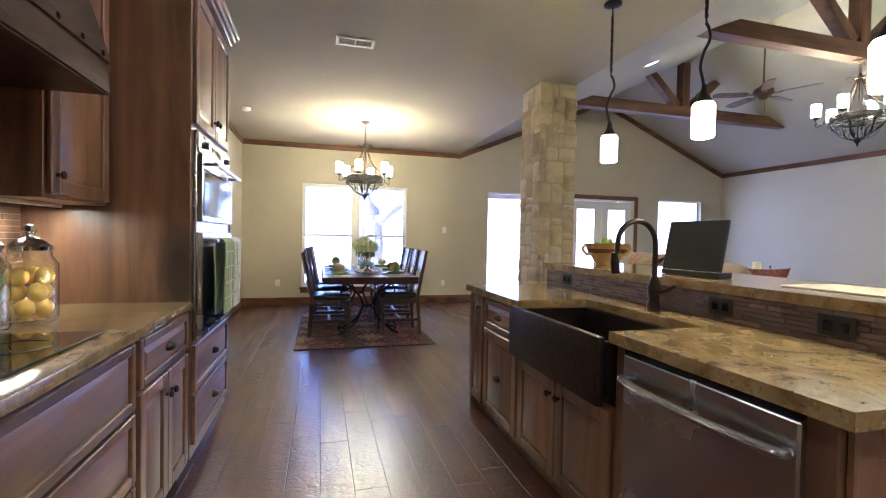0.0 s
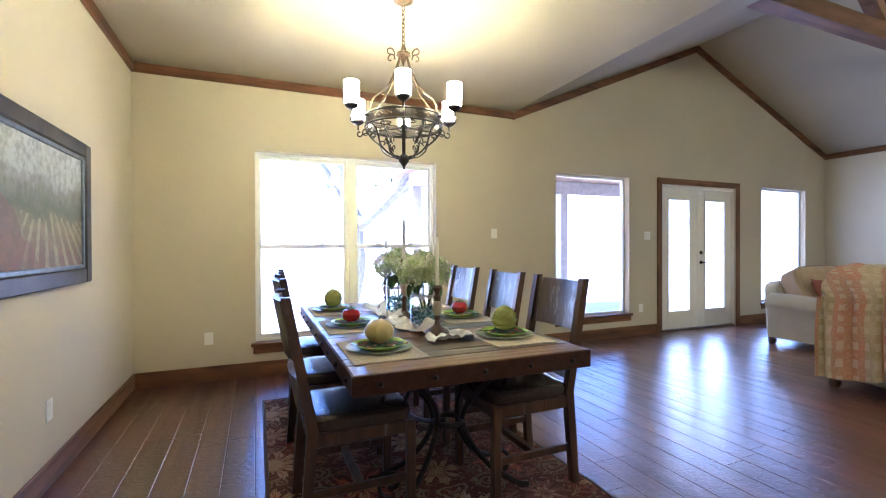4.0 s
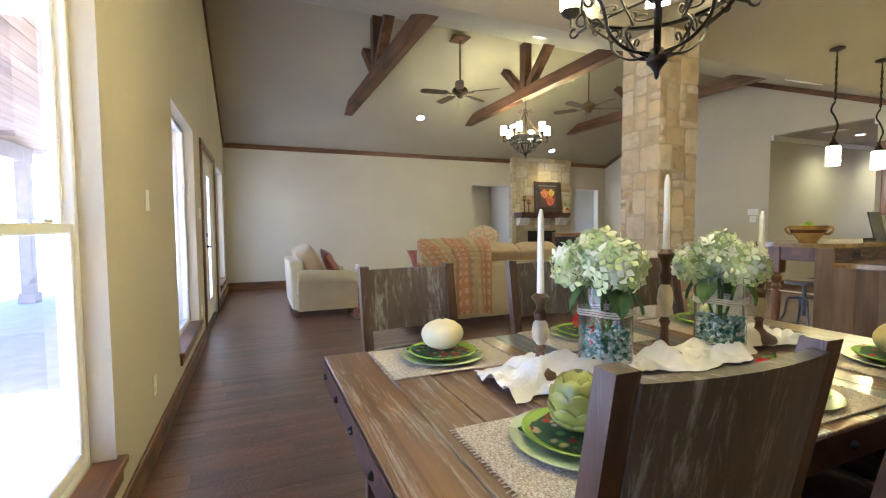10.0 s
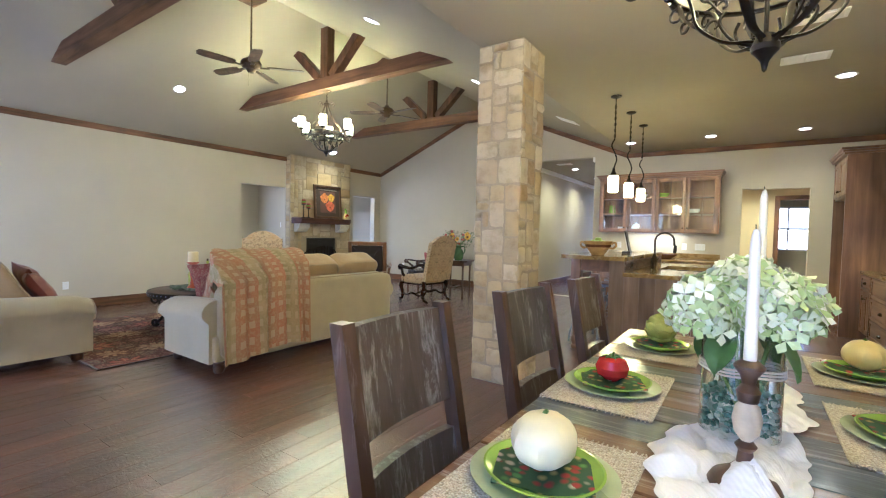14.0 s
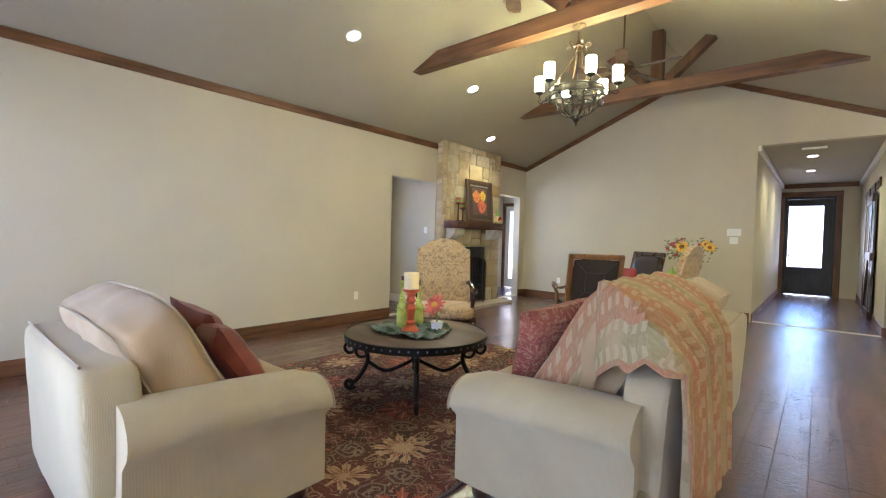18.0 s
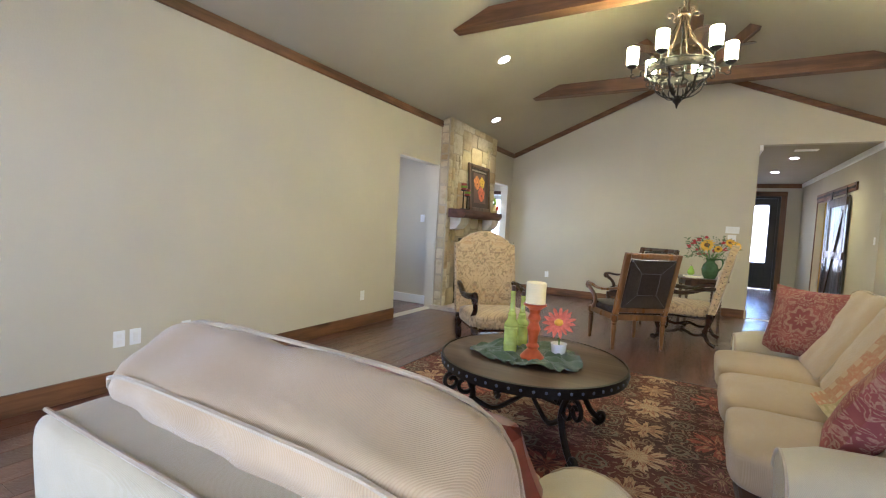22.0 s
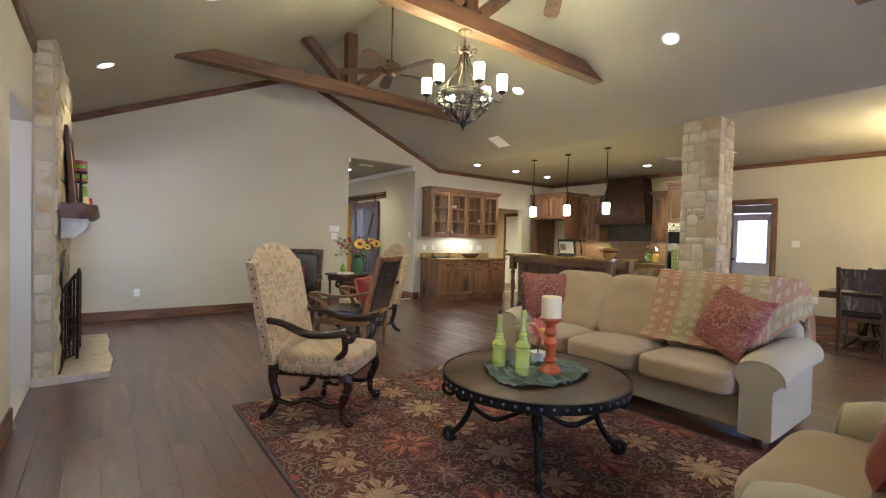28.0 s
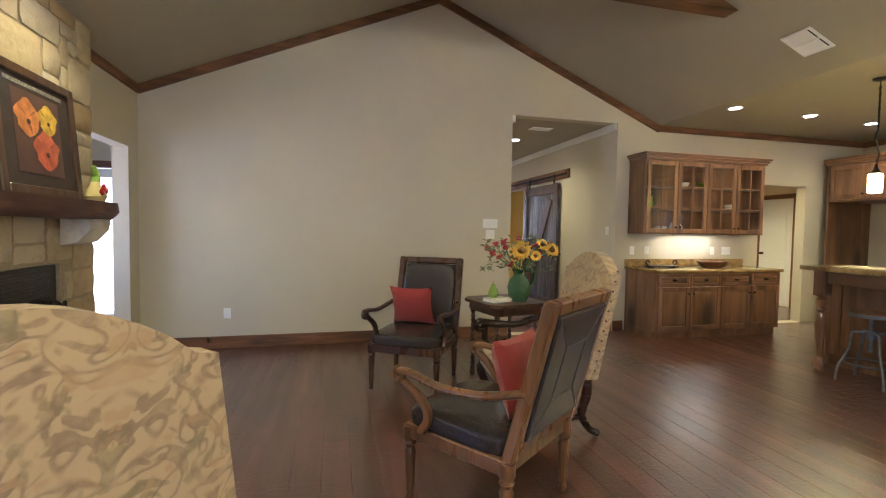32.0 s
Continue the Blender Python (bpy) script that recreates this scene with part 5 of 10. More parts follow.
# bar
bar = thing("breakfast_bar", "raised golden granite bar top on turned wooden posts", "bar", 0, 0, 0)
part("slab", prism(bmesh.new(), [(1.60, 0.34), (2.23, 0.34), (2.31, 0.42), (2.31, 2.68), (2.23, 2.76), (1.60, 2.76)], 1.03, 1.072), M_GRANITE, bar)
part("apron", box(box(bx(2.13, 2.165, 0.567, 2.563, 0.90, 1.028, 0.004), 1.77, 2.083, 0.48, 0.515, 0.90, 1.028, 0.004), 1.77, 2.083, 2.63, 2.665, 0.90, 1.028, 0.004), M_CABY, bar)
post_prof = [(0, 0), (0.04, 0), (0.045, 0.03), (0.032, 0.05), (0.045, 0.08), (0.045, 0.12), (0.026, 0.15), (0.036, 0.30), (0.046, 0.48), (0.040, 0.56), (0.026, 0.60), (0.045, 0.63), (0.030, 0.66), (0.048, 0.70), (0.048, 0.73), (0.030, 0.755), (0.05, 0.77), (0, 0.77)]
for py in (0.51, 2.62):
    pb_ = lathe(bmesh.new(), post_prof, 18, pose(2.14, py, 0))
    box(pb_, 2.085, 2.195, py - 0.055, py + 0.055, 0.77, 1.028, 0.006)
    part("turned_post", pb_, M_CAB, bar)
# stacked tile strip below the bar
rng = random.Random(9)
tiles = thing("bar_backsplash", "brown stacked stone tiles below the bar top", "backsplash", 0, 0, 0)
zs, y = 0.912, IY0
tile_meshes = [shared("tile", bx(-0.012, 0, -0.0, w - 0.002, 0, 0.0175, 0.001), M_TILE) for w in (0.05, 0.08, 0.12)]
count = 0
for i in range(6):
    y = IY0 + rng.uniform(0, 0.01)
    while y < IY1 - 0.05:
        k = rng.randint(0, 2)
        w = (0.05, 0.08, 0.12)[k]
        if y + w > IY1:
            break
        piece("tile", tile_meshes[k], tiles, pose(1.6205 - rng.uniform(0, 0.006), y, 0.914 + i * 0.0192))
        y += w
        count += 1
for py in (2.40, 1.15, 0.70):
    o = thing("outlet", "black outlet plate on the stone tiles", "outlet", 1.601, py, 0.975, 0, "outlets on the bar")
    part("plate", bx(-0.006, 0.0, -0.06, 0.06, -0.037, 0.037, 0.002), M_BLACK, o)
    part("socket", box(bx(-0.008, -0.006, -0.04, -0.01, -0.018, 0.018, 0.001), -0.008, -0.006, 0.01, 0.04, -0.018, 0.018, 0.001), M_BLACKGLASS, o)


def stool(x, y, rz):
    root = thing("bar_stool", "industrial metal bar stool with a round wooden seat", "stool", x, y, 0, rz, "stools at the bar")
    part("seat", lathe(bmesh.new(), [(0, 0.64), (0.15, 0.64), (0.165, 0.648), (0.165, 0.665), (0.15, 0.675), (0, 0.672)], 28), M_CABX, root)
    part("seat_rim", lathe(bmesh.new(), [(0.166, 0.63), (0.170, 0.63), (0.170, 0.662), (0.166, 0.662)], 28), M_STEELD, root)
    part("screw", lathe(bmesh.new(), [(0, 0.30), (0.018, 0.30), (0.018, 0.63), (0.05, 0.639), (0, 0.639)], 12), M_STEELD, root)
    part("hub", lathe(bmesh.new(), [(0.02, 0.42), (0.042, 0.42), (0.042, 0.50), (0.02, 0.50)], 14), M_STEELD, root)
    for i in range(4):
        a = radians(45 + 90 * i)
        c, s = math.cos(a), math.sin(a)
        path = smooth_path([(0.03 * c, 0.03 * s, 0.485), (0.08 * c, 0.08 * s, 0.485), (0.135 * c, 0.135 * s, 0.478), (0.148 * c, 0.148 * s, 0.43), (0.165 * c, 0.165 * s, 0.30), (0.235 * c, 0.235 * s, 0.14), (0.25 * c, 0.25 * s, 0.008)], 5)
        part("leg", tube(bmesh.new(), path, 0.012, 8), M_STEELD, root)
    part("foot_ring", tube(bmesh.new(), [(0.185 * math.cos(k * math.pi / 16), 0.185 * math.sin(k * math.pi / 16), 0.19) for k in range(32)], 0.008, 6, True), M_STEELD, root)
    return root


M_STEELD = plain("grey_gunmetal", (0.20, 0.22, 0.26), 0.4, 0.8, 0.2, 30)
st0 = stool(2.10, 0.92, 10)
for sy, sr in ((1.57, 30), (2.22, -5)):
    copy_thing(st0, pose(2.10, sy, 0, 0, 0, sr))

# things on the bar and worktops
M_YELLOW = plain("yellow_glaze", (0.40, 0.24, 0.07), 0.25, 0, 0.25, 12)
M_BROWNGLAZE = plain("brown_glaze", (0.12, 0.05, 0.02), 0.25, 0, 0.2, 12)
bw = thing("fruit_bowl", "yellow and brown glazed bowl with handles, full of green apples", "bowl", 1.96, 2.46, 1.073)
part("bowl", lathe(bmesh.new(), [(0, 0), (0.07, 0), (0.075, 0.012), (0.13, 0.09), (0.155, 0.155), (0.162, 0.16), (0.15, 0.16), (0.12, 0.09), (0.06, 0.02), (0, 0.02)], 32), M_YELLOW, bw)
part("band", lathe(bmesh.new(), [(0.1315, 0.09), (0.1435, 0.12), (0.1455, 0.12), (0.1335, 0.09)], 32), M_BROWNGLAZE, bw)
for s in (-1, 1):
    part("handle", tube(bmesh.new(), smooth_path([(s * 0.145, 0, 0.13), (s * 0.185, 0, 0.145), (s * 0.20, 0, 0.115), (s * 0.17, 0, 0.08), (s * 0.13, 0, 0.085)], 5), 0.012, 8), M_YELLOW, bw)
M_APPLE = plain("green_apple", (0.36, 0.46, 0.05), 0.3, 0, 0.15, 15)
for i, (ax, ay, az) in enumerate(((-0.06, 0.02, 0.13), (0.06, -0.03, 0.135), (0.0, 0.07, 0.13), (0.01, -0.07, 0.12), (0.0, 0.0, 0.165))):
    a_ = lathe(bmesh.new(), [(0, 0.012), (0.018, 0), (0.036, 0.016), (0.042, 0.04), (0.034, 0.064), (0.016, 0.072), (0, 0.062)], 16, pose(1.96 + ax, 2.46 + ay, 1.073 + az - 0.035))
    tagged(part("apple", a_, M_APPLE), "green apple in the glazed bowl", "apple", "apples in the bowl")
cbk = thing("cookbook_stand", "black easel stand holding an open cookbook", "book stand", 1.80, 1.53, 1.073, 8)
part("board", bx(-0.007, 0.007, -0.17, 0.17, 0.03, 0.30, 0.003, pose(0, 0, 0, 0, 12)), M_BLACK, cbk)
part("ledge", bx(-0.01, 0.09, -0.17, 0.17, 0.0, 0.03, 0.004), M_BLACK, cbk)
part("page", bx(0.009, 0.02, -0.14, 0.14, 0.045, 0.26, 0.003, pose(0, 0, 0, 0, 12)), M_DISH_W, cbk, "open book page")
part("picture", bx(0.0215, 0.0225, -0.12, -0.01, 0.10, 0.22, 0, pose(0, 0, 0, 0, 12)), plain("page_photo", (0.22, 0.20, 0.10), 0.5, 0, 0.5, 25), cbk)
mt = thing("serving_mat", "flat pale woven mat on the bar top", "placemat", 1.95, 0.80, 1.073)
part("mat", bx(-0.16, 0.16, -0.24, 0.24, 0, 0.006, 0.002), fabric("pale_woven", (0.55, 0.48, 0.35), 300), mt)
shift(island_run, 0.09, 0.22)

jars = standing()
M_JAR = glass("jar_glass", (0.97, 1.0, 0.98))
M_LEMON = plain("lemon_skin", (0.72, 0.42, 0.03), 0.4, 0, 0.12, 40, 0.2)
M_LIME = plain("lime_skin", (0.10, 0.19, 0.03), 0.4, 0, 0.2, 40, 0.2)
M_SILVER = plain("silver_lid", (0.72, 0.70, 0.66), 0.18, 1.0, 0.08, 30)
for jx, jy, jr, jh, mat, what in ((-1.11, 1.76, 0.085, 0.26, M_LEMON, "lemons"), (-1.16, 1.56, 0.09, 0.27, M_LIME, "limes")):
    j = thing("glass_jar", "clear glass jar of %s with a silver knobbed lid" % what, "jar", jx, jy, 0.912, 0, "fruit jars")
    g_ = part("glass", lathe(bmesh.new(), [(0, 0), (jr, 0), (jr, jh * 0.8), (jr * 0.75, jh * 0.93), (jr * 0.75, jh), (jr * 0.72, jh), (jr * 0.72, jh * 0.92), (jr - 0.004, jh * 0.79), (jr - 0.004, 0.006), (0, 0.006)], 24), M_JAR, j)
    g_.visible_shadow = False
    ld = lathe(bmesh.new(), [(0, 0), (jr * 0.8, 0), (jr * 0.82, 0.015), (jr * 0.5, 0.04), (0.015, 0.05), (0.012, 0.06), (0.024, 0.075), (0.015, 0.095), (0, 0.098)], 20, pose(0, 0, jh + 0.001))
    part("lid", ld, M_SILVER, j, "silver lid")
    rng = random.Random(int(jy * 100))
    for i in range(9):
        a, lay = i * 2.4, i // 3
        lump_ = lump(bmesh.new(), (0.04 * math.cos(a), 0.04 * math.sin(a), 0.045 + lay * 0.058), 0.032, 0.032, 0.036, 0.1, 2, i)
        part("fruit", lump_, mat, j)
shift(jars, 0.06, 0.10)
iron_rack = thing("iron_tray", "black iron tray with scrolled handles on the worktop", "tray", 2.73, -0.96, 0.911)
part("plate", bx(-0.22, 0.22, -0.08, 0.08, 0.02, 0.032, 0.004), M_IRON, iron_rack)
for s in (-1, 1):
    part("handle", tube(bmesh.new(), smooth_path([(s * 0.20, 0, 0.03), (s * 0.25, 0, 0.07), (s * 0.21, 0, 0.10), (s * 0.18, 0, 0.07)], 5), 0.009, 6), M_IRON, iron_rack)
    part("foot", bx(s * 0.18 - 0.012, s * 0.18 + 0.012, -0.06, 0.06, 0, 0.02, 0.003), M_IRON, iron_rack)
ob_ = thing("oval_bowl", "dark hammered oval bowl on the worktop", "bowl", 1.90, -0.94, 0.911)
part("bowl", lathe(bmesh.new(), [(0, 0), (0.13, 0), (0.20, 0.05), (0.235, 0.085), (0.225, 0.085), (0.12, 0.015), (0, 0.012)], 30, None, (1.1, 0.62)), M_BROWNGLAZE, ob_)

for uy in (0.2, 2.05):
    ul = thing("under_cabinet_light", "slim light bar below a wall cabinet, lit", "light", -1.14, uy, 1.345, 0, "cabinet lights")
    part("housing", bx(-0.02, 0.02, -0.18, 0.18, 0.008, 0.024, 0.003), M_WHITE, ul)
    lamp("AREA", (-1.14, uy, 1.35), 0.55, WARM, (0.05, 0.34))

# ---- patterned materials ----
def rug_material(name, cell=0.84):
    """Dark wool ground with mirrored acanthus leaves, scrolls and blooms."""
    m, t, b = base_material(name, (0.1, 0.06, 0.05), 0.98)
    g = Graph(t)
    v = g.coords(vary=False)
    x, y, z = g.xyz(v)
    fx = g.math("PINGPONG", g.math("ADD", x, 10.0), cell / 2)
    fy = g.math("PINGPONG", g.math("ADD", y, 10.0), cell / 2)
    bend_ = lambda s, k: g.math("ADD", s, g.math("MULTIPLY", g.math("SUBTRACT", g.noise(g.vec(x, y, k), 7.0, 2), 0.5), 0.09))
    fx, fy = bend_(fx, 0.0), bend_(fy, 4.0)
    p = g.vec(fx, fy, 0.0)

    def over(base, mask, colour, lo=0.0, hi=0.02):
        return g.mix(g.ramp(mask, [(lo, (0, 0, 0)), (min(1.0, hi), (1, 1, 1))]), base, colour)

    def polar(cx, cy):
        u, w = g.math("SUBTRACT", fx, cx), g.math("SUBTRACT", fy, cy)
        return g.math("SQRT", g.math("ADD", g.math("MULTIPLY", u, u), g.math("MULTIPLY", w, w))), g.math("ARCTAN2", w, u)

    def leaf(cx, cy, petals, reach, wave, teeth):
        r, a = polar(cx, cy)
        cut = g.math("ABSOLUTE", g.math("SINE", g.math("MULTIPLY", a, petals / 2)))
        blunt = g.math("POWER", g.math("ABSOLUTE", g.math("COSINE", g.math("MULTIPLY", a, petals / 2))), 0.8)
        edge = g.math("ADD", reach * 0.45, g.math("MULTIPLY", wave + reach * 0.35, blunt))
        edge = g.math("ADD", edge, g.math("MULTIPLY", wave * 0.13, g.math("COSINE", g.math("MULTIPLY", a, teeth))))
        return g.math("SUBTRACT", edge, r), cut

    def curl(cx, cy, reach, pitch, sign):
        r, a = polar(cx, cy)
        arm = g.math("SINE", g.math("ADD", g.math("MULTIPLY", r, 2 * math.pi / pitch), g.math("MULTIPLY", a, sign)))
        return g.math("MINIMUM", g.math("SUBTRACT", arm, 0.35), g.math("MULTIPLY", g.math("SUBTRACT", reach, r), 14.0))
    ground = g.ramp(g.noise(v, 1.6, 2), [(0.4, (0.048, 0.016, 0.012)), (0.6, (0.105, 0.024, 0.016))])
    n1 = g.noise(p, 6.0, 2, 0.5, 1.6)
    vine = g.math("ABSOLUTE", g.math("SINE", g.math("MULTIPLY", n1, 19.0)))
    col = over(ground, g.math("SUBTRACT", 0.15, vine), (0.29, 0.195, 0.11), 0.0, 0.08)
    n2 = g.noise(p, 12.0, 2, 0.5, 2.2)
    col = over(col, g.math("SUBTRACT", n2, 0.585), (0.25, 0.15, 0.085), 0.0, 0.015)
    q = cell / 4
    for cx, cy, reach, pitch, sign, tone in ((q, q, 0.095, 0.038, 1.0, (0.17, 0.135, 0.08)), (q, 0.03, 0.065, 0.034, -1.0, (0.20, 0.065, 0.05)), (0.03, q, 0.065, 0.034, 1.0, (0.24, 0.15, 0.075)),
                                             (q, cell / 2 - 0.03, 0.065, 0.034, 1.0, (0.17, 0.135, 0.08)), (cell / 2 - 0.03, q, 0.065, 0.034, -1.0, (0.22, 0.075, 0.05))):
        col = over(col, curl(cx, cy, reach, pitch, sign), tone, 0.0, 0.12)
    for cx, cy, petals, reach, wave, teeth, outer, inner, eye in (
            (0.0, 0.0, 10.0, 0.075, 0.125, 40.0, (0.40, 0.27, 0.145), (0.25, 0.10, 0.05), (0.42, 0.30, 0.16)),
            (cell / 2, cell / 2, 8.0, 0.07, 0.12, 32.0, (0.27, 0.065, 0.04), (0.40, 0.20, 0.095), (0.12, 0.03, 0.025)),
            (0.0, cell / 2, 8.0, 0.055, 0.10, 32.0, (0.36, 0.22, 0.105), (0.20, 0.085, 0.045), (0.33, 0.22, 0.12)),
            (cell / 2, 0.0, 8.0, 0.055, 0.09, 32.0, (0.17, 0.06, 0.05), (0.34, 0.22, 0.115), (0.10, 0.04, 0.03))):
        f, cut = leaf(cx, cy, petals, reach, wave, teeth)
        col = over(col, g.math("ADD", f, 0.008), (0.040, 0.014, 0.011), 0.0, 0.004)
        col = over(col, f, outer, 0.0, 0.005)
        col = over(col, g.math("MULTIPLY", g.math("SUBTRACT", 0.09, cut), g.math("GREATER_THAN", f, 0.01)), inner, 0.0, 0.05)
        col = over(col, g.math("SUBTRACT", f, 0.062), inner, 0.0, 0.006)
        col = over(col, g.math("SUBTRACT", f, 0.095), eye, 0.0, 0.006)
    fade = g.noise(v, 220, 2)
    col = g.mix(1.0, col, g.ramp(fade, [(0.3, (0.7, 0.7, 0.7)), (0.7, (1.2, 1.2, 1.2))]), "MULTIPLY")
    wearn = g.noise(v, 12, 3)
    col = g.mix(g.ramp(wearn, [(0.4, (0, 0, 0)), (0.75, (0.2,) * 3)]), col, (0.12, 0.05, 0.035))
    g.link(col, b.inputs["Base Color"])
    g.bump(fade, 0.5, 0.004, b)
    return m


def damask_material(name, ground, figure, size=0.20, axis="y"):
    """Woven damask: mirrored leafy scrolls."""
    m, t, b = base_material(name, ground, 0.9)
    g = Graph(t)
    v = g.coords()
    x, y, z = g.xyz(v)
    fx = g.math("PINGPONG", g.math("ADD", g.math("ADD", x, y), 10.0), size / 2)
    fz = g.math("MULTIPLY", z, 0.9)
    p = g.vec(fx, fz, 0.0)
    n = g.noise(p, 7.0, 1, 0.4, 2.0)
    soft = g.ramp(g.noise(v, 16, 4, 0.65), [(0.34, (0.35,) * 3), (0.58, (1, 1, 1))])
    col = g.mix(g.ramp(g.noise(v, 6, 3), [(0.35, (0, 0, 0)), (0.7, (0.5,) * 3)]), ground, grade(ground, 1.15))
    scroll = g.math("ABSOLUTE", g.math("SINE", g.math("MULTIPLY", n, 17.0)))
    col = g.mix(g.math("MULTIPLY", g.ramp(scroll, [(0.20, (0.7,) * 3), (0.62, (0, 0, 0))]), soft), col, figure)
    for seed, level, tone in ((1.7, 0.56, figure), (5.3, 0.58, (figure[0] * 0.95, figure[1] * 1.15, figure[2] * 0.95)), (9.1, 0.59, (ground[0] * 0.88, ground[1] * 0.76, ground[2] * 0.66))):
        spot_ = g.noise(g.vec(fx, fz, seed), 9, 2, 0.5, 2.2)
        col = g.mix(g.math("MULTIPLY", g.ramp(spot_, [(level, (0, 0, 0)), (level + 0.05, (0.75,) * 3)]), soft), col, tone)
    g.link(col, b.inputs["Base Color"])
    fine = g.noise(v, 400, 2)
    g.bump(g.math("ADD", g.math("MULTIPLY", n, 0.5), g.math("MULTIPLY", fine, 0.4)), 0.3, 0.003, b)
    b.inputs["Sheen Weight"].default_value = 0.2
    return m


def weathered_planks(name, axis, tones, worn=(0.36, 0.345, 0.31), amount=0.45):
    """Painted, worn boards; each board takes its own tone."""
    m, t, b = base_material(name, tones[0], 0.36)
    b.inputs["Coat Weight"].default_value = 0.5
    b.inputs["Coat Roughness"].default_value = 0.16
    g = Graph(t)
    oi = g.node("ShaderNodeObjectInfo")
    tint = g.ramp(oi.outputs["Random"], [(i / len(tones), c) for i, c in enumerate(tones)], "CONSTANT")
    s = {"x": (0.9, 22, 22), "y": (22, 0.9, 22), "z": (22, 22, 0.9)}[axis]
    grain = g.noise(g.coords(s), 1.0, 6, 0.7, 0.5)
    col = g.mix(1.0, tint, g.ramp(grain, [(0.25, (0.45, 0.42, 0.4)), (0.55, (1, 1, 1)), (0.8, (1.25, 1.2, 1.15))]), "MULTIPLY")
    wear = g.noise(g.coords(tuple(a * k for a, k in zip(s, [0.6 if a > 2 else 1.2 for a in s]))), 1.6, 7, 0.8, 0.4)
    col = g.mix(g.ramp(wear, [(0.52, (0, 0, 0)), (0.64, (amount,) * 3)]), col, worn)
    g.link(col, b.inputs["Base Color"])
    g.bump(grain, 0.35, 0.004, b)
    return m


M_RUG = rug_material("floral_rug")
M_BINDING = fabric("rug_binding", (0.045, 0.022, 0.018), 500)
M_TABLE = weathered_planks("worn_table_boards", "x", [(0.068, 0.042, 0.027), (0.17, 0.085, 0.036), (0.085, 0.080, 0.074), (0.19, 0.105, 0.046), (0.105, 0.086, 0.066), (0.12, 0.055, 0.028), (0.105, 0.13, 0.145)], (0.50, 0.49, 0.46), 0.6)
M_CHAIRB = weathered_planks("worn_chair_back", "z", [(0.052, 0.036, 0.027), (0.068, 0.048, 0.036), (0.060, 0.050, 0.044)], (0.36, 0.355, 0.35), 0.6)
M_CHAIR = wood("dark_chair_wood", (0.032, 0.018, 0.012), (0.12, 0.066, 0.040), 0.33, "z", 1.0, worn=(0.19, 0.165, 0.145))
M_LEATHER = plain("black_leather", (0.040, 0.032, 0.030), 0.22, 0, 0.25, 70, 0.35, 0.003)
M_STRAP = plain("rusty_iron_strap", (0.060, 0.026, 0.016), 0.5, 0.6, 0.35, 20, 0.3)


def rug(name, label, x0, x1, y0, y1, z=0.0):
    root = thing(name, label, "rug", (x0 + x1) / 2, (y0 + y1) / 2, z)
    hx, hy = (x1 - x0) / 2, (y1 - y0) / 2
    part("rug_body", bx(-hx + 0.02, hx - 0.02, -hy + 0.02, hy - 0.02, 0, 0.011, 0.003), M_RUG, root)
    bd = bmesh.new()
    for q in ((-hx, hx, -hy, -hy + 0.02), (-hx, hx, hy - 0.02, hy), (-hx, -hx + 0.02, -hy + 0.02, hy - 0.02), (hx - 0.02, hx, -hy + 0.02, hy - 0.02)):
        box(bd, *q, 0, 0.012, 0.003)
    part("binding", bd, M_BINDING, root, "dark bound edge")
    return root


dining = standing()
rug("dining_rug", "floral wool rug in brown, red and cream below the dining table", -0.325, 1.28, 4.755, 7.29)

# ---- dining table ----
TX0, TX1, TY0, TY1, TZ = -0.02, 1.11, 5.09, 7.31, 0.765
tb = thing("dining_table", "long table of worn multicoloured boards on a scrolled iron base", "table", 0.545, 6.20, 0.012)
TZ -= 0.012
hy = (TY1 - TY0) / 2
nb = 15
wid_ = [(1.0, 0.72, 1.25, 0.9, 1.12)[i % 5] for i in range(nb)]
y0_ = -hy
for i in range(nb):
    y0_ += bw_ if i else 0.0
    bw_ = 2 * hy * wid_[i] / sum(wid_)
    part("board", bx(-0.565, 0.565, y0_ + 0.0015, y0_ + bw_ - 0.0015, TZ - 0.038 + 0.002 * (i % 3 - 1) * 0.5, TZ + 0.001 * ((i * 7) % 3 - 1), 0.003), M_TABLE, tb)
straps = [part("iron_strap", bx(*q, TZ - 0.085, TZ - 0.004, 0.002), M_STRAP, tb, "rusty iron edge strap") for q in (
    (-0.571, 0.571, -hy - 0.006, -hy - 0.0005), (-0.571, 0.571, hy + 0.0005, hy + 0.006), (-0.571, -0.5655, -hy, hy), (0.5655, 0.571, -hy, hy))]
for s in (-1, 1):
    for i in range(5):
        part("rivet", lathe(bmesh.new(), [(0.012, 0), (0.011, 0.006), (0.006, 0.011), (0, 0.012)], 10, pose(-0.46 + 0.23 * i, s * (hy + 0.006), TZ - 0.045, -90 * s)), M_IRON, straps[(s + 1) // 2])
    for i in range(9):
        part("rivet", lathe(bmesh.new(), [(0.012, 0), (0.011, 0.006), (0.006, 0.011), (0, 0.012)], 10, pose(s * 0.571, -1.0 + 0.25 * i, TZ - 0.045, 0, 90 * s)), M_IRON, straps[2 + (s + 1) // 2])
part("under_frame", bx(-0.50, 0.50, -hy + 0.12, hy - 0.12, TZ - 0.075, TZ - 0.040), M_CHAIR, tb)
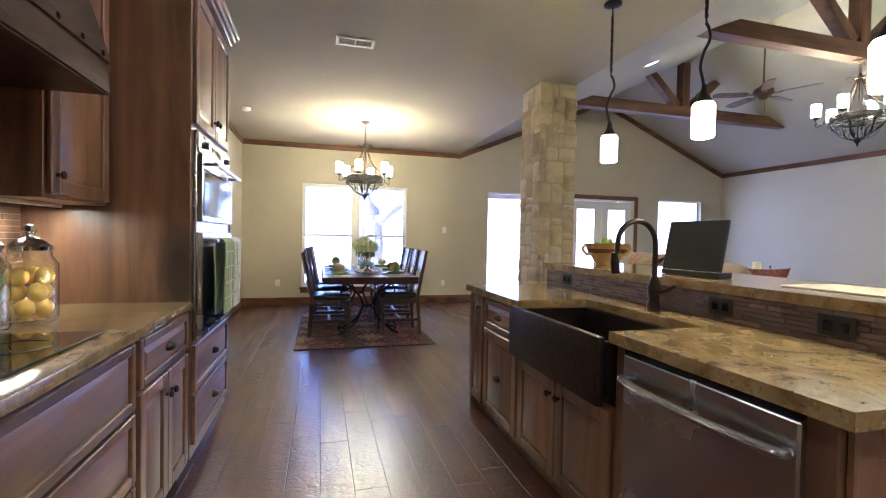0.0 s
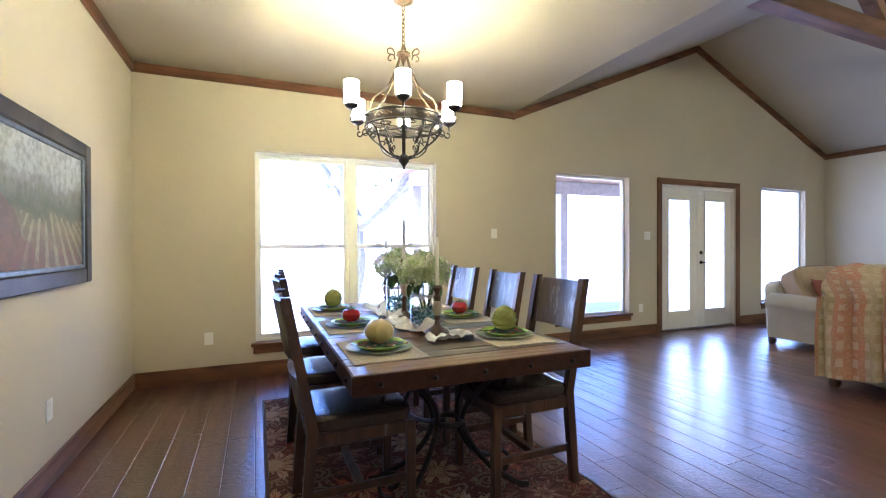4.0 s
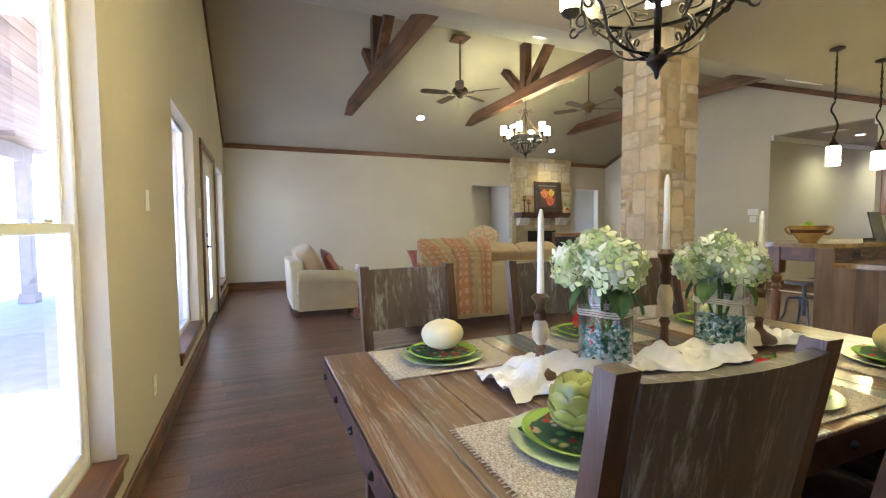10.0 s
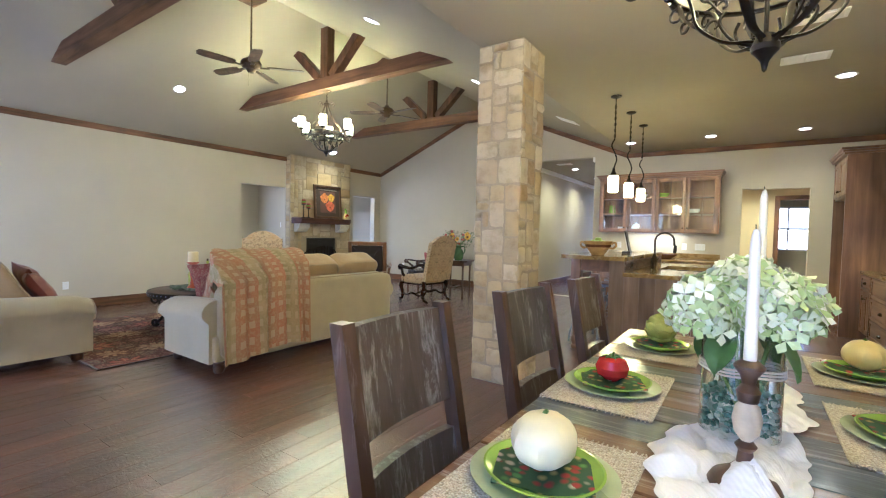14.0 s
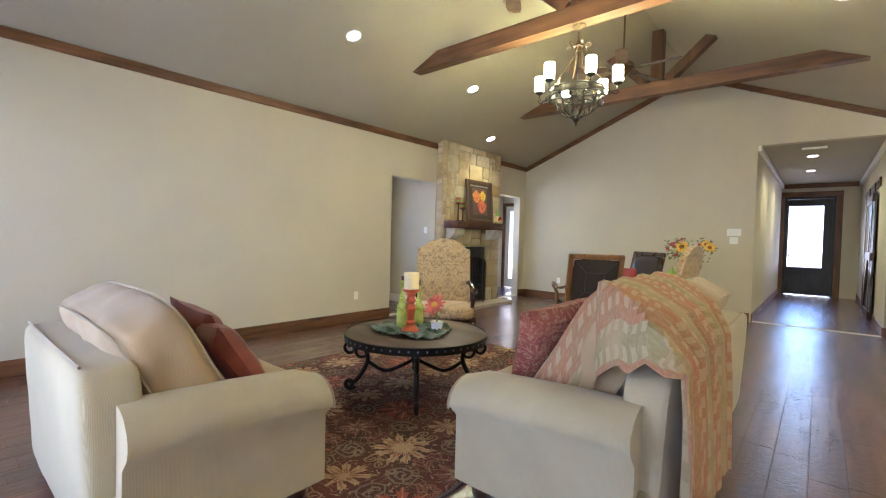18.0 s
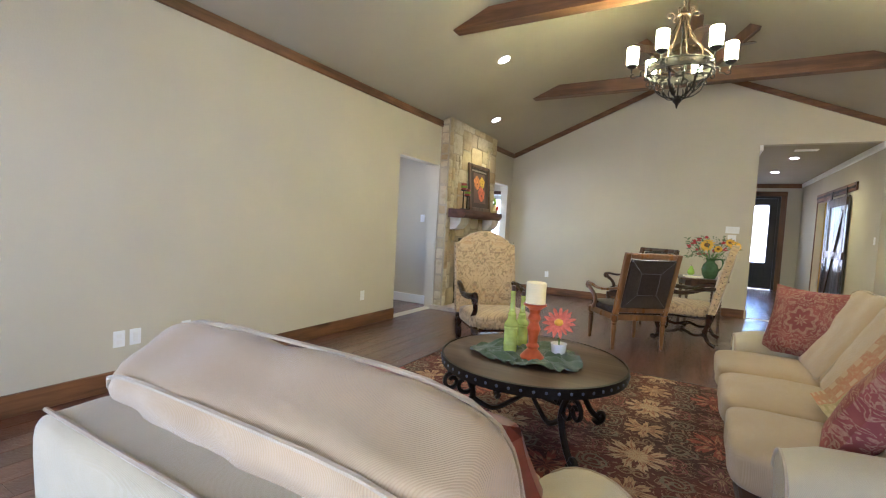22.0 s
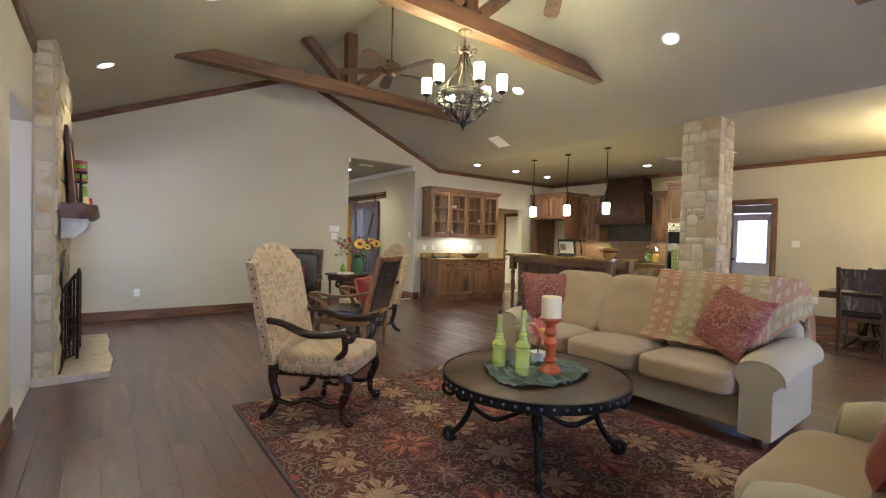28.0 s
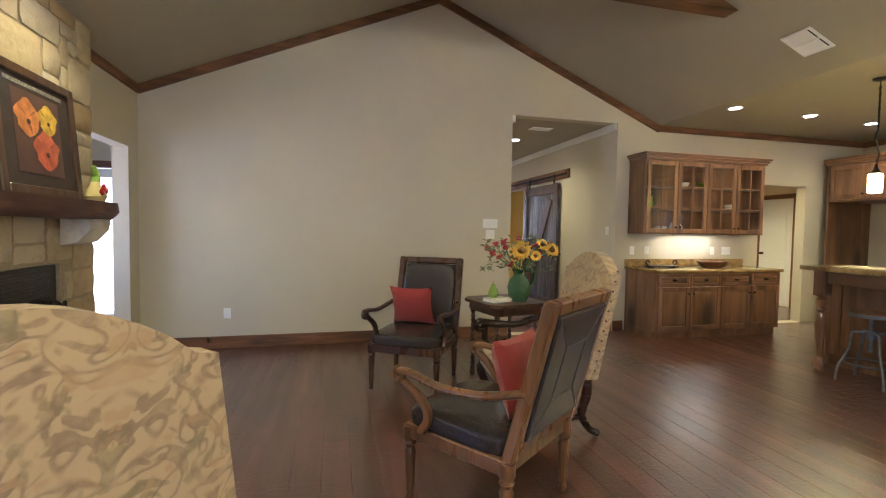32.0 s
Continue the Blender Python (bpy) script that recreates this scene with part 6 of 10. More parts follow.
for ys in (-0.70, 0.70):
    ib = bmesh.new()
    for s in (-1, 1):
        for dy in (-0.16, 0.16):
            p = smooth_path([(s * 0.30, ys + dy, TZ - 0.08), (s * 0.12, ys + dy * 0.5, TZ - 0.26), (s * 0.07, ys + dy * 0.2, 0.34), (s * 0.16, ys + dy * 0.5, 0.16), (s * 0.30, ys + dy, 0.05), (s * 0.37, ys + dy * 1.15, 0.03)], 6)
            tube(ib, p, 0.014, 8)
        tube(ib, [(x, ys, z) for x, _, z in spiral(s * 0.30, 0.085, 0.075, 0.02, -90, -90 + s * 400)], 0.011, 6)
        tube(ib, [(x, ys, z) for x, _, z in spiral(s * 0.26, 0.54, 0.10, 0.03, 90, 90 - s * 380)], 0.011, 6)
    tube(ib, [(0.075 * math.cos(k * math.pi / 10), ys + 0.075 * math.sin(k * math.pi / 10), 0.35) for k in range(20)], 0.014, 6, True)
    part("iron_pedestal", ib, M_IRON, tb, "scrolled wrought iron pedestal")
part("iron_stretcher", tube(bmesh.new(), smooth_path([(0, -0.70, 0.35), (0, -0.35, 0.22), (0, 0, 0.16), (0, 0.35, 0.22), (0, 0.70, 0.35)], 6), 0.014, 8), M_IRON, tb)


def dining_chair():
    """Faces local +x; its back stands at -x."""
    root = thing("dining_chair", "dark wooden dining chair, black leather seat, worn panel back", "chair", 0, 0, 0.012, 0, "chairs round the dining table")
    back = lambda z: -0.235 - max(0, z - 0.45) * 0.20
    for s in (-1, 1):
        y0_, y1_ = (0.185, 0.225) if s > 0 else (-0.225, -0.185)
        lg = prism(bmesh.new(), [(-0.285, 0.0), (-0.245, 0.0), (-0.205, 0.45), (-0.315, 1.0), (-0.355, 1.0), (-0.25, 0.45)], y0_, y1_, "y")
        part("rear_leg", lg, M_CHAIR, root)
        part("front_leg", bx(0.19, 0.232, y0_, y1_, 0, 0.43, 0.004), M_CHAIR, root)
        part("side_rail", bx(-0.235, 0.19, y0_ + 0.008, y1_ - 0.008, 0.375, 0.43, 0.003), M_CHAIR, root)
        part("side_stretcher", bx(-0.258, 0.19, y0_ + 0.01, y1_ - 0.01, 0.16, 0.195, 0.003), M_CHAIR, root)
    part("front_rail", bx(0.20, 0.225, -0.185, 0.185, 0.375, 0.43, 0.003), M_CHAIR, root)
    part("stretcher", bx(-0.04, -0.005, -0.195, 0.195, 0.162, 0.193, 0.003), M_CHAIR, root)

    def slat(z0_, z1_):
        bm = bmesh.new()
        n = 6
        rows = []
        for i in range(n + 1):
            y = -0.186 + 0.372 * i / n
            bow = -0.022 * (1 - (2 * i / n - 1) ** 2)
            rows.append([bm.verts.new((back(z) + bow + d, y, z)) for z, d in ((z0_, 0.012), (z1_, 0.012), (z1_, -0.016), (z0_, -0.016))])
        for a, b in zip(rows, rows[1:]):
            for j in range(4):
                bm.faces.new((a[j], a[(j + 1) % 4], b[(j + 1) % 4], b[j]))
        bm.faces.new(rows[0])
        bm.faces.new(list(reversed(rows[-1])))
        return bm
    part("backrest", slat(0.74, 0.985), M_CHAIRB, root, "worn wide back panel")
    part("lower_slat", slat(0.50, 0.665), M_CHAIRB, root)
    part("rear_rail", bx(-0.245, -0.222, -0.185, 0.185, 0.375, 0.43, 0.003), M_CHAIR, root)
    part("seat", cushion(bmesh.new(), 0.46, 0.46, 0.07, pose(-0.005, 0, 0.462), 6, 0.18, 8, 0.003), M_LEATHER, root, "black leather seat")
    return root


ch0 = dining_chair()
ch0.matrix_basis = pose(0.085, 5.56, 0.012, 0, 0, 0) @ Matrix.Diagonal((1.0, 1.0, 1.035, 1.0))
for cx, cy, rz in ((0.10, 6.20, 1.5), (0.14, 6.90, -2)):
    copy_thing(ch0, pose(cx, cy, 0.012, 0, 0, rz) @ Matrix.Diagonal((1.0, 1.0, 1.035, 1.0)))
for cx, cy, rz in ((0.92, 5.50, 181), (0.96, 6.17, 178), (0.985, 6.89, 182)):
    copy_thing(ch0, pose(cx, cy, 0.012, 0, 0, rz) @ Matrix.Diagonal((1.0, 1.0, 1.035, 1.0)))
copy_thing(ch0, pose(-2.26, 3.32, 0.0, 0, 0, -80))

# ---- table setting ----
mst, tst, bst = base_material("woven_straw", (0.40, 0.36, 0.29), 0.95)
gst = Graph(tst)
vst = gst.coords()
cell_ = gst.voronoi(vst, 210, "F1", "Distance", 0.75)
tone_ = gst.voronoi(vst, 210, "F1", "Color", 0.75)
gst.link(gst.mix(gst.ramp(cell_, [(0.4, (0, 0, 0)), (0.8, (0.55,) * 3)]), gst.ramp(gst.xyz(tone_)[0], [(0.0, (0.48, 0.42, 0.32)), (0.5, (0.60, 0.54, 0.44)), (1.0, (0.70, 0.66, 0.57))]), (0.10, 0.075, 0.05)), bst.inputs["Base Color"])
gst.bump(gst.math("SUBTRACT", 1.0, cell_), 0.8, 0.005, bst)
M_STRAW = mst
M_CHARGER = plain("sage_charger", (0.39, 0.45, 0.26), 0.25, 0, 0.08, 20)
M_LIMEP = plain("lime_plate", (0.30, 0.46, 0.06), 0.18, 0, 0.06, 20)
mnap, tnap, bnap = base_material("printed_napkin", (0.1, 0.2, 0.08), 0.9)
gg = Graph(tnap)
vn = gg.coords()
cells = gg.voronoi(vn, 38, out="Color")
gg.link(gg.mix(gg.ramp(gg.voronoi(vn, 38), [(0.25, (1, 1, 1)), (0.5, (0, 0, 0))]), (0.03, 0.08, 0.03), gg.ramp(gg.xyz(cells)[0], [(0.2, (0.30, 0.03, 0.02)), (0.45, (0.45, 0.36, 0.10)), (0.7, (0.10, 0.24, 0.05)), (0.9, (0.5, 0.42, 0.3))], "CONSTANT")), bnap.inputs["Base Color"])
M_NAPKIN = mnap
M_TOMATO = plain("tomato_skin", (0.42, 0.025, 0.02), 0.18, 0, 0.12, 8)
M_STEM = plain("green_stem", (0.10, 0.19, 0.03), 0.6, 0, 0.2, 30)
M_MELON = plain("pale_melon", (0.72, 0.65, 0.40), 0.32, 0, 0.12, 9, 0.1)
M_GOURD = plain("amber_gourd", (0.56, 0.45, 0.16), 0.3, 0, 0.15, 9, 0.1)
M_ARTI = plain("artichoke_leaf", (0.33, 0.35, 0.075), 0.18, 0, 0.3, 12)
TOP = 0.766


def lay(x, y, rz, kind):
    grp = "place settings on the dining table"
    mt_ = thing("placemat", "woven straw placemat on the dining table", "placemat", x, y, TOP, rz, grp)
    part("mat", bx(-0.17, 0.17, -0.235, 0.235, 0, 0.005, 0.002), M_STRAW, mt_)
    fr_bm = bmesh.new()
    rr = random.Random(int(x * 100 + y * 1000))
    for s in (-1, 1):
        for i in range(26):
            a = -0.165 + 0.33 * i / 25
            tube(fr_bm, [(a, s * 0.233, 0.003), (a + rr.uniform(-0.004, 0.004), s * (0.247 + rr.uniform(-0.003, 0.004)), 0.0025)], 0.0022, 4)
    part("fringe", fr_bm, M_STRAW, mt_)["kind"] = "stuff"
    c = thing("charger_plate", "round sage green charger plate", "plate", x, y, TOP + 0.005, rz, grp)
    part("plate", lathe(bmesh.new(), [(0, 0), (0.11, 0), (0.155, 0.012), (0.157, 0.015), (0.153, 0.016), (0.11, 0.005), (0, 0.005)], 40), M_CHARGER, c)
    p = thing("dinner_plate", "glazed lime green dinner plate", "plate", x, y, TOP + 0.011, rz, grp)
    part("plate", lathe(bmesh.new(), [(0, 0), (0.085, 0), (0.125, 0.02), (0.128, 0.023), (0.123, 0.024), (0.085, 0.006), (0, 0.006)], 40), M_LIMEP, p)
    nk = thing("napkin", "printed napkin folded on the plate", "napkin", x, y, TOP + 0.018, rz + 20, grp)
    part("cloth", sheet(bmesh.new(), lambda u, v: ((u - 0.5) * 0.20, (v - 0.5) * 0.185, 0.006 + 0.004 * math.sin(u * 8 + v * 5) + 0.01 * abs(u - 0.5)), 8, 8, 0.004), M_NAPKIN, nk)
    z = TOP + 0.033
    if kind == "tomato":
        f = thing("tomato", "shiny red ceramic tomato on the plate", "tomato", x, y, z, rz, grp)
        bm = lathe(bmesh.new(), [(0, 0.006), (0.03, 0), (0.05, 0.015), (0.056, 0.04), (0.045, 0.066), (0.02, 0.074), (0, 0.066)], 24)
        part("fruit", bm, M_TOMATO, f)
        stbm = bmesh.new()
        for k in range(6):
            a = k * math.pi / 3
            tube(stbm, [(0, 0, 0.069), (0.02 * math.cos(a), 0.02 * math.sin(a), 0.078), (0.036 * math.cos(a), 0.036 * math.sin(a), 0.073)], [0.004, 0.004, 0.001], 5)
        tube(stbm, [(0, 0, 0.068), (0.004, 0, 0.092)], 0.004, 5)
        part("stem", stbm, M_STEM, f)
    elif kind in ("melon", "gourd"):
        mat = M_MELON if kind == "melon" else M_GOURD
        f = thing("melon" if kind == "melon" else "gourd", "pale yellow ceramic melon on the plate" if kind == "melon" else "amber ceramic gourd on the plate", "fruit", x, y, z, rz, grp)
        bm = bmesh.new()
        n, rings_ = 24, []
        for i in range(11):
            t_ = math.pi * i / 10
            r_ = math.sin(t_) * 0.062 if 0 < i < 10 else 0
            rings_.append((r_, 0.062 - 0.062 * math.cos(t_)))
        lathe(bm, rings_, n)
        for v in bm.verts:
            a = math.atan2(v.co.y, v.co.x)
            k = 1 + 0.035 * math.cos(a * 9)
            v.co.x *= k * 1.10
            v.co.y *= k * 1.30
            v.co.z *= 0.92
        part("fruit", bm, mat, f)
        part("stem", tube(bmesh.new(), [(0, 0, 0.111), (0.004, 0.002, 0.120)], [0.007, 0.004], 6), M_STEM, f)
    else:
        f = thing("artichoke", "large glazed green artichoke on the plate", "artichoke", x, y, z, rz, grp)
        part("core", lump(bmesh.new(), (0, 0, 0.062), 0.054, 0.054, 0.058, 0.0, 2), M_ARTI, f)
        lf = bmesh.new()
        for lat, cnt in ((-48, 7), (-20, 8), (8, 8), (34, 7), (60, 5)):
            for k in range(cnt):
                a = 2 * math.pi * (k + 0.5 * (cnt % 2)) / cnt + lat
                ring = 0.057 * math.cos(radians(lat))
                q = pose(ring * math.cos(a), ring * math.sin(a), 0.062 + 0.060 * math.sin(radians(lat)), 0, 0, math.degrees(a)) @ pose(0, 0, 0, 0, 15 - lat)
                st_ = len(lf.verts)
                lathe(lf, [(0, -0.026), (0.019, -0.020), (0.028, 0.0), (0.025, 0.016), (0.012, 0.026), (0, 0.029)], 10, None, (0.30, 1.0))
                moved(lf, st_, q)
        part("leaves", lf, M_ARTI, f, "overlapping glazed leaves")


for px_, py_, rz_, kind in ((0.18, 5.47, 0, "gourd"), (0.18, 6.16, 0, "tomato"), (0.18, 6.87, 0, "artichoke"),
                            (0.89, 5.51, 180, "artichoke"), (0.94, 6.20, 180, "tomato"), (0.91, 6.90, 180, "melon")):
    lay(px_, py_, rz_, kind)

M_GAUZE = fabric("white_gauze", (0.88, 0.88, 0.88), 500, 0.9, 0.04)


def runner(u, v):
    y = 5.46 + 1.42 * u
    w = 0.115 + 0.06 * noise.noise(Vector((u * 7, 0.4, 0))) + 0.03 * noise.noise(Vector((u * 23, v * 3, 1.0)))
    x = 0.55 + 0.04 * math.sin(u * 9 + 0.5) + (v - 0.5) * 2 * w
    fold = 0.095 * abs(noise.noise(Vector((x * 10, y * 7, 0.3)))) + 0.024 * abs(noise.noise(Vector((x * 26 + y * 9, y * 17, 2.3)))) + 0.004 * abs(noise.noise(Vector((x * 60, y * 50, 5.0))))
    y += 0.03 * noise.noise(Vector((x * 8, y * 5, 2.0)))
    fold *= 1.0 - 0.85 * abs(2 * v - 1) ** 5
    return (x, y, TOP + 0.005 + fold)


rn = thing("table_runner", "crumpled white gauze runner along the dining table", "table runner", 0, 0, 0)
part("cloth", sheet(bmesh.new(), runner, 150, 44, 0.002), M_GAUZE, rn)
M_VASE = glass("vase_glass", (0.96, 1.0, 0.99))
mbd, tbd, bbd = base_material("teal_glass_bead", (0.2, 0.4, 0.36), 0.05)
gbd = Graph(tbd)
gbd.link(gbd.ramp(gbd.node("ShaderNodeNewGeometry").outputs["Random Per Island"], [(0.0, (0.04, 0.15, 0.13)), (0.5, (0.22, 0.42, 0.37)), (1.0, (0.62, 0.72, 0.68))]), bbd.inputs["Base Color"])
M_BEAD = mbd
M_TWINE = fabric("twine", (0.62, 0.56, 0.44), 600)
M_LEAF = plain("hydrangea_leaf", (0.075, 0.16, 0.035), 0.5, 0, 0.25, 20, 0.2)
mh, th, bh = base_material("hydrangea_petal", (0.42, 0.55, 0.20), 0.6)
gh = Graph(th)
gi = gh.node("ShaderNodeNewGeometry")
gh.link(gh.ramp(gi.outputs["Random Per Island"], [(0.0, (0.36, 0.48, 0.16)), (0.40, (0.55, 0.65, 0.32)), (0.7, (0.74, 0.78, 0.52)), (1.0, (0.85, 0.85, 0.74))]), bh.inputs["Base Color"])
bh.inputs["Subsurface Weight"].default_value = 0.0
M_PETAL = mh


def hydrangea(x, y, seed, heads):
    rr = random.Random(seed)
    vs = thing("vase", "clear glass cylinder vase with teal beads and twine", "vase", x, y, TOP + 0.026, 0, "hydrangea vases")
    gl_ = part("glass", lathe(bmesh.new(), [(0, 0), (0.088, 0), (0.09, 0.004), (0.09, 0.262), (0.086, 0.262), (0.086, 0.008), (0, 0.008)], 36), M_VASE, vs)
    gl_.visible_shadow = False
    beads = bmesh.new()
    for i in range(330):
        a, r_ = rr.uniform(0, 6.283), 0.078 * math.sqrt(rr.random())
        if i % 2:
            r_ = 0.077
        cz = 0.018 + 0.10 * rr.random()
        bmesh.ops.create_icosphere(beads, subdivisions=1, radius=0.0075, matrix=Matrix.Translation((r_ * math.cos(a), r_ * math.sin(a), cz)))
    part("beads", beads, M_BEAD, vs, "teal glass beads")["kind"] = "stuff"
    for zz in (0.168, 0.176, 0.184):
        part("twine", tube(bmesh.new(), [(0.0925 * math.cos(k * math.pi / 18), 0.0925 * math.sin(k * math.pi / 18), zz + 0.003 * math.sin(k * 0.7)) for k in range(36)], 0.003, 5, True), M_TWINE, vs)
    fl = thing("hydrangea", "pale green hydrangea heads in the glass vase", "flowers", x, y, TOP + 0.026, 0, "hydrangea bunches")
    for hi_, (hx, hy_, hz, hr) in enumerate(heads):
        hz += 0.045
        pb2 = bmesh.new()
        n = 78
        for i in range(n):
            zf = 1 - 1.75 * i / n
            a = i * 2.39996
            sr = math.sqrt(max(0, 1 - zf * zf))
            nrm = Vector((sr * math.cos(a), sr * math.sin(a), zf))
            c = Vector((hx, hy_, hz)) + nrm * hr * rr.uniform(0.82, 1.06)
            q = Matrix.Translation(c) @ nrm.to_track_quat("Z", "Y").to_matrix().to_4x4() @ pose(0, 0, 0, rr.uniform(-25, 25), rr.uniform(-25, 25), rr.uniform(0, 90))
            s_ = rr.uniform(0.026, 0.034)
            mid = pb2.verts.new(q @ Vector((0, 0, 0.002)))
            tips = []
            for k in range(4):
                a2 = k * math.pi / 2
                tips.append([pb2.verts.new(q @ Vector((s_ * r2 * math.cos(a2 + o), s_ * r2 * math.sin(a2 + o), zz))) for r2, o, zz in ((0.75, -0.55, 0.004), (1.05, 0.0, 0.008), (0.75, 0.55, 0.004))])
            for k in range(4):
                pb2.faces.new((mid, *tips[k]))
        part("bloom", pb2, M_PETAL, fl, "", 0)["kind"] = "stuff"
        part("stem", tube(bmesh.new(), smooth_path([(hx * 0.9, hy_ * 0.9, hz - hr * 0.3), (hx * 0.45, hy_ * 0.45, 0.16), (-hx * 0.2, -hy_ * 0.2, 0.03)], 4), 0.005, 6), M_STEM, fl)
    for i in range(4):
        a = i * 1.7 + seed
        q = pose(0.06 * math.cos(a), 0.06 * math.sin(a), 0.262, 0, 0, math.degrees(a)) @ pose(0, 0, 0, 0, 35)

        def leaf(u, v):
            w = 0.038 * math.sin(math.pi * min(1, u * 0.96 + 0.04)) ** 0.8
            return (u * 0.105, (v - 0.5) * 2 * w, 0.012 * abs(v - 0.5) * 2 - 0.05 * u * u)
        part("leaf", sheet(bmesh.new(), leaf, 8, 4, 0.0015, q), M_LEAF, fl)


hydrangea(0.57, 6.43, 4, [(-0.075, 0.03, 0.285, 0.085), (0.085, 0.05, 0.275, 0.085), (0.02, -0.09, 0.28, 0.08), (0.0, 0.03, 0.33, 0.075)])
hydrangea(0.56, 5.86, 8, [(-0.08, 0.0, 0.27, 0.08), (0.07, 0.05, 0.265, 0.08), (0.04, -0.075, 0.275, 0.08), (-0.01, 0.03, 0.315, 0.075)])

M_CANDLE = plain("ivory_wax", (0.80, 0.76, 0.62), 0.5, 0, 0.03, 20)
M_STICK = wood("turned_stick_wood", (0.035, 0.018, 0.010), (0.12, 0.06, 0.03), 0.4, "z")
M_BONE = plain("bone_bead", (0.50, 0.42, 0.28), 0.5, 0, 0.2, 20)
for cx, cy, hh, dz in ((0.555, 6.71, 0.266, 0.016), (0.534, 6.19, 0.392, 0.016), (0.547, 5.64, 0.267, 0.014)):
    cs = thing("candlestick", "turned dark wood candlestick with a bone bead", "candlestick", cx, cy, TOP + dz, 0, "candlesticks on the dining table")
    k = hh / 0.25
    part("base", lathe(bmesh.new(), [(0, 0), (0.062, 0), (0.066, 0.008), (0.058, 0.022), (0.03, 0.04), (0.016, 0.055), (0.013, 0.075 * k), (0.02, 0.085 * k), (0.012, 0.095 * k), (0, 0.095 * k)], 24), M_STICK, cs)
    part("bead", lathe(bmesh.new(), [(0.010, 0.095 * k), (0.022, 0.11 * k), (0.027, 0.135 * k), (0.022, 0.16 * k), (0.010, 0.175 * k)], 20), M_BONE, cs)
    part("socket", lathe(bmesh.new(), [(0, 0.17 * k), (0.018, 0.17 * k), (0.022, 0.19 * k), (0.012, 0.205 * k), (0.016, 0.22 * k), (0.028, 0.235 * k), (0.028, 0.24 * k), (0.015, hh), (0, hh)], 20), M_STICK, cs)
    cd = thing("taper_candle", "unlit ivory taper candle", "candle", cx, cy, TOP + dz + hh, 0, "taper candles")
    part("wax", lathe(bmesh.new(), [(0, 0), (0.012, 0), (0.0095, 0.24), (0.005, 0.262), (0, 0.266)], 16), M_CANDLE, cd)
    part("wick", tube(bmesh.new(), [(0, 0, 0.26), (0.001, 0, 0.274)], 0.0012, 5), M_BLACK, cd)

shift(dining, 0.06, 0.095)

# picture on the west wall
pw = thing("framed_picture", "landscape painting of hills and vine rows in a black frame", "picture", WEST + 0.002, 6.385, 1.475)
fbm = bmesh.new()
for a, b, c, d in ((-0.635, -0.545, -0.435, 0.435), (0.545, 0.635, -0.435, 0.435), (-0.545, 0.545, -0.435, -0.345), (-0.545, 0.545, 0.345, 0.435)):
    box(fbm, 0, 0.035, a, b, c, d, 0.008)
part("frame", fbm, M_BLACK, pw)
ibm = bmesh.new()
for a, b, c, d in ((-0.545, -0.52, -0.345, 0.345), (0.52, 0.545, -0.345, 0.345), (-0.52, 0.52, -0.345, -0.32), (-0.52, 0.52, 0.32, 0.345)):
    box(ibm, 0, 0.026, a, b, c, d, 0.004)
part("inner_frame", ibm, plain("silver_blue_fillet", (0.16, 0.20, 0.24), 0.35, 0.6, 0.2, 30), pw)
mp_, tp_, bp_ = base_material("landscape_painting", (0.3, 0.3, 0.2), 0.6)
gp_ = Graph(tp_)
vp = gp_.coords(vary=False)
xp, yp, zp = gp_.xyz(vp)
hz_ = gp_.math("ADD", zp, gp_.math("MULTIPLY", gp_.math("SUBTRACT", gp_.noise(vp, 5, 4), 0.5), 0.22))
land = gp_.ramp(gp_.math("ADD", gp_.math("MULTIPLY", hz_, 1.5), 0.5), [(0.08, (0.17, 0.10, 0.055)), (0.30, (0.22, 0.19, 0.085)), (0.48, (0.11, 0.125, 0.060)), (0.64, (0.20, 0.21, 0.15)), (0.74, (0.38, 0.40, 0.38)), (0.95, (0.46, 0.48, 0.47))])
rows_p = gp_.math("SINE", gp_.math("MULTIPLY", gp_.math("DIVIDE", yp, gp_.math("SUBTRACT", 0.22, zp)), 26.0))
low_p = gp_.math("LESS_THAN", hz_, -0.06)
land = gp_.mix(gp_.math("MULTIPLY", gp_.math("MULTIPLY", gp_.ramp(rows_p, [(0.1, (0, 0, 0)), (0.7, (0.6,) * 3)]), low_p), gp_.math("GREATER_THAN", yp, -0.25)), land, (0.35, 0.34, 0.17))
land = gp_.mix(gp_.math("MULTIPLY", gp_.math("LESS_THAN", gp_.math("ADD", yp, hz_), -0.38), 0.6), land, (0.17, 0.085, 0.06))
gp_.link(gp_.mix(gp_.ramp(gp_.noise(vp, 24, 5), [(0.42, (0,) * 3), (0.62, (0.45,) * 3)]), land, (0.10, 0.095, 0.05)), bp_.inputs["Base Color"])
part("canvas", bx(0.004, 0.014, -0.52, 0.52, -0.32, 0.32), mp_, pw)

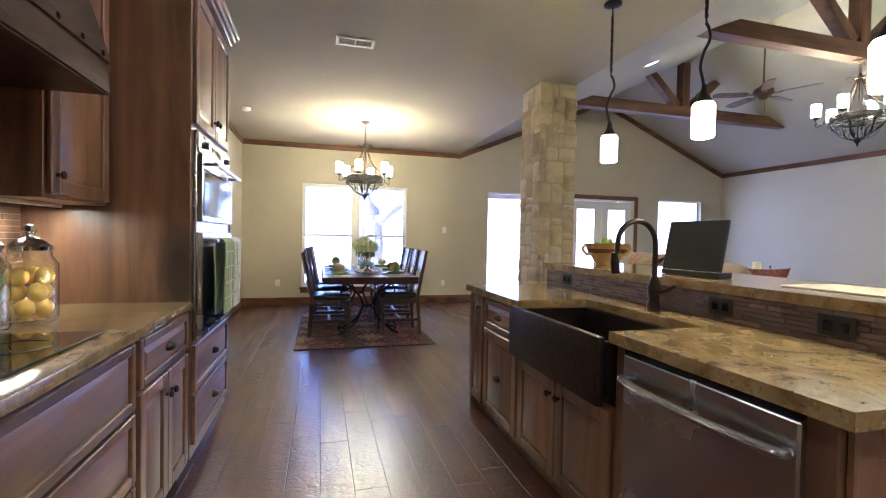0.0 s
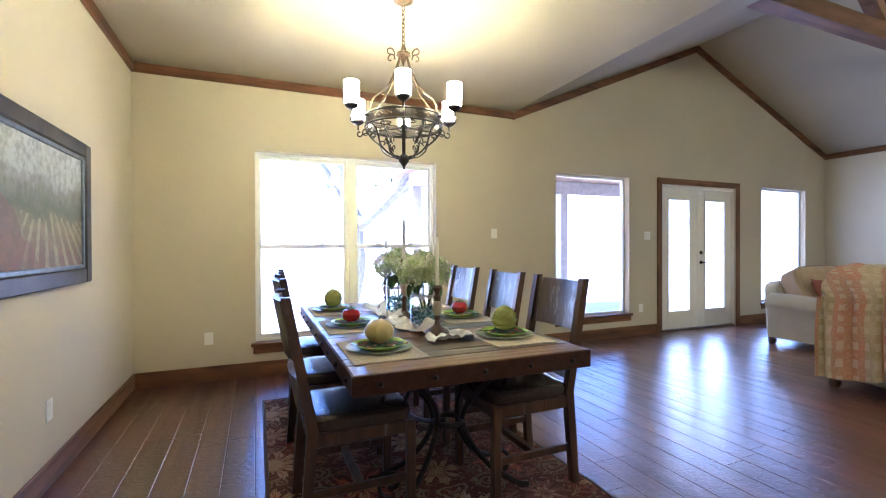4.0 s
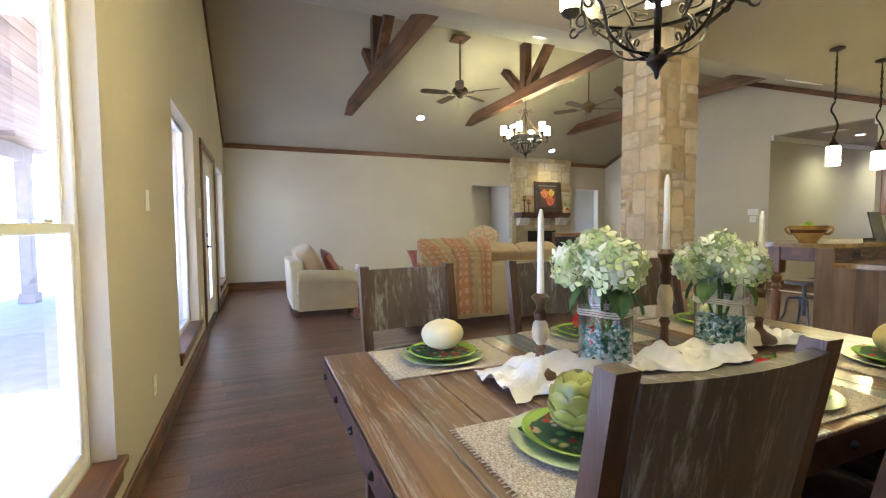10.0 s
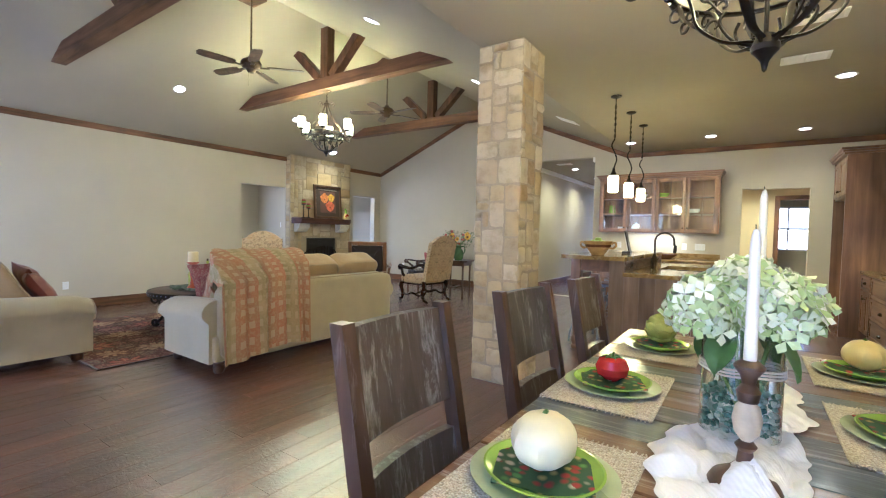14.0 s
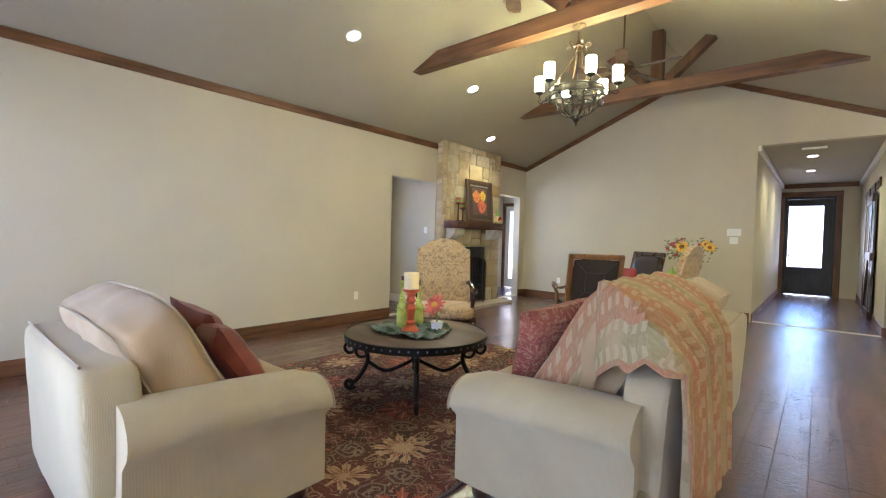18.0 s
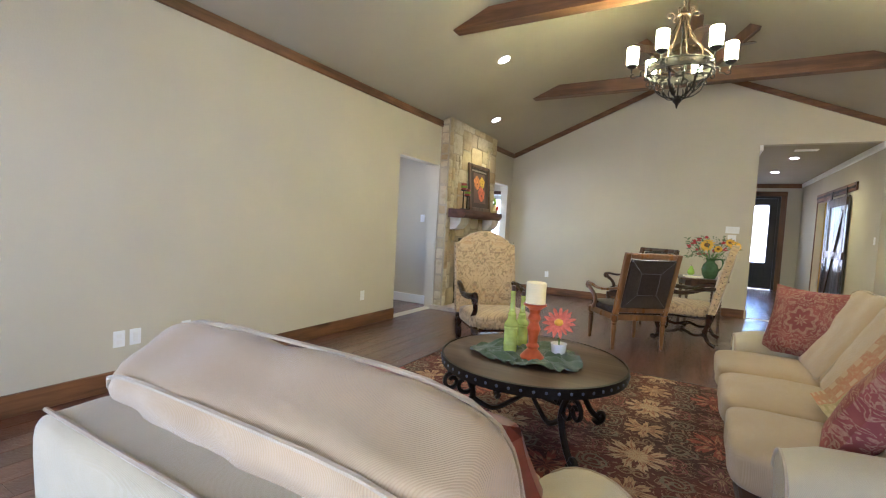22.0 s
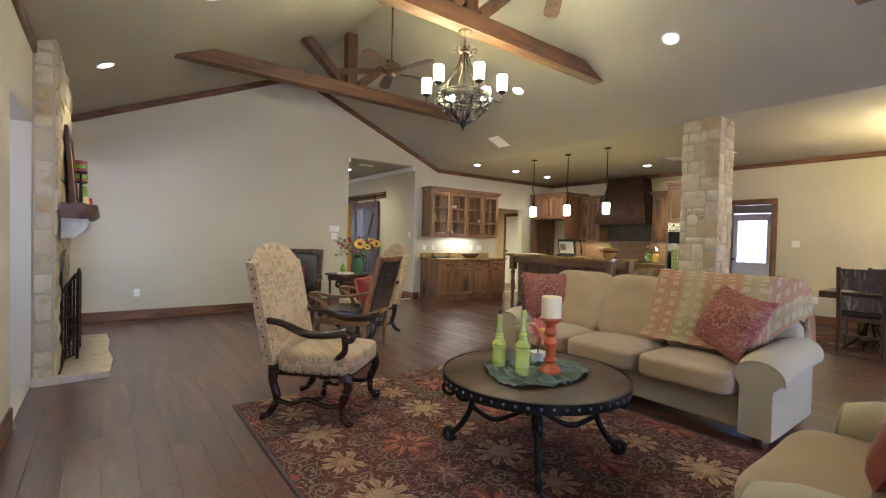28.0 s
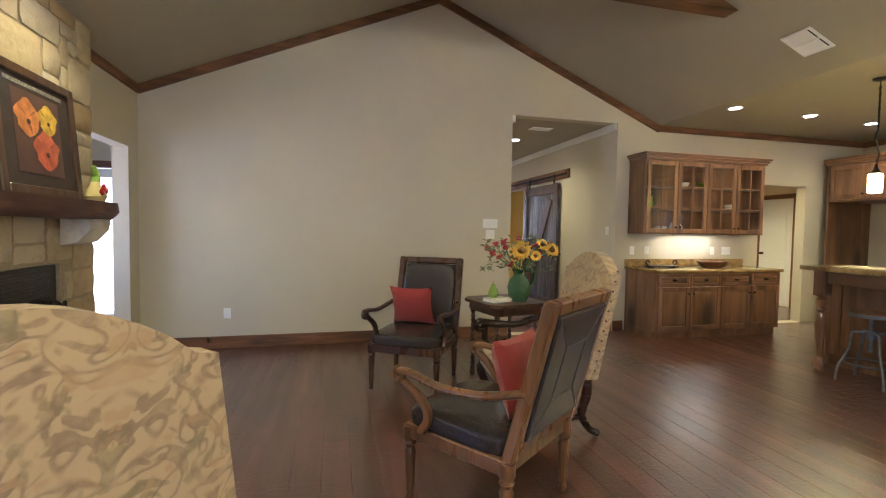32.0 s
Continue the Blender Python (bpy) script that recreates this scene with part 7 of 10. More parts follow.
# ---- fireplace ----
FX, FY = 8.93, 0.885
fp = thing("fireplace", "cream limestone fireplace rising to the ceiling, with a dark firebox", "fireplace", EAST, FY, 0, 0, "", "structure")
FTOP = roof_z(FX) + 0.02
OP = (0.435, 0.06, 1.10)
core = bmesh.new()
for a, b, c, d in ((-0.885, -OP[0], 0, FTOP), (OP[0], 0.885, 0, FTOP), (-OP[0], OP[0], OP[2], FTOP)):
    box(core, FX - EAST, -0.001, a, b, c, d)
part("core", core, M_MORTAR, fp)
hole = ((-OP[0] - 0.02, OP[0] + 0.02, 0, OP[2] + 0.02),)
stone_face(fp, pose(FX - EAST, 0, 0, 0, 0, 90), 1.77, 0.0, FTOP - 0.03, 31, 0.028, (0.20, 0.34), hole, (0.26, 0.52), 0.105)
stone_face(fp, pose((FX - EAST) / 2, 0.885, 0), 0.13, 0.0, FTOP - 0.03, 33, 0.012, (0.2, 0.34), brick=(0.2, 0.3))
stone_face(fp, pose((FX - EAST) / 2, -0.885, 0, 0, 0, 180), 0.13, 0.0, FTOP - 0.03, 35, 0.012, (0.2, 0.34), brick=(0.2, 0.3))
fbx = bmesh.new()
box(fbx, -0.125, -0.02, -0.43, -0.36, 0.06, 1.09)
box(fbx, -0.125, -0.02, 0.36, 0.43, 0.06, 1.09)
box(fbx, -0.125, -0.02, -0.36, 0.36, 0.88, 1.09)
box(fbx, -0.04, -0.02, -0.36, 0.36, 0.06, 0.88)
fbo = part("firebox", fbx, M_BLACK, fp, "black metal firebox")
for i in range(7):
    part("louvre", bx(-0.135, -0.126, -0.35, 0.35, 0.90 + i * 0.025, 0.915 + i * 0.025, 0.001), M_BLACK, fbo)
hs = thing("hearth", "low stone hearth slab on the floor before the fireplace", "hearth", 0, 0, 0, 0, "", "structure")
part("slab", prism(bmesh.new(), [(FX - 0.04, -0.02), (8.57, 0.0), (8.54, 0.4), (8.56, 0.9), (8.52, 1.4), (8.55, 1.86), (FX + 0.14, 1.88), (FX + 0.14, 1.772), (FX - 0.04, 1.772)], 0.0, 0.055), M_HEARTH, hs)
M_MANTEL = wood("mantel_timber", (0.045, 0.018, 0.012), (0.15, 0.060, 0.036), 0.5, "y", 0.6, 0.7)
mn = thing("mantel_shelf", "thick rough timber mantel shelf on stone corbels", "mantel", 0, 0, 0, 0, "", "structure")
mb = bmesh.new()
nn = 24
rows = []
for i in range(nn + 1):
    y = 0.16 + 1.59 * i / nn
    w = lambda k: 0.018 * noise.noise(Vector((y * 3.1, k, 0)))
    tip = 0.10 if i in (0, nn) else 0.0
    rows.append([mb.verts.new(p) for p in ((FX - 0.03, y, 1.42), (8.69 + w(1) + tip, y, 1.42 + w(2)), (8.645 + w(3) + tip, y, 1.47 + w(4)), (8.65 + w(5) + tip, y, 1.545), (FX - 0.03, y, 1.55))])
for a, b in zip(rows, rows[1:]):
    for j in range(5):
        mb.faces.new((a[j], a[(j + 1) % 5], b[(j + 1) % 5], b[j]))
mb.faces.new(rows[0])
mb.faces.new(list(reversed(rows[-1])))
part("shelf", mb, M_MANTEL, mn, "", 50)
for cy in (0.36, 1.54):
    part("corbel", prism(bmesh.new(), [(FX - 0.03, 1.23), (8.80, 1.25), (8.72, 1.34), (8.71, 1.42), (FX - 0.03, 1.42)], cy - 0.14, cy + 0.14, "y"), stone("corbel_stone", [(0.58, 0.56, 0.48), (0.6, 0.58, 0.5)], 0.8), mn, "pale stone corbel")
# screen: three arched grids
sc = thing("fire_screen", "black iron three-fold grid fire screen on the hearth", "fire screen", 8.80, 0.94, 0.055)
for k, (m_, w_, h_) in enumerate(((pose(0, -0.28, 0, 0, 0, 90), 0.56, 0.86), (pose(0.0, 0.28, 0, 0, 0, 62), 0.23, 0.80), (pose(0.23 * math.sin(radians(28)), -0.28 - 0.23 * math.cos(radians(28)), 0, 0, 0, 118), 0.23, 0.80))):
    gb = bmesh.new()
    arch = lambda u: h_ - 0.10 * (2 * u - 1) ** 2 if k == 0 else h_ - 0.14 * ((1 - u) if k == 2 else u) ** 2
    nv = 7 if k == 0 else 4
    for u in (0.0, 1.0):
        tube(gb, [(u * w_, 0, 0.0), (u * w_, 0, arch(u))], 0.012, 6, m=m_)
    tube(gb, [(u * w_, 0, arch(u)) for u in [j / 12 for j in range(13)]], 0.012, 6, m=m_)
    pan = part("panel", gb, M_IRON, sc)
    for i in range(1, nv):
        u = i / nv
        part("bar", tube(bmesh.new(), [(u * w_, 0, 0.05), (u * w_, 0, arch(u))], 0.0085, 6, m=m_), M_IRON, pan)
    for z in [0.05 + 0.095 * j for j in range(8)]:
        if z < h_ - 0.16:
            part("bar", tube(bmesh.new(), [(0, 0, z), (w_, 0, z)], 0.0085, 6, m=m_), M_IRON, pan)

# mantel things
pic = thing("framed_picture", "poppy painting in a dark wide frame leaning on the mantel", "picture", 8.84, 0.76, 1.552, 0)
q = pose(0, 0, 0, 0, 4.5)
fbm = bmesh.new()
W2, HH = 0.41, 0.78
for a, b, c, d in ((-W2, -W2 + 0.06, 0, HH), (W2 - 0.06, W2, 0, HH), (-W2 + 0.06, W2 - 0.06, 0, 0.06), (-W2 + 0.06, W2 - 0.06, HH - 0.06, HH)):
    box(fbm, -0.02, 0.015, a, b, c, d, 0.006, q)
part("frame", fbm, M_STICK, pic)
part("mount", bx(0.0, 0.01, -W2 + 0.06, W2 - 0.06, 0.06, HH - 0.06, 0, q), plain("dark_mount", (0.05, 0.035, 0.030), 0.7), pic, "dark mount board")
part("print", bx(-0.003, -0.0005, -0.23, 0.23, 0.14, 0.64, 0, q), plain("print_ground", (0.10, 0.050, 0.040), 0.5, 0, 0.2, 6), pic)
for cy, cz, r_, colr in ((0.10, 0.48, 0.115, (0.58, 0.21, 0.05)), (-0.10, 0.50, 0.095, (0.60, 0.38, 0.03)), (-0.06, 0.30, 0.125, (0.52, 0.12, 0.05))):
    pm = bmesh.new()
    pts = [(cy + r_ * (1 + 0.12 * math.sin(5 * a) + 0.06 * math.sin(9 * a + 1)) * math.cos(a), cz + r_ * (1 + 0.1 * math.cos(4 * a)) * 0.95 * math.sin(a)) for a in [k * math.pi / 14 for k in range(28)]]
    prism(pm, pts, -0.0052, -0.0032, "x", q)
    part("poppy", pm, plain("poppy_paint", colr, 0.6, 0, 0.35, 14), pic)
    for ang in (0.6, 2.5, 4.4):
        fold_ = [(cy + r_ * k * math.cos(ang + w_ * (1 - k)), cz + r_ * k * 0.95 * math.sin(ang + w_ * (1 - k))) for k, w_ in ((0.15, 0.0), (0.55, 0.45), (0.92, 0.5), (0.6, -0.25))]
        part("petal_fold", prism(bmesh.new(), fold_, -0.0066, -0.0054, "x", q), plain("petal_shade_paint", grade(colr, 0.72), 0.6, 0, 0.3, 18), pic)
    eye_ = [(cy + 0.15 * r_ * math.cos(a), cz - 0.22 * r_ + 0.14 * r_ * math.sin(a)) for a in [k * math.pi / 7 for k in range(14)]]
    part("flower_eye", prism(bmesh.new(), eye_, -0.0084, -0.0070, "x", q), plain("poppy_eye_paint", (0.10, 0.045, 0.025), 0.6, 0, 0.3, 20), pic)
part("ornament_strip", bx(-0.003, -0.0005, -0.28, 0.28, 0.665, 0.69, 0, q), plain("pale_print_scroll", (0.22, 0.20, 0.17), 0.6, 0, 0.5, 45), pic)
for cy, hh in ((1.53, 0.30), (1.40, 0.22)):
    ch_ = thing("candle_holder", "iron candle holder with a banded red and green candle", "candle holder", 8.77, cy, 1.548, 0, "mantel candle holders")
    part("base", lathe(bmesh.new(), [(0, 0), (0.05, 0), (0.045, 0.012), (0.012, 0.02), (0.008, hh - 0.02), (0.05, hh - 0.008), (0.052, hh), (0, hh)], 18), M_IRON, ch_)
    part("candle", lathe(bmesh.new(), [(0, hh), (0.045, hh), (0.045, hh + 0.10), (0.038, hh + 0.10), (0, hh + 0.092)], 20), plain("red_wax", (0.25, 0.05, 0.03), 0.4, 0, 0.3, 20), ch_)
    part("band", lathe(bmesh.new(), [(0.0455, hh + 0.03), (0.047, hh + 0.032), (0.047, hh + 0.062), (0.0455, hh + 0.064)], 20), M_DISH_G, ch_)
gd = thing("gourd_ornament", "painted red, yellow and green gourd ornament on the mantel", "ornament", 8.78, 0.28, 1.548)
part("body", lathe(bmesh.new(), [(0, 0), (0.055, 0.005), (0.072, 0.04), (0.06, 0.08), (0.035, 0.12), (0.03, 0.15), (0, 0.15)], 18), M_GOURD, gd)
part("neck", tube(bmesh.new(), smooth_path([(0, 0, 0.14), (0.0, -0.01, 0.19), (0.0, 0.01, 0.24), (0.0, 0.02, 0.27)], 4), [0.03] * 4 + [0.026] * 4 + [0.02] * 4 + [0.008], 10), M_DISH_G, gd, "green glazed neck")
for cy, cz in ((-0.03, 0.09), (0.03, 0.075), (0.0, 0.11)):
    part("pepper", lump(bmesh.new(), (-0.055, cy, cz), 0.016, 0.02, 0.03, 0.1, 2), M_TOMATO, gd)

# ---- seating ----
# one fabric: window light on frame, shade on cushions put into the colours
M_SOFA = fabric("beige_fabric_daylit", (0.41, 0.342, 0.195), 1500, 0.95, 0.06, True)
M_SOFAC = fabric("beige_fabric_shaded", (0.355, 0.25, 0.125), 1500, 0.95, 0.06, True)
M_PIPE = fabric("beige_piping", (0.33, 0.255, 0.15), 900)


def sofa(name, label, category, x, y, rz, seats, width, depth=1.02, lift=0.70):
    """Rolled-arm seat facing local +x; centre of the base at the origin."""
    root = thing(name, label, category, x, y, 0, rz)
    hw, d0, d1 = width / 2, -depth / 2, depth / 2
    aw = 0.25
    part("base", box(bx(d0 + 0.06, d1 - 0.06, -hw + 0.06, hw - 0.06, 0.10, 0.33, 0.03, None, 3), d0 + 0.16, d0 + 0.29, -hw + 0.16, hw - 0.16, 0.325, 0.56, 0.02), M_SOFA, root)
    for s in (-1, 1):
        cy = s * (hw - aw / 2)
        out = []
        for k in range(15):
            a = math.pi * (1.12 - 1.24 * k / 14)
            out.append((cy + s * 0.012 + 0.145 * math.cos(a), 0.535 + 0.115 * math.sin(a)))
        prof = [(cy - 0.095, 0.09), (cy - 0.095, 0.44)] + out + [(cy + 0.095, 0.44), (cy + 0.095, 0.09)]
        bm = bmesh.new()
        n = 8
        rows_ = []
        for i in range(n + 1):
            t_ = i / n
            xx = d0 + 0.10 + (depth - 0.12) * t_
            drop = 0.05 * max(0.0, t_ - 0.15) ** 1.5
            front = 0.03 * max(0.0, (t_ - 0.85) / 0.15) ** 2
            rows_.append([bm.verts.new((xx, cy + (py - cy) * (1 - front * 1.3), pz - (drop if pz > 0.4 else 0) - (front if pz > 0.5 else 0))) for py, pz in prof])
        m_ = len(prof)
        for a, b in zip(rows_, rows_[1:]):
            for j in range(m_):
                bm.faces.new((a[j], a[(j + 1) % m_], b[(j + 1) % m_], b[j]))
        bm.faces.new(list(reversed(rows_[0])))
        fc_ = bm.faces.new(rows_[-1])
        r_ = bmesh.ops.inset_individual(bm, faces=[fc_], thickness=0.018, depth=0.012)
        arm = part("arm", bm, M_SOFA, root, "", 50)
        part("piping", tube(bmesh.new(), [(d1 - 0.018, v_[0], v_[1] - 0.042 - (0.03 if v_[1] > 0.5 else 0)) for v_ in out], 0.006, 6), M_PIPE, arm)
    bkf = part("back_frame", cushion(bmesh.new(), 0.20, width - 0.20, 0.69, pose(d0 + 0.105, 0, 0.44, 0, -3), 10, 0.0, 14, 0.004, 3), M_SOFA, root)
    fw = (width - 0.34) / 2
    part("piping", tube(bmesh.new(), [(d0 + 0.012, fw * math.sin(a * math.pi / 24), 0.782) for a in range(-12, 13)], 0.006, 6), M_PIPE, bkf)
    inner = width - 2 * aw + 0.02
    w = inner / seats
    for i in range(seats):
        cy = -inner / 2 + w * (i + 0.5)
        part("seat_cushion", cushion(bmesh.new(), depth - 0.13, w - 0.008, 0.17, pose(0.175, cy, 0.405), 7, 0.22, 12, 0.006, i), M_SOFAC, root)
        cw = w + (0.02 if seats > 1 else 0.20)
        cq = pose(d0 + 0.335, cy, lift, 0, -28)
        pw_ = 7.0 if seats > 1 else 4.6
        bc_ = part("back_cushion", cushion(bmesh.new(), 0.27 if seats > 1 else 0.29, cw, 0.62, cq, pw_, 0.0, 22, 0.012 if seats > 1 else 0.022, i + 7), M_SOFAC, root)
        for sx_ in (-0.112, 0.112):
            pts = []
            for k in range(40):
                a = 2 * math.pi * k / 40
                ca, sa = math.cos(a), math.sin(a)
                sq = (abs(ca) ** pw_ + abs(sa) ** pw_) ** (-1 / pw_)
                pts.append(cq @ Vector((sx_, ca * sq * cw * 0.478, sa * sq * 0.297)))
            part("piping", tube(bmesh.new(), pts, 0.006, 5, True), M_PIPE, bc_)
    for fx in (d0 + 0.10, d1 - 0.12):
        for fy in (-hw + 0.12, hw - 0.12):
            part("foot", lathe(bmesh.new(), [(0, 0), (0.035, 0), (0.045, 0.015), (0.05, 0.05), (0.042, 0.07), (0.05, 0.085), (0.05, 0.10), (0, 0.10)], 16, pose(fx, fy, 0)), M_STICK, root, "dark turned bun foot")
    return root


living = standing()
rug("living_rug", "large floral wool rug in brown, red and cream", 5.30, 7.80, 3.22, 6.45)
sofa("sofa", "beige three-seat sofa with rolled arms and loose cushions", "sofa", 4.82, 4.735, 0, 3, 2.42, 0.95)
sofa("armchair", "beige rolled-arm armchair with a plump back cushion", "armchair", 6.40, 6.79, -90, 1, 1.42, 0.93, 0.675)

mpl, tpl, bpl = base_material("red_paisley", (0.3, 0.06, 0.04), 0.8)
gpl = Graph(tpl)
vpl = gpl.coords(vary=False)
xq, yq, zq = gpl.xyz(vpl)
xm = gpl.math("ABSOLUTE", xq)
zm = gpl.math("SUBTRACT", zq, 0.26)
rq = gpl.math("SQRT", gpl.math("ADD", gpl.math("MULTIPLY", xq, xq), gpl.math("MULTIPLY", zm, zm)))
aq = gpl.math("ARCTAN2", zm, xq)
medal = gpl.math("SINE", gpl.math("ADD", gpl.math("MULTIPLY", rq, 95.0), gpl.math("MULTIPLY", gpl.math("COSINE", gpl.math("MULTIPLY", aq, 8.0)), 1.2)))
inside = gpl.math("LESS_THAN", rq, 0.10)
npl = gpl.noise(gpl.vec(xm, gpl.math("MULTIPLY", yq, 0.2), zm), 17, 2, 0.5, 1.6)
field = gpl.math("SINE", gpl.math("MULTIPLY", npl, 34.0))
patt = gpl.math("ADD", gpl.math("MULTIPLY", medal, inside), gpl.math("MULTIPLY", field, gpl.math("SUBTRACT", 1.0, inside)))
thread = gpl.noise(vpl, 120, 2)
mask_ = gpl.math("MULTIPLY", gpl.ramp(patt, [(0.25, (0, 0, 0)), (0.55, (0.7,) * 3)]), gpl.ramp(thread, [(0.3, (0.35,) * 3), (0.6, (1, 1, 1))]))
gpl.link(gpl.mix(mask_, gpl.ramp(gpl.noise(vpl, 6, 2), [(0.4, (0.175, 0.034, 0.024)), (0.6, (0.245, 0.062, 0.038))]), (0.34, 0.215, 0.115)), bpl.inputs["Base Color"])
gpl.bump(patt, 0.2, 0.002, bpl)
M_PAISLEY = mpl
M_RED = fabric("red_cloth", (0.30, 0.035, 0.025), 600)
M_RUST = plain("rust_silk", (0.17, 0.035, 0.02), 0.4, 0, 0.2, 12)


def throw_pillow(label, mat, x, y, z, rx, ry, rz, s=0.46, thick=0.17, seed=1):
    root = thing("throw_pillow", label, "pillow", x, y, z, 0, "throw pillows")
    root.matrix_basis = pose(x, y, z, rx, ry, rz)
    part("cover", pillow(bmesh.new(), s, thick, pose(0, 0, s / 2), 12, seed), mat, root)


throw_pillow("red paisley pillow at the end of the sofa", M_PAISLEY, 4.93, 3.88, 0.50, 20, 0, -36, 0.52, 0.18, 1)
throw_pillow("red paisley pillow leaning on the throw", M_PAISLEY, 5.02, 5.46, 0.53, -27, 9, 60, 0.50, 0.18, 2)
throw_pillow("rust silk pillow in the armchair", M_RUST, 6.40, 6.54, 0.49, -25, -6, 5, 0.44, 0.14, 4)
throw_pillow("rust silk pillow in the armchair", M_RUST, 6.03, 6.54, 0.50, -32, 4, -8, 0.40, 0.14, 5)

# plaid throw over the sofa back
mth, tth, bth = base_material("plaid_throw", (0.4, 0.3, 0.2), 0.95)
gth = Graph(tth)
uvn = gth.node("ShaderNodeUVMap")
uu, vv, _ = gth.xyz(uvn.outputs[0])
wob = gth.math("MULTIPLY", gth.math("SUBTRACT", gth.noise(uvn.outputs[0], 9, 3), 0.5), 0.03)
uw = gth.math("DIVIDE", gth.math("ADD", uu, wob), 0.066)
vw = gth.math("DIVIDE", gth.math("ADD", vv, wob), 0.066)
fu, fv = gth.math("FRACT", uw), gth.math("FRACT", vw)
dia = gth.math("MAXIMUM", gth.math("ABSOLUTE", gth.math("SUBTRACT", fu, 0.5)), gth.math("ABSOLUTE", gth.math("SUBTRACT", fv, 0.5)))
nt = gth.noise(uvn.outputs[0], 70, 4)
band = gth.math("FRACT", gth.math("ADD", gth.math("MULTIPLY", gth.math("ADD", uu, wob), 3.7), 0.12))
blot = gth.noise(uvn.outputs[0], 6, 3)
colth = gth.ramp(blot, [(0.4, (0.27, 0.215, 0.09)), (0.6, (0.36, 0.265, 0.13))])
colth = gth.mix(gth.math("MULTIPLY", gth.math("LESS_THAN", band, 0.62), 0.85), colth, gth.ramp(blot, [(0.4, (0.37, 0.135, 0.062)), (0.6, (0.31, 0.165, 0.075))]))
colth = gth.mix(gth.math("MULTIPLY", gth.math("LESS_THAN", dia, 0.24), 0.6), colth, (0.45, 0.355, 0.205))
colth = gth.mix(gth.ramp(nt, [(0.45, (0, 0, 0)), (0.65, (0.4,) * 3)]), colth, (0.40, 0.32, 0.17))
gth.link(colth, bth.inputs["Base Color"])
gth.bump(nt, 0.5, 0.004, bth)


def drape(u, v):
    """u across the throw, v from the seat over the back and down behind."""
    q_ = min(1.0, max(0.0, (v - 0.60) / 0.18))
    w = 1.26 - 0.32 * q_
    y = 5.53 - 0.13 * q_ + w * (u - 0.5) + 0.02 * (v - 0.5)
    path = [(5.03, 0.54), (4.98, 0.57), (4.86, 0.76), (4.72, 1.00), (4.64, 1.075), (4.53, 1.055), (4.42, 0.985), (4.34, 0.83), (4.325, 0.55), (4.32, 0.14)]
    s = v * (len(path) - 1)
    i = min(int(s), len(path) - 2)
    f = s - i
    x = path[i][0] + (path[i + 1][0] - path[i][0]) * f
    z = path[i][1] + (path[i + 1][1] - path[i][1]) * f
    k = max(0.0, v - 0.55) / 0.45
    fold = math.sin(u * 15 + 2 * v) * 0.040 * (0.3 + k) + 0.012 * math.sin(u * 43)
    y += 0.02 * math.sin(v * 9) + 0.02 * math.cos(u * 15) * k
    lift = 0.010 + abs(fold) * 0.6
    edge = 5.70 + 0.155 * min(1.0, max(0.0, (v - 0.40) / 0.16))
    over = max(0.0, y - edge)
    if over and v < 0.78:
        z -= over * 1.0
        y = edge + 0.015 + 0.012 * math.sin(v * 30)
    if v > 0.68:
        return (x - 0.012 - abs(fold), y, z + 0.04 * math.sin(u * 5) * k)
    return (x + lift * 0.6, y, z + lift)


tr = thing("throw_blanket", "orange, green and cream plaid throw draped over the sofa back", "blanket", 0, 0, 0)
tho = part("cloth", sheet(bmesh.new(), drape, 44, 64, 0.006), mth, tr)
uvl = tho.data.uv_layers.new(name="UVMap")
for lp in tho.data.loops:
    k = lp.vertex_index // 2
    uvl.data[lp.index].uv = (k // 65 / 44 * 0.8, k % 65 / 64 * 1.75)
# ---- coffee table ----
ct = thing("coffee_table", "round dark wood coffee table with studded iron rim and scroll legs", "table", 6.43, 4.99, 0.012)
ct.scale = (0.96, 0.96, 1.0)
part("tabletop", lathe(bmesh.new(), [(0, 0.455), (0.585, 0.455), (0.585, 0.478), (0.575, 0.484), (0, 0.484)], 64), wood("walnut_top", (0.052, 0.028, 0.014), (0.105, 0.057, 0.027), 0.42, "x", 0.5), ct)
bpy.data.materials["walnut_top"].node_tree.nodes["Principled BSDF"].inputs["Specular IOR Level"].default_value = 0.3
rim = part("iron_rim", lathe(bmesh.new(), [(0.586, 0.425), (0.596, 0.425), (0.598, 0.455), (0.598, 0.482), (0.586, 0.485)], 64), M_IRON, ct)
stud = shared("stud", lathe(bmesh.new(), [(0.009, 0), (0.007, 0.004), (0, 0.006)], 8), M_STEELD)
for i in range(56):
    a = 2 * math.pi * i / 56
    piece("stud", stud, rim, pose(0.598 * math.cos(a), 0.598 * math.sin(a), 0.455, 0, 0, math.degrees(a)) @ pose(0, 0, 0, 0, 90))
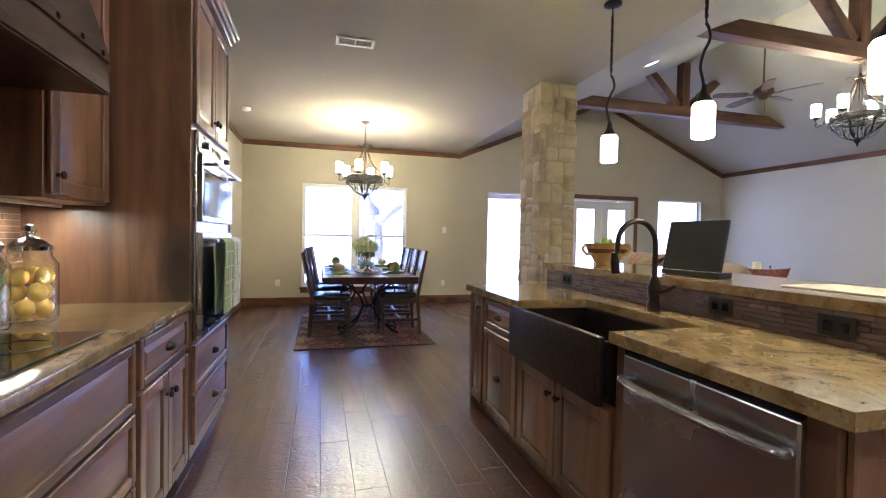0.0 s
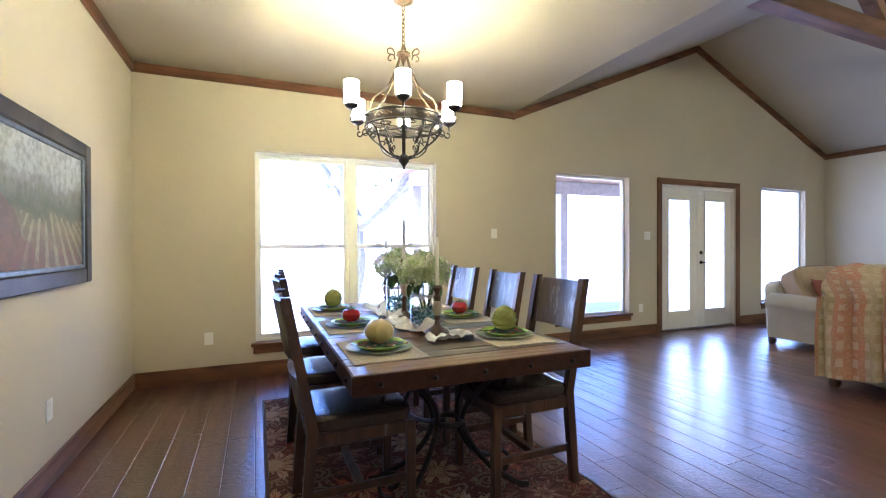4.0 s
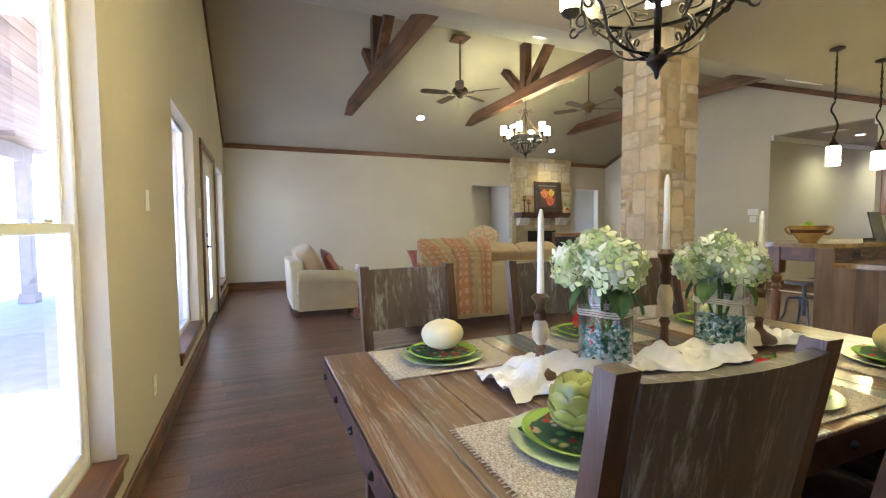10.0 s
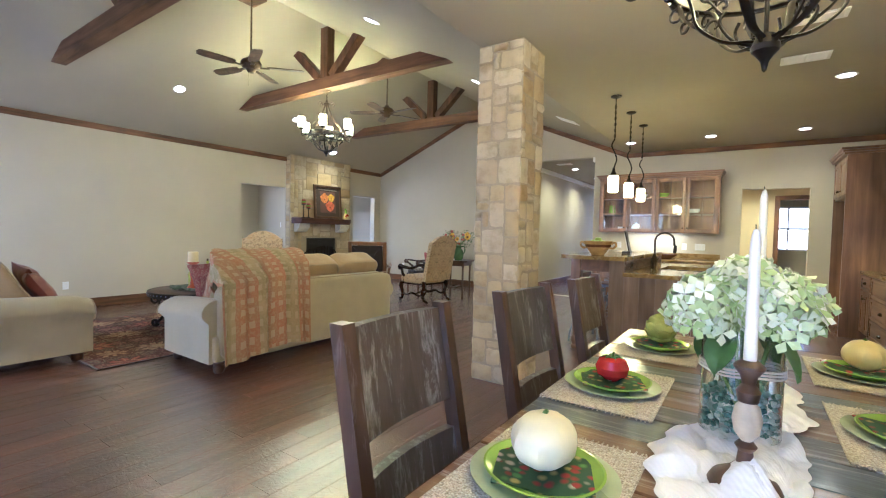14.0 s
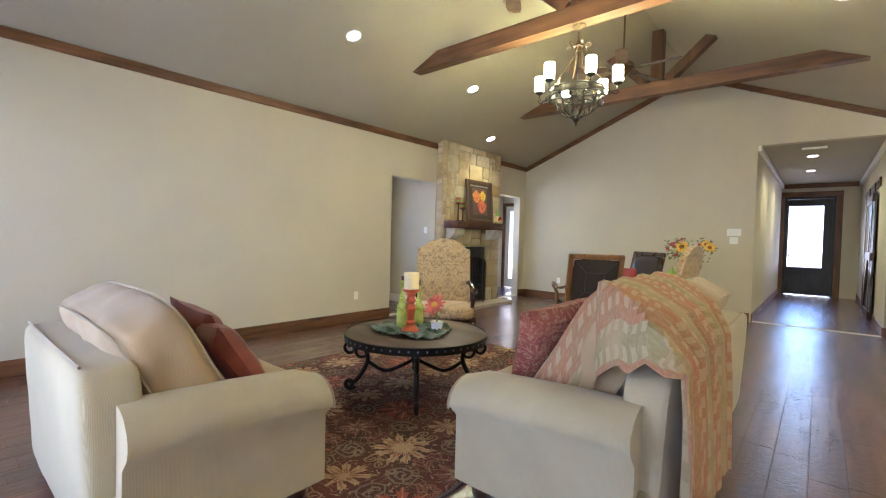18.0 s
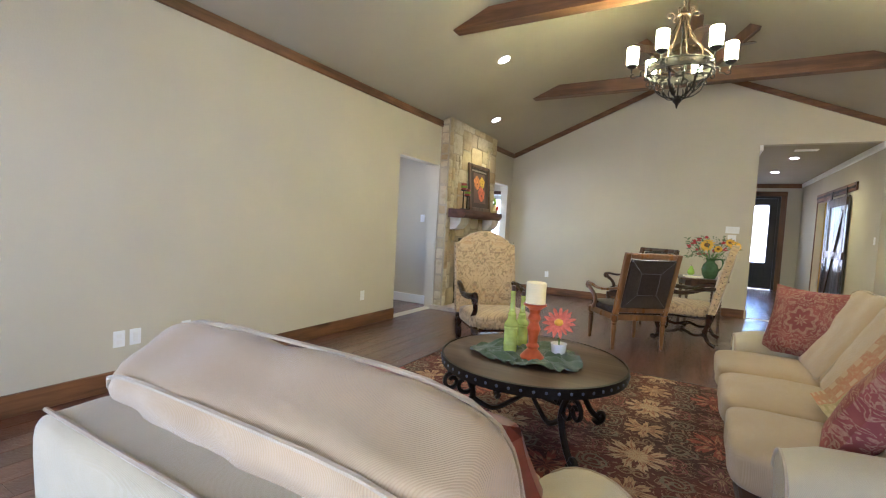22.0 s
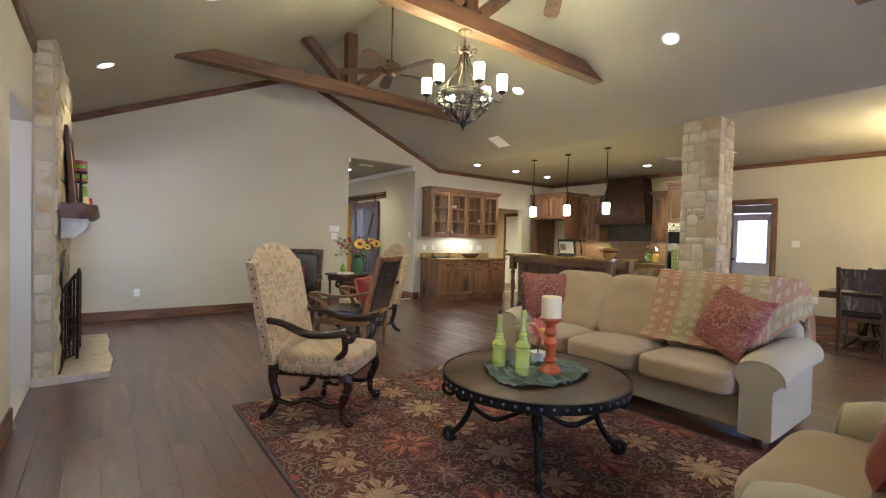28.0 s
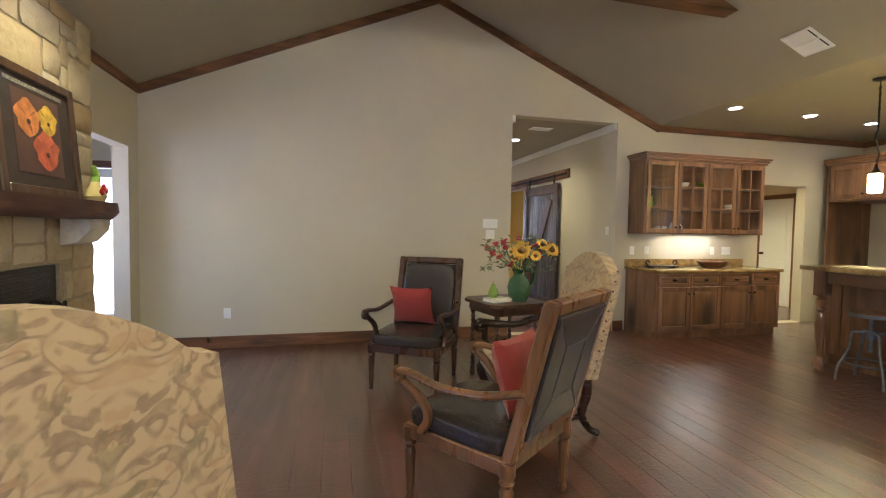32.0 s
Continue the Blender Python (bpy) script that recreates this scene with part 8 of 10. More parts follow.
for i in range(4):
    rot = pose(0, 0, 0, 0, 0, 45 + 90 * i)
    lb = bmesh.new()
    tube(lb, smooth_path([(0.50, 0, 0.43), (0.44, 0, 0.36), (0.40, 0, 0.25), (0.46, 0, 0.12), (0.54, 0, 0.04)], 6), 0.020, 8, m=rot)
    tube(lb, spiral(0.46, 0.32, 0.085, 0.025, 60, 430, 20), 0.014, 6, m=rot)
    tube(lb, spiral(0.545, 0.055, 0.045, 0.016, 200, 560, 16), 0.020, 6, m=rot)
    tube(lb, spiral(0.545, 0.34, 0.058, 0.016, 120, -330, 18), 0.014, 6, m=rot)
    tube(lb, spiral(0.355, 0.35, 0.060, 0.018, 60, 420, 18), 0.013, 6, m=rot)
    tube(lb, smooth_path([(0.41, 0, 0.24), (0.26, 0, 0.16), (0.12, 0, 0.20), (0.0, 0, 0.26)], 6), 0.016, 6, m=rot)
    part("scroll_leg", lb, M_IRON, ct, "scrolled wrought iron leg")
part("centre_hub", lathe(bmesh.new(), [(0, 0.22), (0.03, 0.225), (0.045, 0.26), (0.03, 0.30), (0.02, 0.32), (0.02, 0.454), (0, 0.454)], 16), M_IRON, ct)
CZ = 0.497
cl = thing("table_cloth_scarf", "crumpled dark green gauze scarf under the bottles", "cloth", 6.45, 5.0, CZ)


def scarf(u, v):
    r = 0.33 * v
    a = 2 * math.pi * u
    z = 0.004 + (0.045 * abs(noise.noise(Vector((r * 16 * math.cos(a), r * 12 * math.sin(a), 1.0)))) + 0.022 * max(0, math.sin(a * 5 + v * 4)) * v) * (1 if v > 0.35 else 0.2)
    return (r * (1 + 0.15 * math.sin(3 * a)) * math.cos(a), r * (1 + 0.12 * math.cos(2 * a)) * math.sin(a), z)


part("cloth", sheet(bmesh.new(), scarf, 96, 24, 0.003), fabric("green_gauze", (0.055, 0.085, 0.04), 500), cl)
M_BOTTLE = plain("lime_bottle_glaze", (0.46, 0.52, 0.10), 0.16, 0, 0.2, 14)
for bx_, by_, k in ((6.57, 4.82, 1.155), (6.57, 5.02, 1.345)):
    bt = thing("bottle", "lime green crackled glass bottle with a cork", "bottle", bx_, by_, CZ + 0.008, 0, "green bottles")
    bb = lathe(bmesh.new(), [(0, 0), (0.04, 0), (0.043, 0.01), (0.043, 0.03 * k), (0.046, 0.036 * k), (0.043, 0.042 * k), (0.043, 0.105 * k), (0.047, 0.112 * k), (0.043, 0.119 * k), (0.047, 0.127 * k), (0.042, 0.136 * k), (0.026, 0.155 * k), (0.028, 0.162 * k), (0.024, 0.17 * k), (0.027, 0.178 * k), (0.018, 0.19 * k), (0.021, 0.197 * k), (0.016, 0.205 * k), (0.014, 0.27 * k), (0.017, 0.28 * k), (0.016, 0.29 * k), (0, 0.29 * k)], 22)
    part("body", bb, M_BOTTLE, bt)
    part("cork", lathe(bmesh.new(), [(0, 0.29 * k), (0.011, 0.29 * k), (0.012, 0.315 * k), (0, 0.316 * k)], 12), M_STICK, bt, "dark cork")
cs = thing("candle_pillar_stand", "turned orange wooden candlestick with an ivory pillar candle", "candlestick", 6.40, 5.09, CZ + 0.008)
cs.scale = (1.2, 1.2, 1.237)
part("stand", lathe(bmesh.new(), [(0, 0), (0.058, 0), (0.06, 0.012), (0.045, 0.03), (0.025, 0.05), (0.034, 0.065), (0.022, 0.08), (0.026, 0.12), (0.034, 0.15), (0.022, 0.18), (0.034, 0.20), (0.024, 0.225), (0.03, 0.245), (0.058, 0.265), (0.058, 0.275), (0, 0.275)], 24), plain("orange_paint", (0.44, 0.085, 0.02), 0.35, 0, 0.2, 20), cs)
part("candle", lathe(bmesh.new(), [(0, 0.276), (0.05, 0.276), (0.05, 0.375), (0.045, 0.38), (0.03, 0.372), (0, 0.37)], 26), plain("ivory_pillar_wax", (0.78, 0.66, 0.36), 0.5, 0, 0.03, 20), cs, "ivory pillar candle")
fl = thing("gerbera", "large coral gerbera flower in a small white pot", "flowers", 6.29, 4.90, CZ + 0.008)
part("pot", lathe(bmesh.new(), [(0, 0), (0.04, 0), (0.052, 0.075), (0.047, 0.075), (0, 0.06)], 20), M_DISH_W, fl)
M_CORAL = plain("coral_petal", (0.66, 0.16, 0.10), 0.6, 0, 0.25, 30)
gq = pose(0, 0.02, 0.205) @ Vector((0.05, 0.75, 0.5)).normalized().to_track_quat("Z", "Y").to_matrix().to_4x4()
for ring, (L, n_) in enumerate(((0.105, 15), (0.085, 13))):
    for k in range(n_):
        pb3 = bmesh.new()
        q = gq @ pose(0, 0, 0.006 * ring, 0, 0, 360 * k / n_ + 9 * ring) @ pose(0, 0, 0, 0, -6 - 9 * ring + 7 * math.sin(k * 2.3))
        cols = [[pb3.verts.new(q @ Vector((0.012 + (L - 0.012) * t_, (j - 1) * w_, 0.004 * abs(j - 1) + 0.02 * t_ * (1 - t_)))) for j in range(3)] for t_, w_ in ((0, 0.004), (0.4, 0.011), (0.8, 0.011), (1.0, 0.003))]
        for c0, c1 in zip(cols, cols[1:]):
            for j in range(2):
                pb3.faces.new((c0[j], c1[j], c1[j + 1], c0[j + 1]))
        part("petal", pb3, M_CORAL, fl, "", 60)
part("eye", lump(bmesh.new(), gq @ Vector((0, 0, 0.012)), 0.030, 0.030, 0.026, 0.15, 2), M_LEMON, fl, "yellow flower eye")
part("stem", tube(bmesh.new(), smooth_path([gq @ Vector((0, 0, -0.005)), (0, 0, 0.12), (0, 0, 0.05)], 4), 0.005, 6), M_STEM, fl)

# ---- damask armchairs ----
M_DAMASK = damask_material("gold_damask", (0.44, 0.315, 0.16), (0.21, 0.138, 0.074), 0.34)
M_CHAIRD = wood("dark_carved_wood", (0.012, 0.005, 0.003), (0.045, 0.018, 0.010), 0.25, "x", 1.2)
M_NAIL = plain("nail_head", (0.09, 0.055, 0.030), 0.35, 0.8, 0.2, 50)


def damask_chair():
    """Tall-backed carved armchair facing local +x."""
    root = thing("carved_armchair", "tall armchair in gold damask with dark carved scroll arms", "armchair", 0, 0, 0, 0, "damask armchairs")
    bm = bmesh.new()
    n = 14
    rows_ = []
    for i in range(n + 1):
        u = 2 * i / n - 1
        top = 1.10 + 0.135 * max(0.0, math.cos(u * math.pi / 1.75)) ** 0.75 if abs(u) < 0.86 else 1.10
        y = u * 0.305
        col_ = []
        for z in [0.40 + (top - 0.40) * k / 8 for k in range(9)]:
            bx_ = -0.27 - (z - 0.40) * 0.20
            puff = 0.028 * (1 - u ** 4) * math.sin(math.pi * min(1, (z - 0.40) / (top - 0.40)) * 0.98 + 0.02)
            col_.append((bm.verts.new((bx_ + 0.035 + puff, y, z)), bm.verts.new((bx_ - 0.035 - puff * 0.3, y, z))))
        rows_.append(col_)
    for a, b in zip(rows_, rows_[1:]):
        for j in range(8):
            bm.faces.new((a[j][0], b[j][0], b[j + 1][0], a[j + 1][0]))
            bm.faces.new((a[j][1], a[j + 1][1], b[j + 1][1], b[j][1]))
        bm.faces.new((a[8][0], b[8][0], b[8][1], a[8][1]))
        bm.faces.new((a[0][0], a[0][1], b[0][1], b[0][0]))
    for r_ in (rows_[0], rows_[-1]):
        for j in range(8):
            bm.faces.new((r_[j][0], r_[j + 1][0], r_[j + 1][1], r_[j][1]))
    bk = part("backrest", bm, M_DAMASK, root, "arched damask back", 60)
    nail = shared("nail_head", lathe(bmesh.new(), [(0.0075, 0), (0.006, 0.004), (0, 0.006)], 8), M_NAIL)
    for s in (-1, 1):
        for k in range(11):
            z = 0.46 + 0.066 * k
            piece("nail_head", nail, bk, pose(-0.27 - (z - 0.40) * 0.20, s * 0.306, z, -90 * s))
    st = part("seat", cushion(bmesh.new(), 0.56, 0.60, 0.15, pose(0.03, 0, 0.41), 6, 0.25, 10, 0.004), M_DAMASK, root, "damask seat")
    for k in range(9):
        piece("nail_head", nail, st, pose(0.308, -0.26 + 0.065 * k, 0.36, 0, 90))
        for s in (-1, 1):
            piece("nail_head", nail, st, pose(-0.20 + 0.06 * k, s * 0.300, 0.36, -90 * s))
    part("seat_rail", bx(-0.25, 0.29, -0.28, 0.28, 0.325, 0.36, 0.005), M_CHAIRD, root)
    for s in (-1, 1):
        y = s * 0.275
        arm = bmesh.new()
        tube(arm, smooth_path([(-0.30, y, 0.70), (-0.18, y + s * 0.02, 0.69), (0.0, y + s * 0.035, 0.63), (0.16, y + s * 0.035, 0.635), (0.27, y + s * 0.02, 0.655)], 6), [0.024] * 8 + [0.027] * 8 + [0.03] * 9, 10, m=None)
        tube(arm, [(x, y + s * 0.02, z) for x, _, z in spiral(0.275, 0.625, 0.045, 0.015, 90, -260, 16)], 0.022, 8)
        part("arm", arm, M_CHAIRD, root, "dark scrolled arm")
        post = tube(bmesh.new(), smooth_path([(0.22, y, 0.36), (0.19, y, 0.44), (0.25, y, 0.52), (0.25, y + s * 0.01, 0.62)], 5), 0.022, 8)
        part("arm_post", post, M_CHAIRD, root)
        fl_ = tube(bmesh.new(), smooth_path([(0.25, y, 0.36), (0.28, y, 0.28), (0.24, y, 0.16), (0.25, y, 0.06), (0.30, y, 0.02)], 5), [0.034] * 5 + [0.030] * 5 + [0.024] * 5 + [0.022] * 5 + [0.026], 10)
        tube(fl_, [(x, y, z) for x, _, z in spiral(0.295, 0.035, 0.022, 0.010, 250, -80, 10)], 0.020, 6)
        part("front_leg", fl_, M_CHAIRD, root)
        rl = tube(bmesh.new(), smooth_path([(-0.25, y, 0.40), (-0.25, y, 0.28), (-0.22, y, 0.16), (-0.27, y, 0.06), (-0.33, y, 0.022)], 5), [0.032] * 5 + [0.028] * 5 + [0.024] * 5 + [0.022] * 5 + [0.024], 10)
        part("rear_leg", rl, M_CHAIRD, root)
        part("side_stretcher", tube(bmesh.new(), smooth_path([(0.245, y, 0.15), (0.13, y, 0.13), (0.0, y, 0.17), (-0.12, y, 0.13), (-0.22, y, 0.15)], 5), 0.017, 8), M_CHAIRD, root)
    part("cross_stretcher", tube(bmesh.new(), smooth_path([(0.0, -0.275, 0.16), (0.04, -0.14, 0.14), (0.0, 0, 0.19), (0.04, 0.14, 0.14), (0.0, 0.275, 0.16)], 5), 0.018, 8), M_CHAIRD, root)
    return root


dc0 = damask_chair()
dc0.matrix_basis = pose(7.245, 3.67, 0.012, 0, 0, 133.6) @ Matrix.Diagonal((1.04, 1.07, 1.0, 1.0))

shift(living, 0.01, -0.03)
copy_thing(dc0, pose(5.64, 1.20, 0, 0, 0, -5) @ Matrix.Diagonal((1.04, 1.07, 1.0, 1.0)))

# ---- leather armchairs ----
M_OAK = wood("honey_frame_wood", (0.10, 0.045, 0.015), (0.29, 0.14, 0.049), 0.3, "z", 1.0)
M_OAKD = wood("brown_frame_wood", (0.030, 0.014, 0.008), (0.095, 0.042, 0.022), 0.3, "z", 1.0)
M_SEAM = fabric("leather_seam", (0.06, 0.05, 0.045), 600)


def leather_chair(frame_mat, label):
    """Square-backed armchair facing local +x."""
    root = thing("leather_armchair", label, "armchair", 0, 0, 0, 0, "leather armchairs")
    q = pose(-0.26, 0, 0.40, 0, -13)
    fbm_ = bmesh.new()
    h, w = 0.72, 0.29
    for a, b, c, d in ((-w, -w + 0.055, 0, h), (w - 0.055, w, 0, h), (-w + 0.055, w - 0.055, 0.03, 0.09), (-w + 0.055, w - 0.055, h - 0.06, h)):
        box(fbm_, -0.025, 0.025, a, b, c, d, 0.008, q)
    part("back_frame", fbm_, frame_mat, root)
    part("back_pad", cushion(bmesh.new(), 0.07, 2 * w - 0.115, h - 0.155, q @ pose(0.012, 0, 0.09 + (h - 0.15) / 2), 5, 0.0, 8, 0.002), M_LEATHER, root, "black leather back pad")
    bp = part("back_panel", bx(-0.034, -0.015, -w + 0.058, w - 0.058, 0.092, h - 0.062, 0.006, q), M_LEATHER, root, "black leather outer back")
    seam = bmesh.new()
    iy, iz0, iz1 = 0.10, 0.25, h - 0.22
    rect = [(-iy, iz0), (iy, iz0), (iy, iz1), (-iy, iz1)]
    oc = [(-w + 0.06, 0.095), (w - 0.06, 0.095), (w - 0.06, h - 0.065), (-w + 0.06, h - 0.065)]
    for i in range(4):
        a, b = rect[i], rect[(i + 1) % 4]
        tube(seam, [(-0.0348, a[0], a[1]), (-0.0348, b[0], b[1])], 0.0022, 4, m=q)
        tube(seam, [(-0.0348, a[0], a[1]), (-0.0348, oc[i][0], oc[i][1])], 0.0022, 4, m=q)
    part("seam", seam, M_SEAM, bp)
    part("seat", cushion(bmesh.new(), 0.54, 0.56, 0.11, pose(0.02, 0, 0.435), 6, 0.25, 10, 0.003), M_LEATHER, root, "black leather seat")
    part("seat_rail", box(box(box(bx(-0.26, 0.28, 0.255, 0.285, 0.33, 0.40, 0.006), -0.26, 0.28, -0.285, -0.255, 0.33, 0.40, 0.006), 0.25, 0.28, -0.255, 0.255, 0.33, 0.40, 0.006), -0.26, -0.23, -0.255, 0.255, 0.33, 0.40, 0.006), frame_mat, root)
    for s in (-1, 1):
        y = s * 0.285
        arm = tube(bmesh.new(), smooth_path([(-0.335, s * 0.272, 0.71), (-0.15, y + s * 0.02, 0.665), (0.05, y + s * 0.025, 0.65), (0.22, y + s * 0.02, 0.675), (0.29, y + s * 0.015, 0.67)], 6), 0.024, 10, flat=0.75)
        tube(arm, [(x, y + s * 0.015, z) for x, _, z in spiral(0.285, 0.645, 0.032, 0.012, 80, -220, 12)], 0.022, 8)
        part("arm", arm, frame_mat, root)
        part("arm_post", tube(bmesh.new(), smooth_path([(0.17, y, 0.39), (0.13, y, 0.47), (0.17, y, 0.55), (0.27, y + s * 0.012, 0.63)], 5), 0.022, 8), frame_mat, root)
        prof = [(0, 0), (0.014, 0), (0.020, 0.02), (0.014, 0.04), (0.020, 0.06), (0.024, 0.20), (0.028, 0.26), (0.020, 0.28), (0.032, 0.30), (0.024, 0.315), (0.034, 0.33), (0.034, 0.39), (0, 0.39)]
        part("front_leg", lathe(bmesh.new(), prof, 12, pose(0.255, s * 0.262, 0)), frame_mat, root, "turned front leg")
        part("rear_leg", lathe(bmesh.new(), prof, 12, pose(-0.25, s * 0.262, 0)), frame_mat, root)
    return root


lcA = leather_chair(M_OAK, "honey wood armchair with black leather seat and square back")
lcA.matrix_basis = pose(6.26, 2.015, 0, 0, 0, -53) @ Matrix.Diagonal((1.12, 1.12, 1.0, 1.0))
lcB = leather_chair(M_OAKD, "dark wood armchair with black leather seat and square back")
lcB.matrix_basis = pose(6.33, 0.24, 0, 0, 0, 60) @ Matrix.Diagonal((1.12, 1.12, 1.0, 1.0))


def on_seat(m, label, seed):
    q = m @ pose(-0.17, -0.07, 0.492, 0, 0, -90) @ pose(0, 0, 0, -16)
    root = thing("throw_pillow", label, "pillow", 0, 0, 0, 0, "throw pillows")
    root.matrix_basis = q
    part("cover", pillow(bmesh.new(), 0.37, 0.13, pose(0, 0, 0.185), 12, seed), M_RED, root)


on_seat(lcA.matrix_basis, "plain red pillow on the honey wood armchair", 5)
on_seat(lcB.matrix_basis, "plain red pillow on the dark wood armchair", 6)

# ---- side table with flowers ----
SX, SY, SZ = 5.50, 0.30, 0.74
sdt = thing("side_table", "dark wooden side table with twisted legs", "table", SX, SY, 0, 12)
part("tabletop", prism(bmesh.new(), [(-0.30, -0.22), (-0.22, -0.30), (0.22, -0.30), (0.30, -0.22), (0.30, 0.22), (0.22, 0.30), (-0.22, 0.30), (-0.30, 0.22)], SZ - 0.03, SZ), M_STICK, sdt)
part("apron", bx(-0.24, 0.24, -0.24, 0.24, SZ - 0.11, SZ - 0.031, 0.006), M_STICK, sdt)
for sx_ in (-1, 1):
    for sy_ in (-1, 1):
        pr = [(0, 0), (0.022, 0), (0.026, 0.03), (0.018, 0.05)]
        for k in range(12):
            pr += [(0.024, 0.075 + 0.045 * k), (0.015, 0.0975 + 0.045 * k)]
        pr += [(0.026, SZ - 0.13), (0.026, SZ - 0.111), (0, SZ - 0.111)]
        part("leg", lathe(bmesh.new(), pr, 12, pose(sx_ * 0.21, sy_ * 0.21, 0)), M_STICK, sdt, "twisted leg")
part("stretcher", box(bx(-0.20, 0.20, -0.012, 0.012, 0.16, 0.185, 0.004), -0.012, 0.012, -0.20, 0.20, 0.186, 0.21, 0.004), M_STICK, sdt)
jg = thing("jug", "green glazed pottery jug with a handle", "jug", SX - 0.10, SY + 0.10, SZ)
jg.scale = (1.12, 1.12, 1.15)
part("body", lathe(bmesh.new(), [(0, 0), (0.06, 0), (0.085, 0.05), (0.095, 0.11), (0.08, 0.17), (0.05, 0.20), (0.045, 0.22), (0.062, 0.25), (0.055, 0.25), (0.04, 0.22), (0, 0.21)], 26), plain("green_pottery", (0.045, 0.10, 0.035), 0.22, 0, 0.25, 14), jg)
part("handle", tube(bmesh.new(), smooth_path([(-0.05, 0, 0.235), (-0.12, 0, 0.24), (-0.13, 0, 0.16), (-0.085, 0, 0.10)], 5), 0.010, 8), bpy.data.materials["green_pottery"], jg)
bq = thing("bouquet", "bouquet of sunflowers, red blooms and foliage in the jug", "flowers", SX - 0.10, SY + 0.10, SZ)
bq.scale = (1.22, 1.22, 1.18)
rr = random.Random(12)
M_SUN = plain("sunflower_petal", (0.72, 0.42, 0.02), 0.6, 0, 0.2, 20)
M_SEED = plain("sunflower_eye", (0.20, 0.10, 0.02), 0.8, 0, 0.4, 60)
M_REDF = plain("red_bloom", (0.38, 0.02, 0.02), 0.6, 0, 0.25, 20)
M_FOL = plain("grey_green_foliage", (0.13, 0.17, 0.075), 0.6, 0, 0.35, 20)
for i, (dx, dy, dz, sz) in enumerate(((0.05, 0.14, 0.40, 0.085), (-0.17, 0.02, 0.44, 0.05), (-0.22, 0.08, 0.40, 0.065), (-0.06, 0.14, 0.36, 0.045))):
    aim = Vector((dx + 0.25, dy + 0.6, 0.25)).normalized()
    q = Matrix.Translation((dx, dy, dz)) @ aim.to_track_quat("Z", "Y").to_matrix().to_4x4()
    pb4 = bmesh.new()
    for k in range(28):
        a = k * 2 * math.pi / 14 + (0.22 if k > 13 else 0)
        L = sz if k <= 13 else sz * 0.8
        q2 = q @ pose(0, 0, 0.002 * (k > 13), 0, 0, math.degrees(a))
        pb4.faces.new([pb4.verts.new(q2 @ Vector(p)) for p in ((sz * 0.3, -0.004, 0), (L * 0.7, -0.010, 0.006), (L, 0, 0.0), (L * 0.7, 0.010, 0.006), (sz * 0.3, 0.004, 0))])
    b_ = part("petals", pb4, M_SUN, bq, "", 0)
    part("eye", lump(bmesh.new(), q @ Vector((0, 0, 0.004)), sz * 0.36, sz * 0.36, sz * 0.3, 0.1, 2), M_SEED, bq)
    part("stem", tube(bmesh.new(), smooth_path([(dx, dy, dz), (dx * 0.5, dy * 0.5, 0.32), (0, 0, 0.22)], 4), 0.004, 5), M_STEM, bq)
for i in range(13):
    a = rr.uniform(0, 6.28)
    rad, dz = rr.uniform(0.08, 0.27), rr.uniform(0.26, 0.52)
    c = Vector((rad * math.cos(a), rad * math.sin(a), dz))
    bl_ = bmesh.new()
    for k in range(9):
        lump(bl_, c + Vector((rr.uniform(-0.016, 0.016), rr.uniform(-0.016, 0.016), rr.uniform(-0.016, 0.016))), 0.014, 0.014, 0.009, 0.3, 1, k)
    part("red_bloom", bl_, M_REDF, bq)
    part("stem", tube(bmesh.new(), smooth_path([c, (c.x * 0.5, c.y * 0.5, 0.30), (0, 0, 0.22)], 4), 0.003, 5), M_STEM, bq)
fo_ = bmesh.new()
for i in range(210):
    a = rr.uniform(0, 6.28)
    rad = 0.24 * math.sqrt(rr.random()) + 0.02
    dz = 0.25 + 0.27 * rr.random() - rad * 0.15
    q = pose(rad * math.cos(a), rad * math.sin(a), dz, rr.uniform(-60, 60), rr.uniform(-60, 60), math.degrees(a))
    L = rr.uniform(0.03, 0.06)
    fo_.faces.new([fo_.verts.new(q @ Vector(p)) for p in ((0, 0, 0), (L * 0.5, -L * 0.25, 0.006), (L, 0, 0), (L * 0.5, L * 0.25, 0.006))])
part("foliage", fo_, M_FOL, bq, "mixed grey green leaves", 0)["kind"] = "stuff"
pe = thing("ceramic_pear", "green ceramic pear standing on a book", "ornament", SX + 0.13, SY + 0.05, SZ + 0.028)
part("body", lathe(bmesh.new(), [(0, 0), (0.03, 0.002), (0.047, 0.03), (0.042, 0.065), (0.024, 0.10), (0.018, 0.125), (0, 0.13)], 20), M_LIMEP, pe)
part("stem", tube(bmesh.new(), [(0, 0, 0.127), (0.004, 0, 0.15)], 0.003, 5), M_STICK, pe)
bk_ = thing("book", "cream covered book lying on the side table", "book", SX + 0.10, SY + 0.08, SZ, 20)
part("cover", box(box(bx(-0.11, 0.11, -0.08, 0.08, 0, 0.003), -0.11, 0.11, -0.08, 0.08, 0.025, 0.028), -0.11, -0.107, -0.08, 0.08, 0.003, 0.025), M_DISH_W, bk_)
part("pages", bx(-0.106, 0.107, -0.077, 0.077, 0.0032, 0.0248), M_CANDLE, bk_)

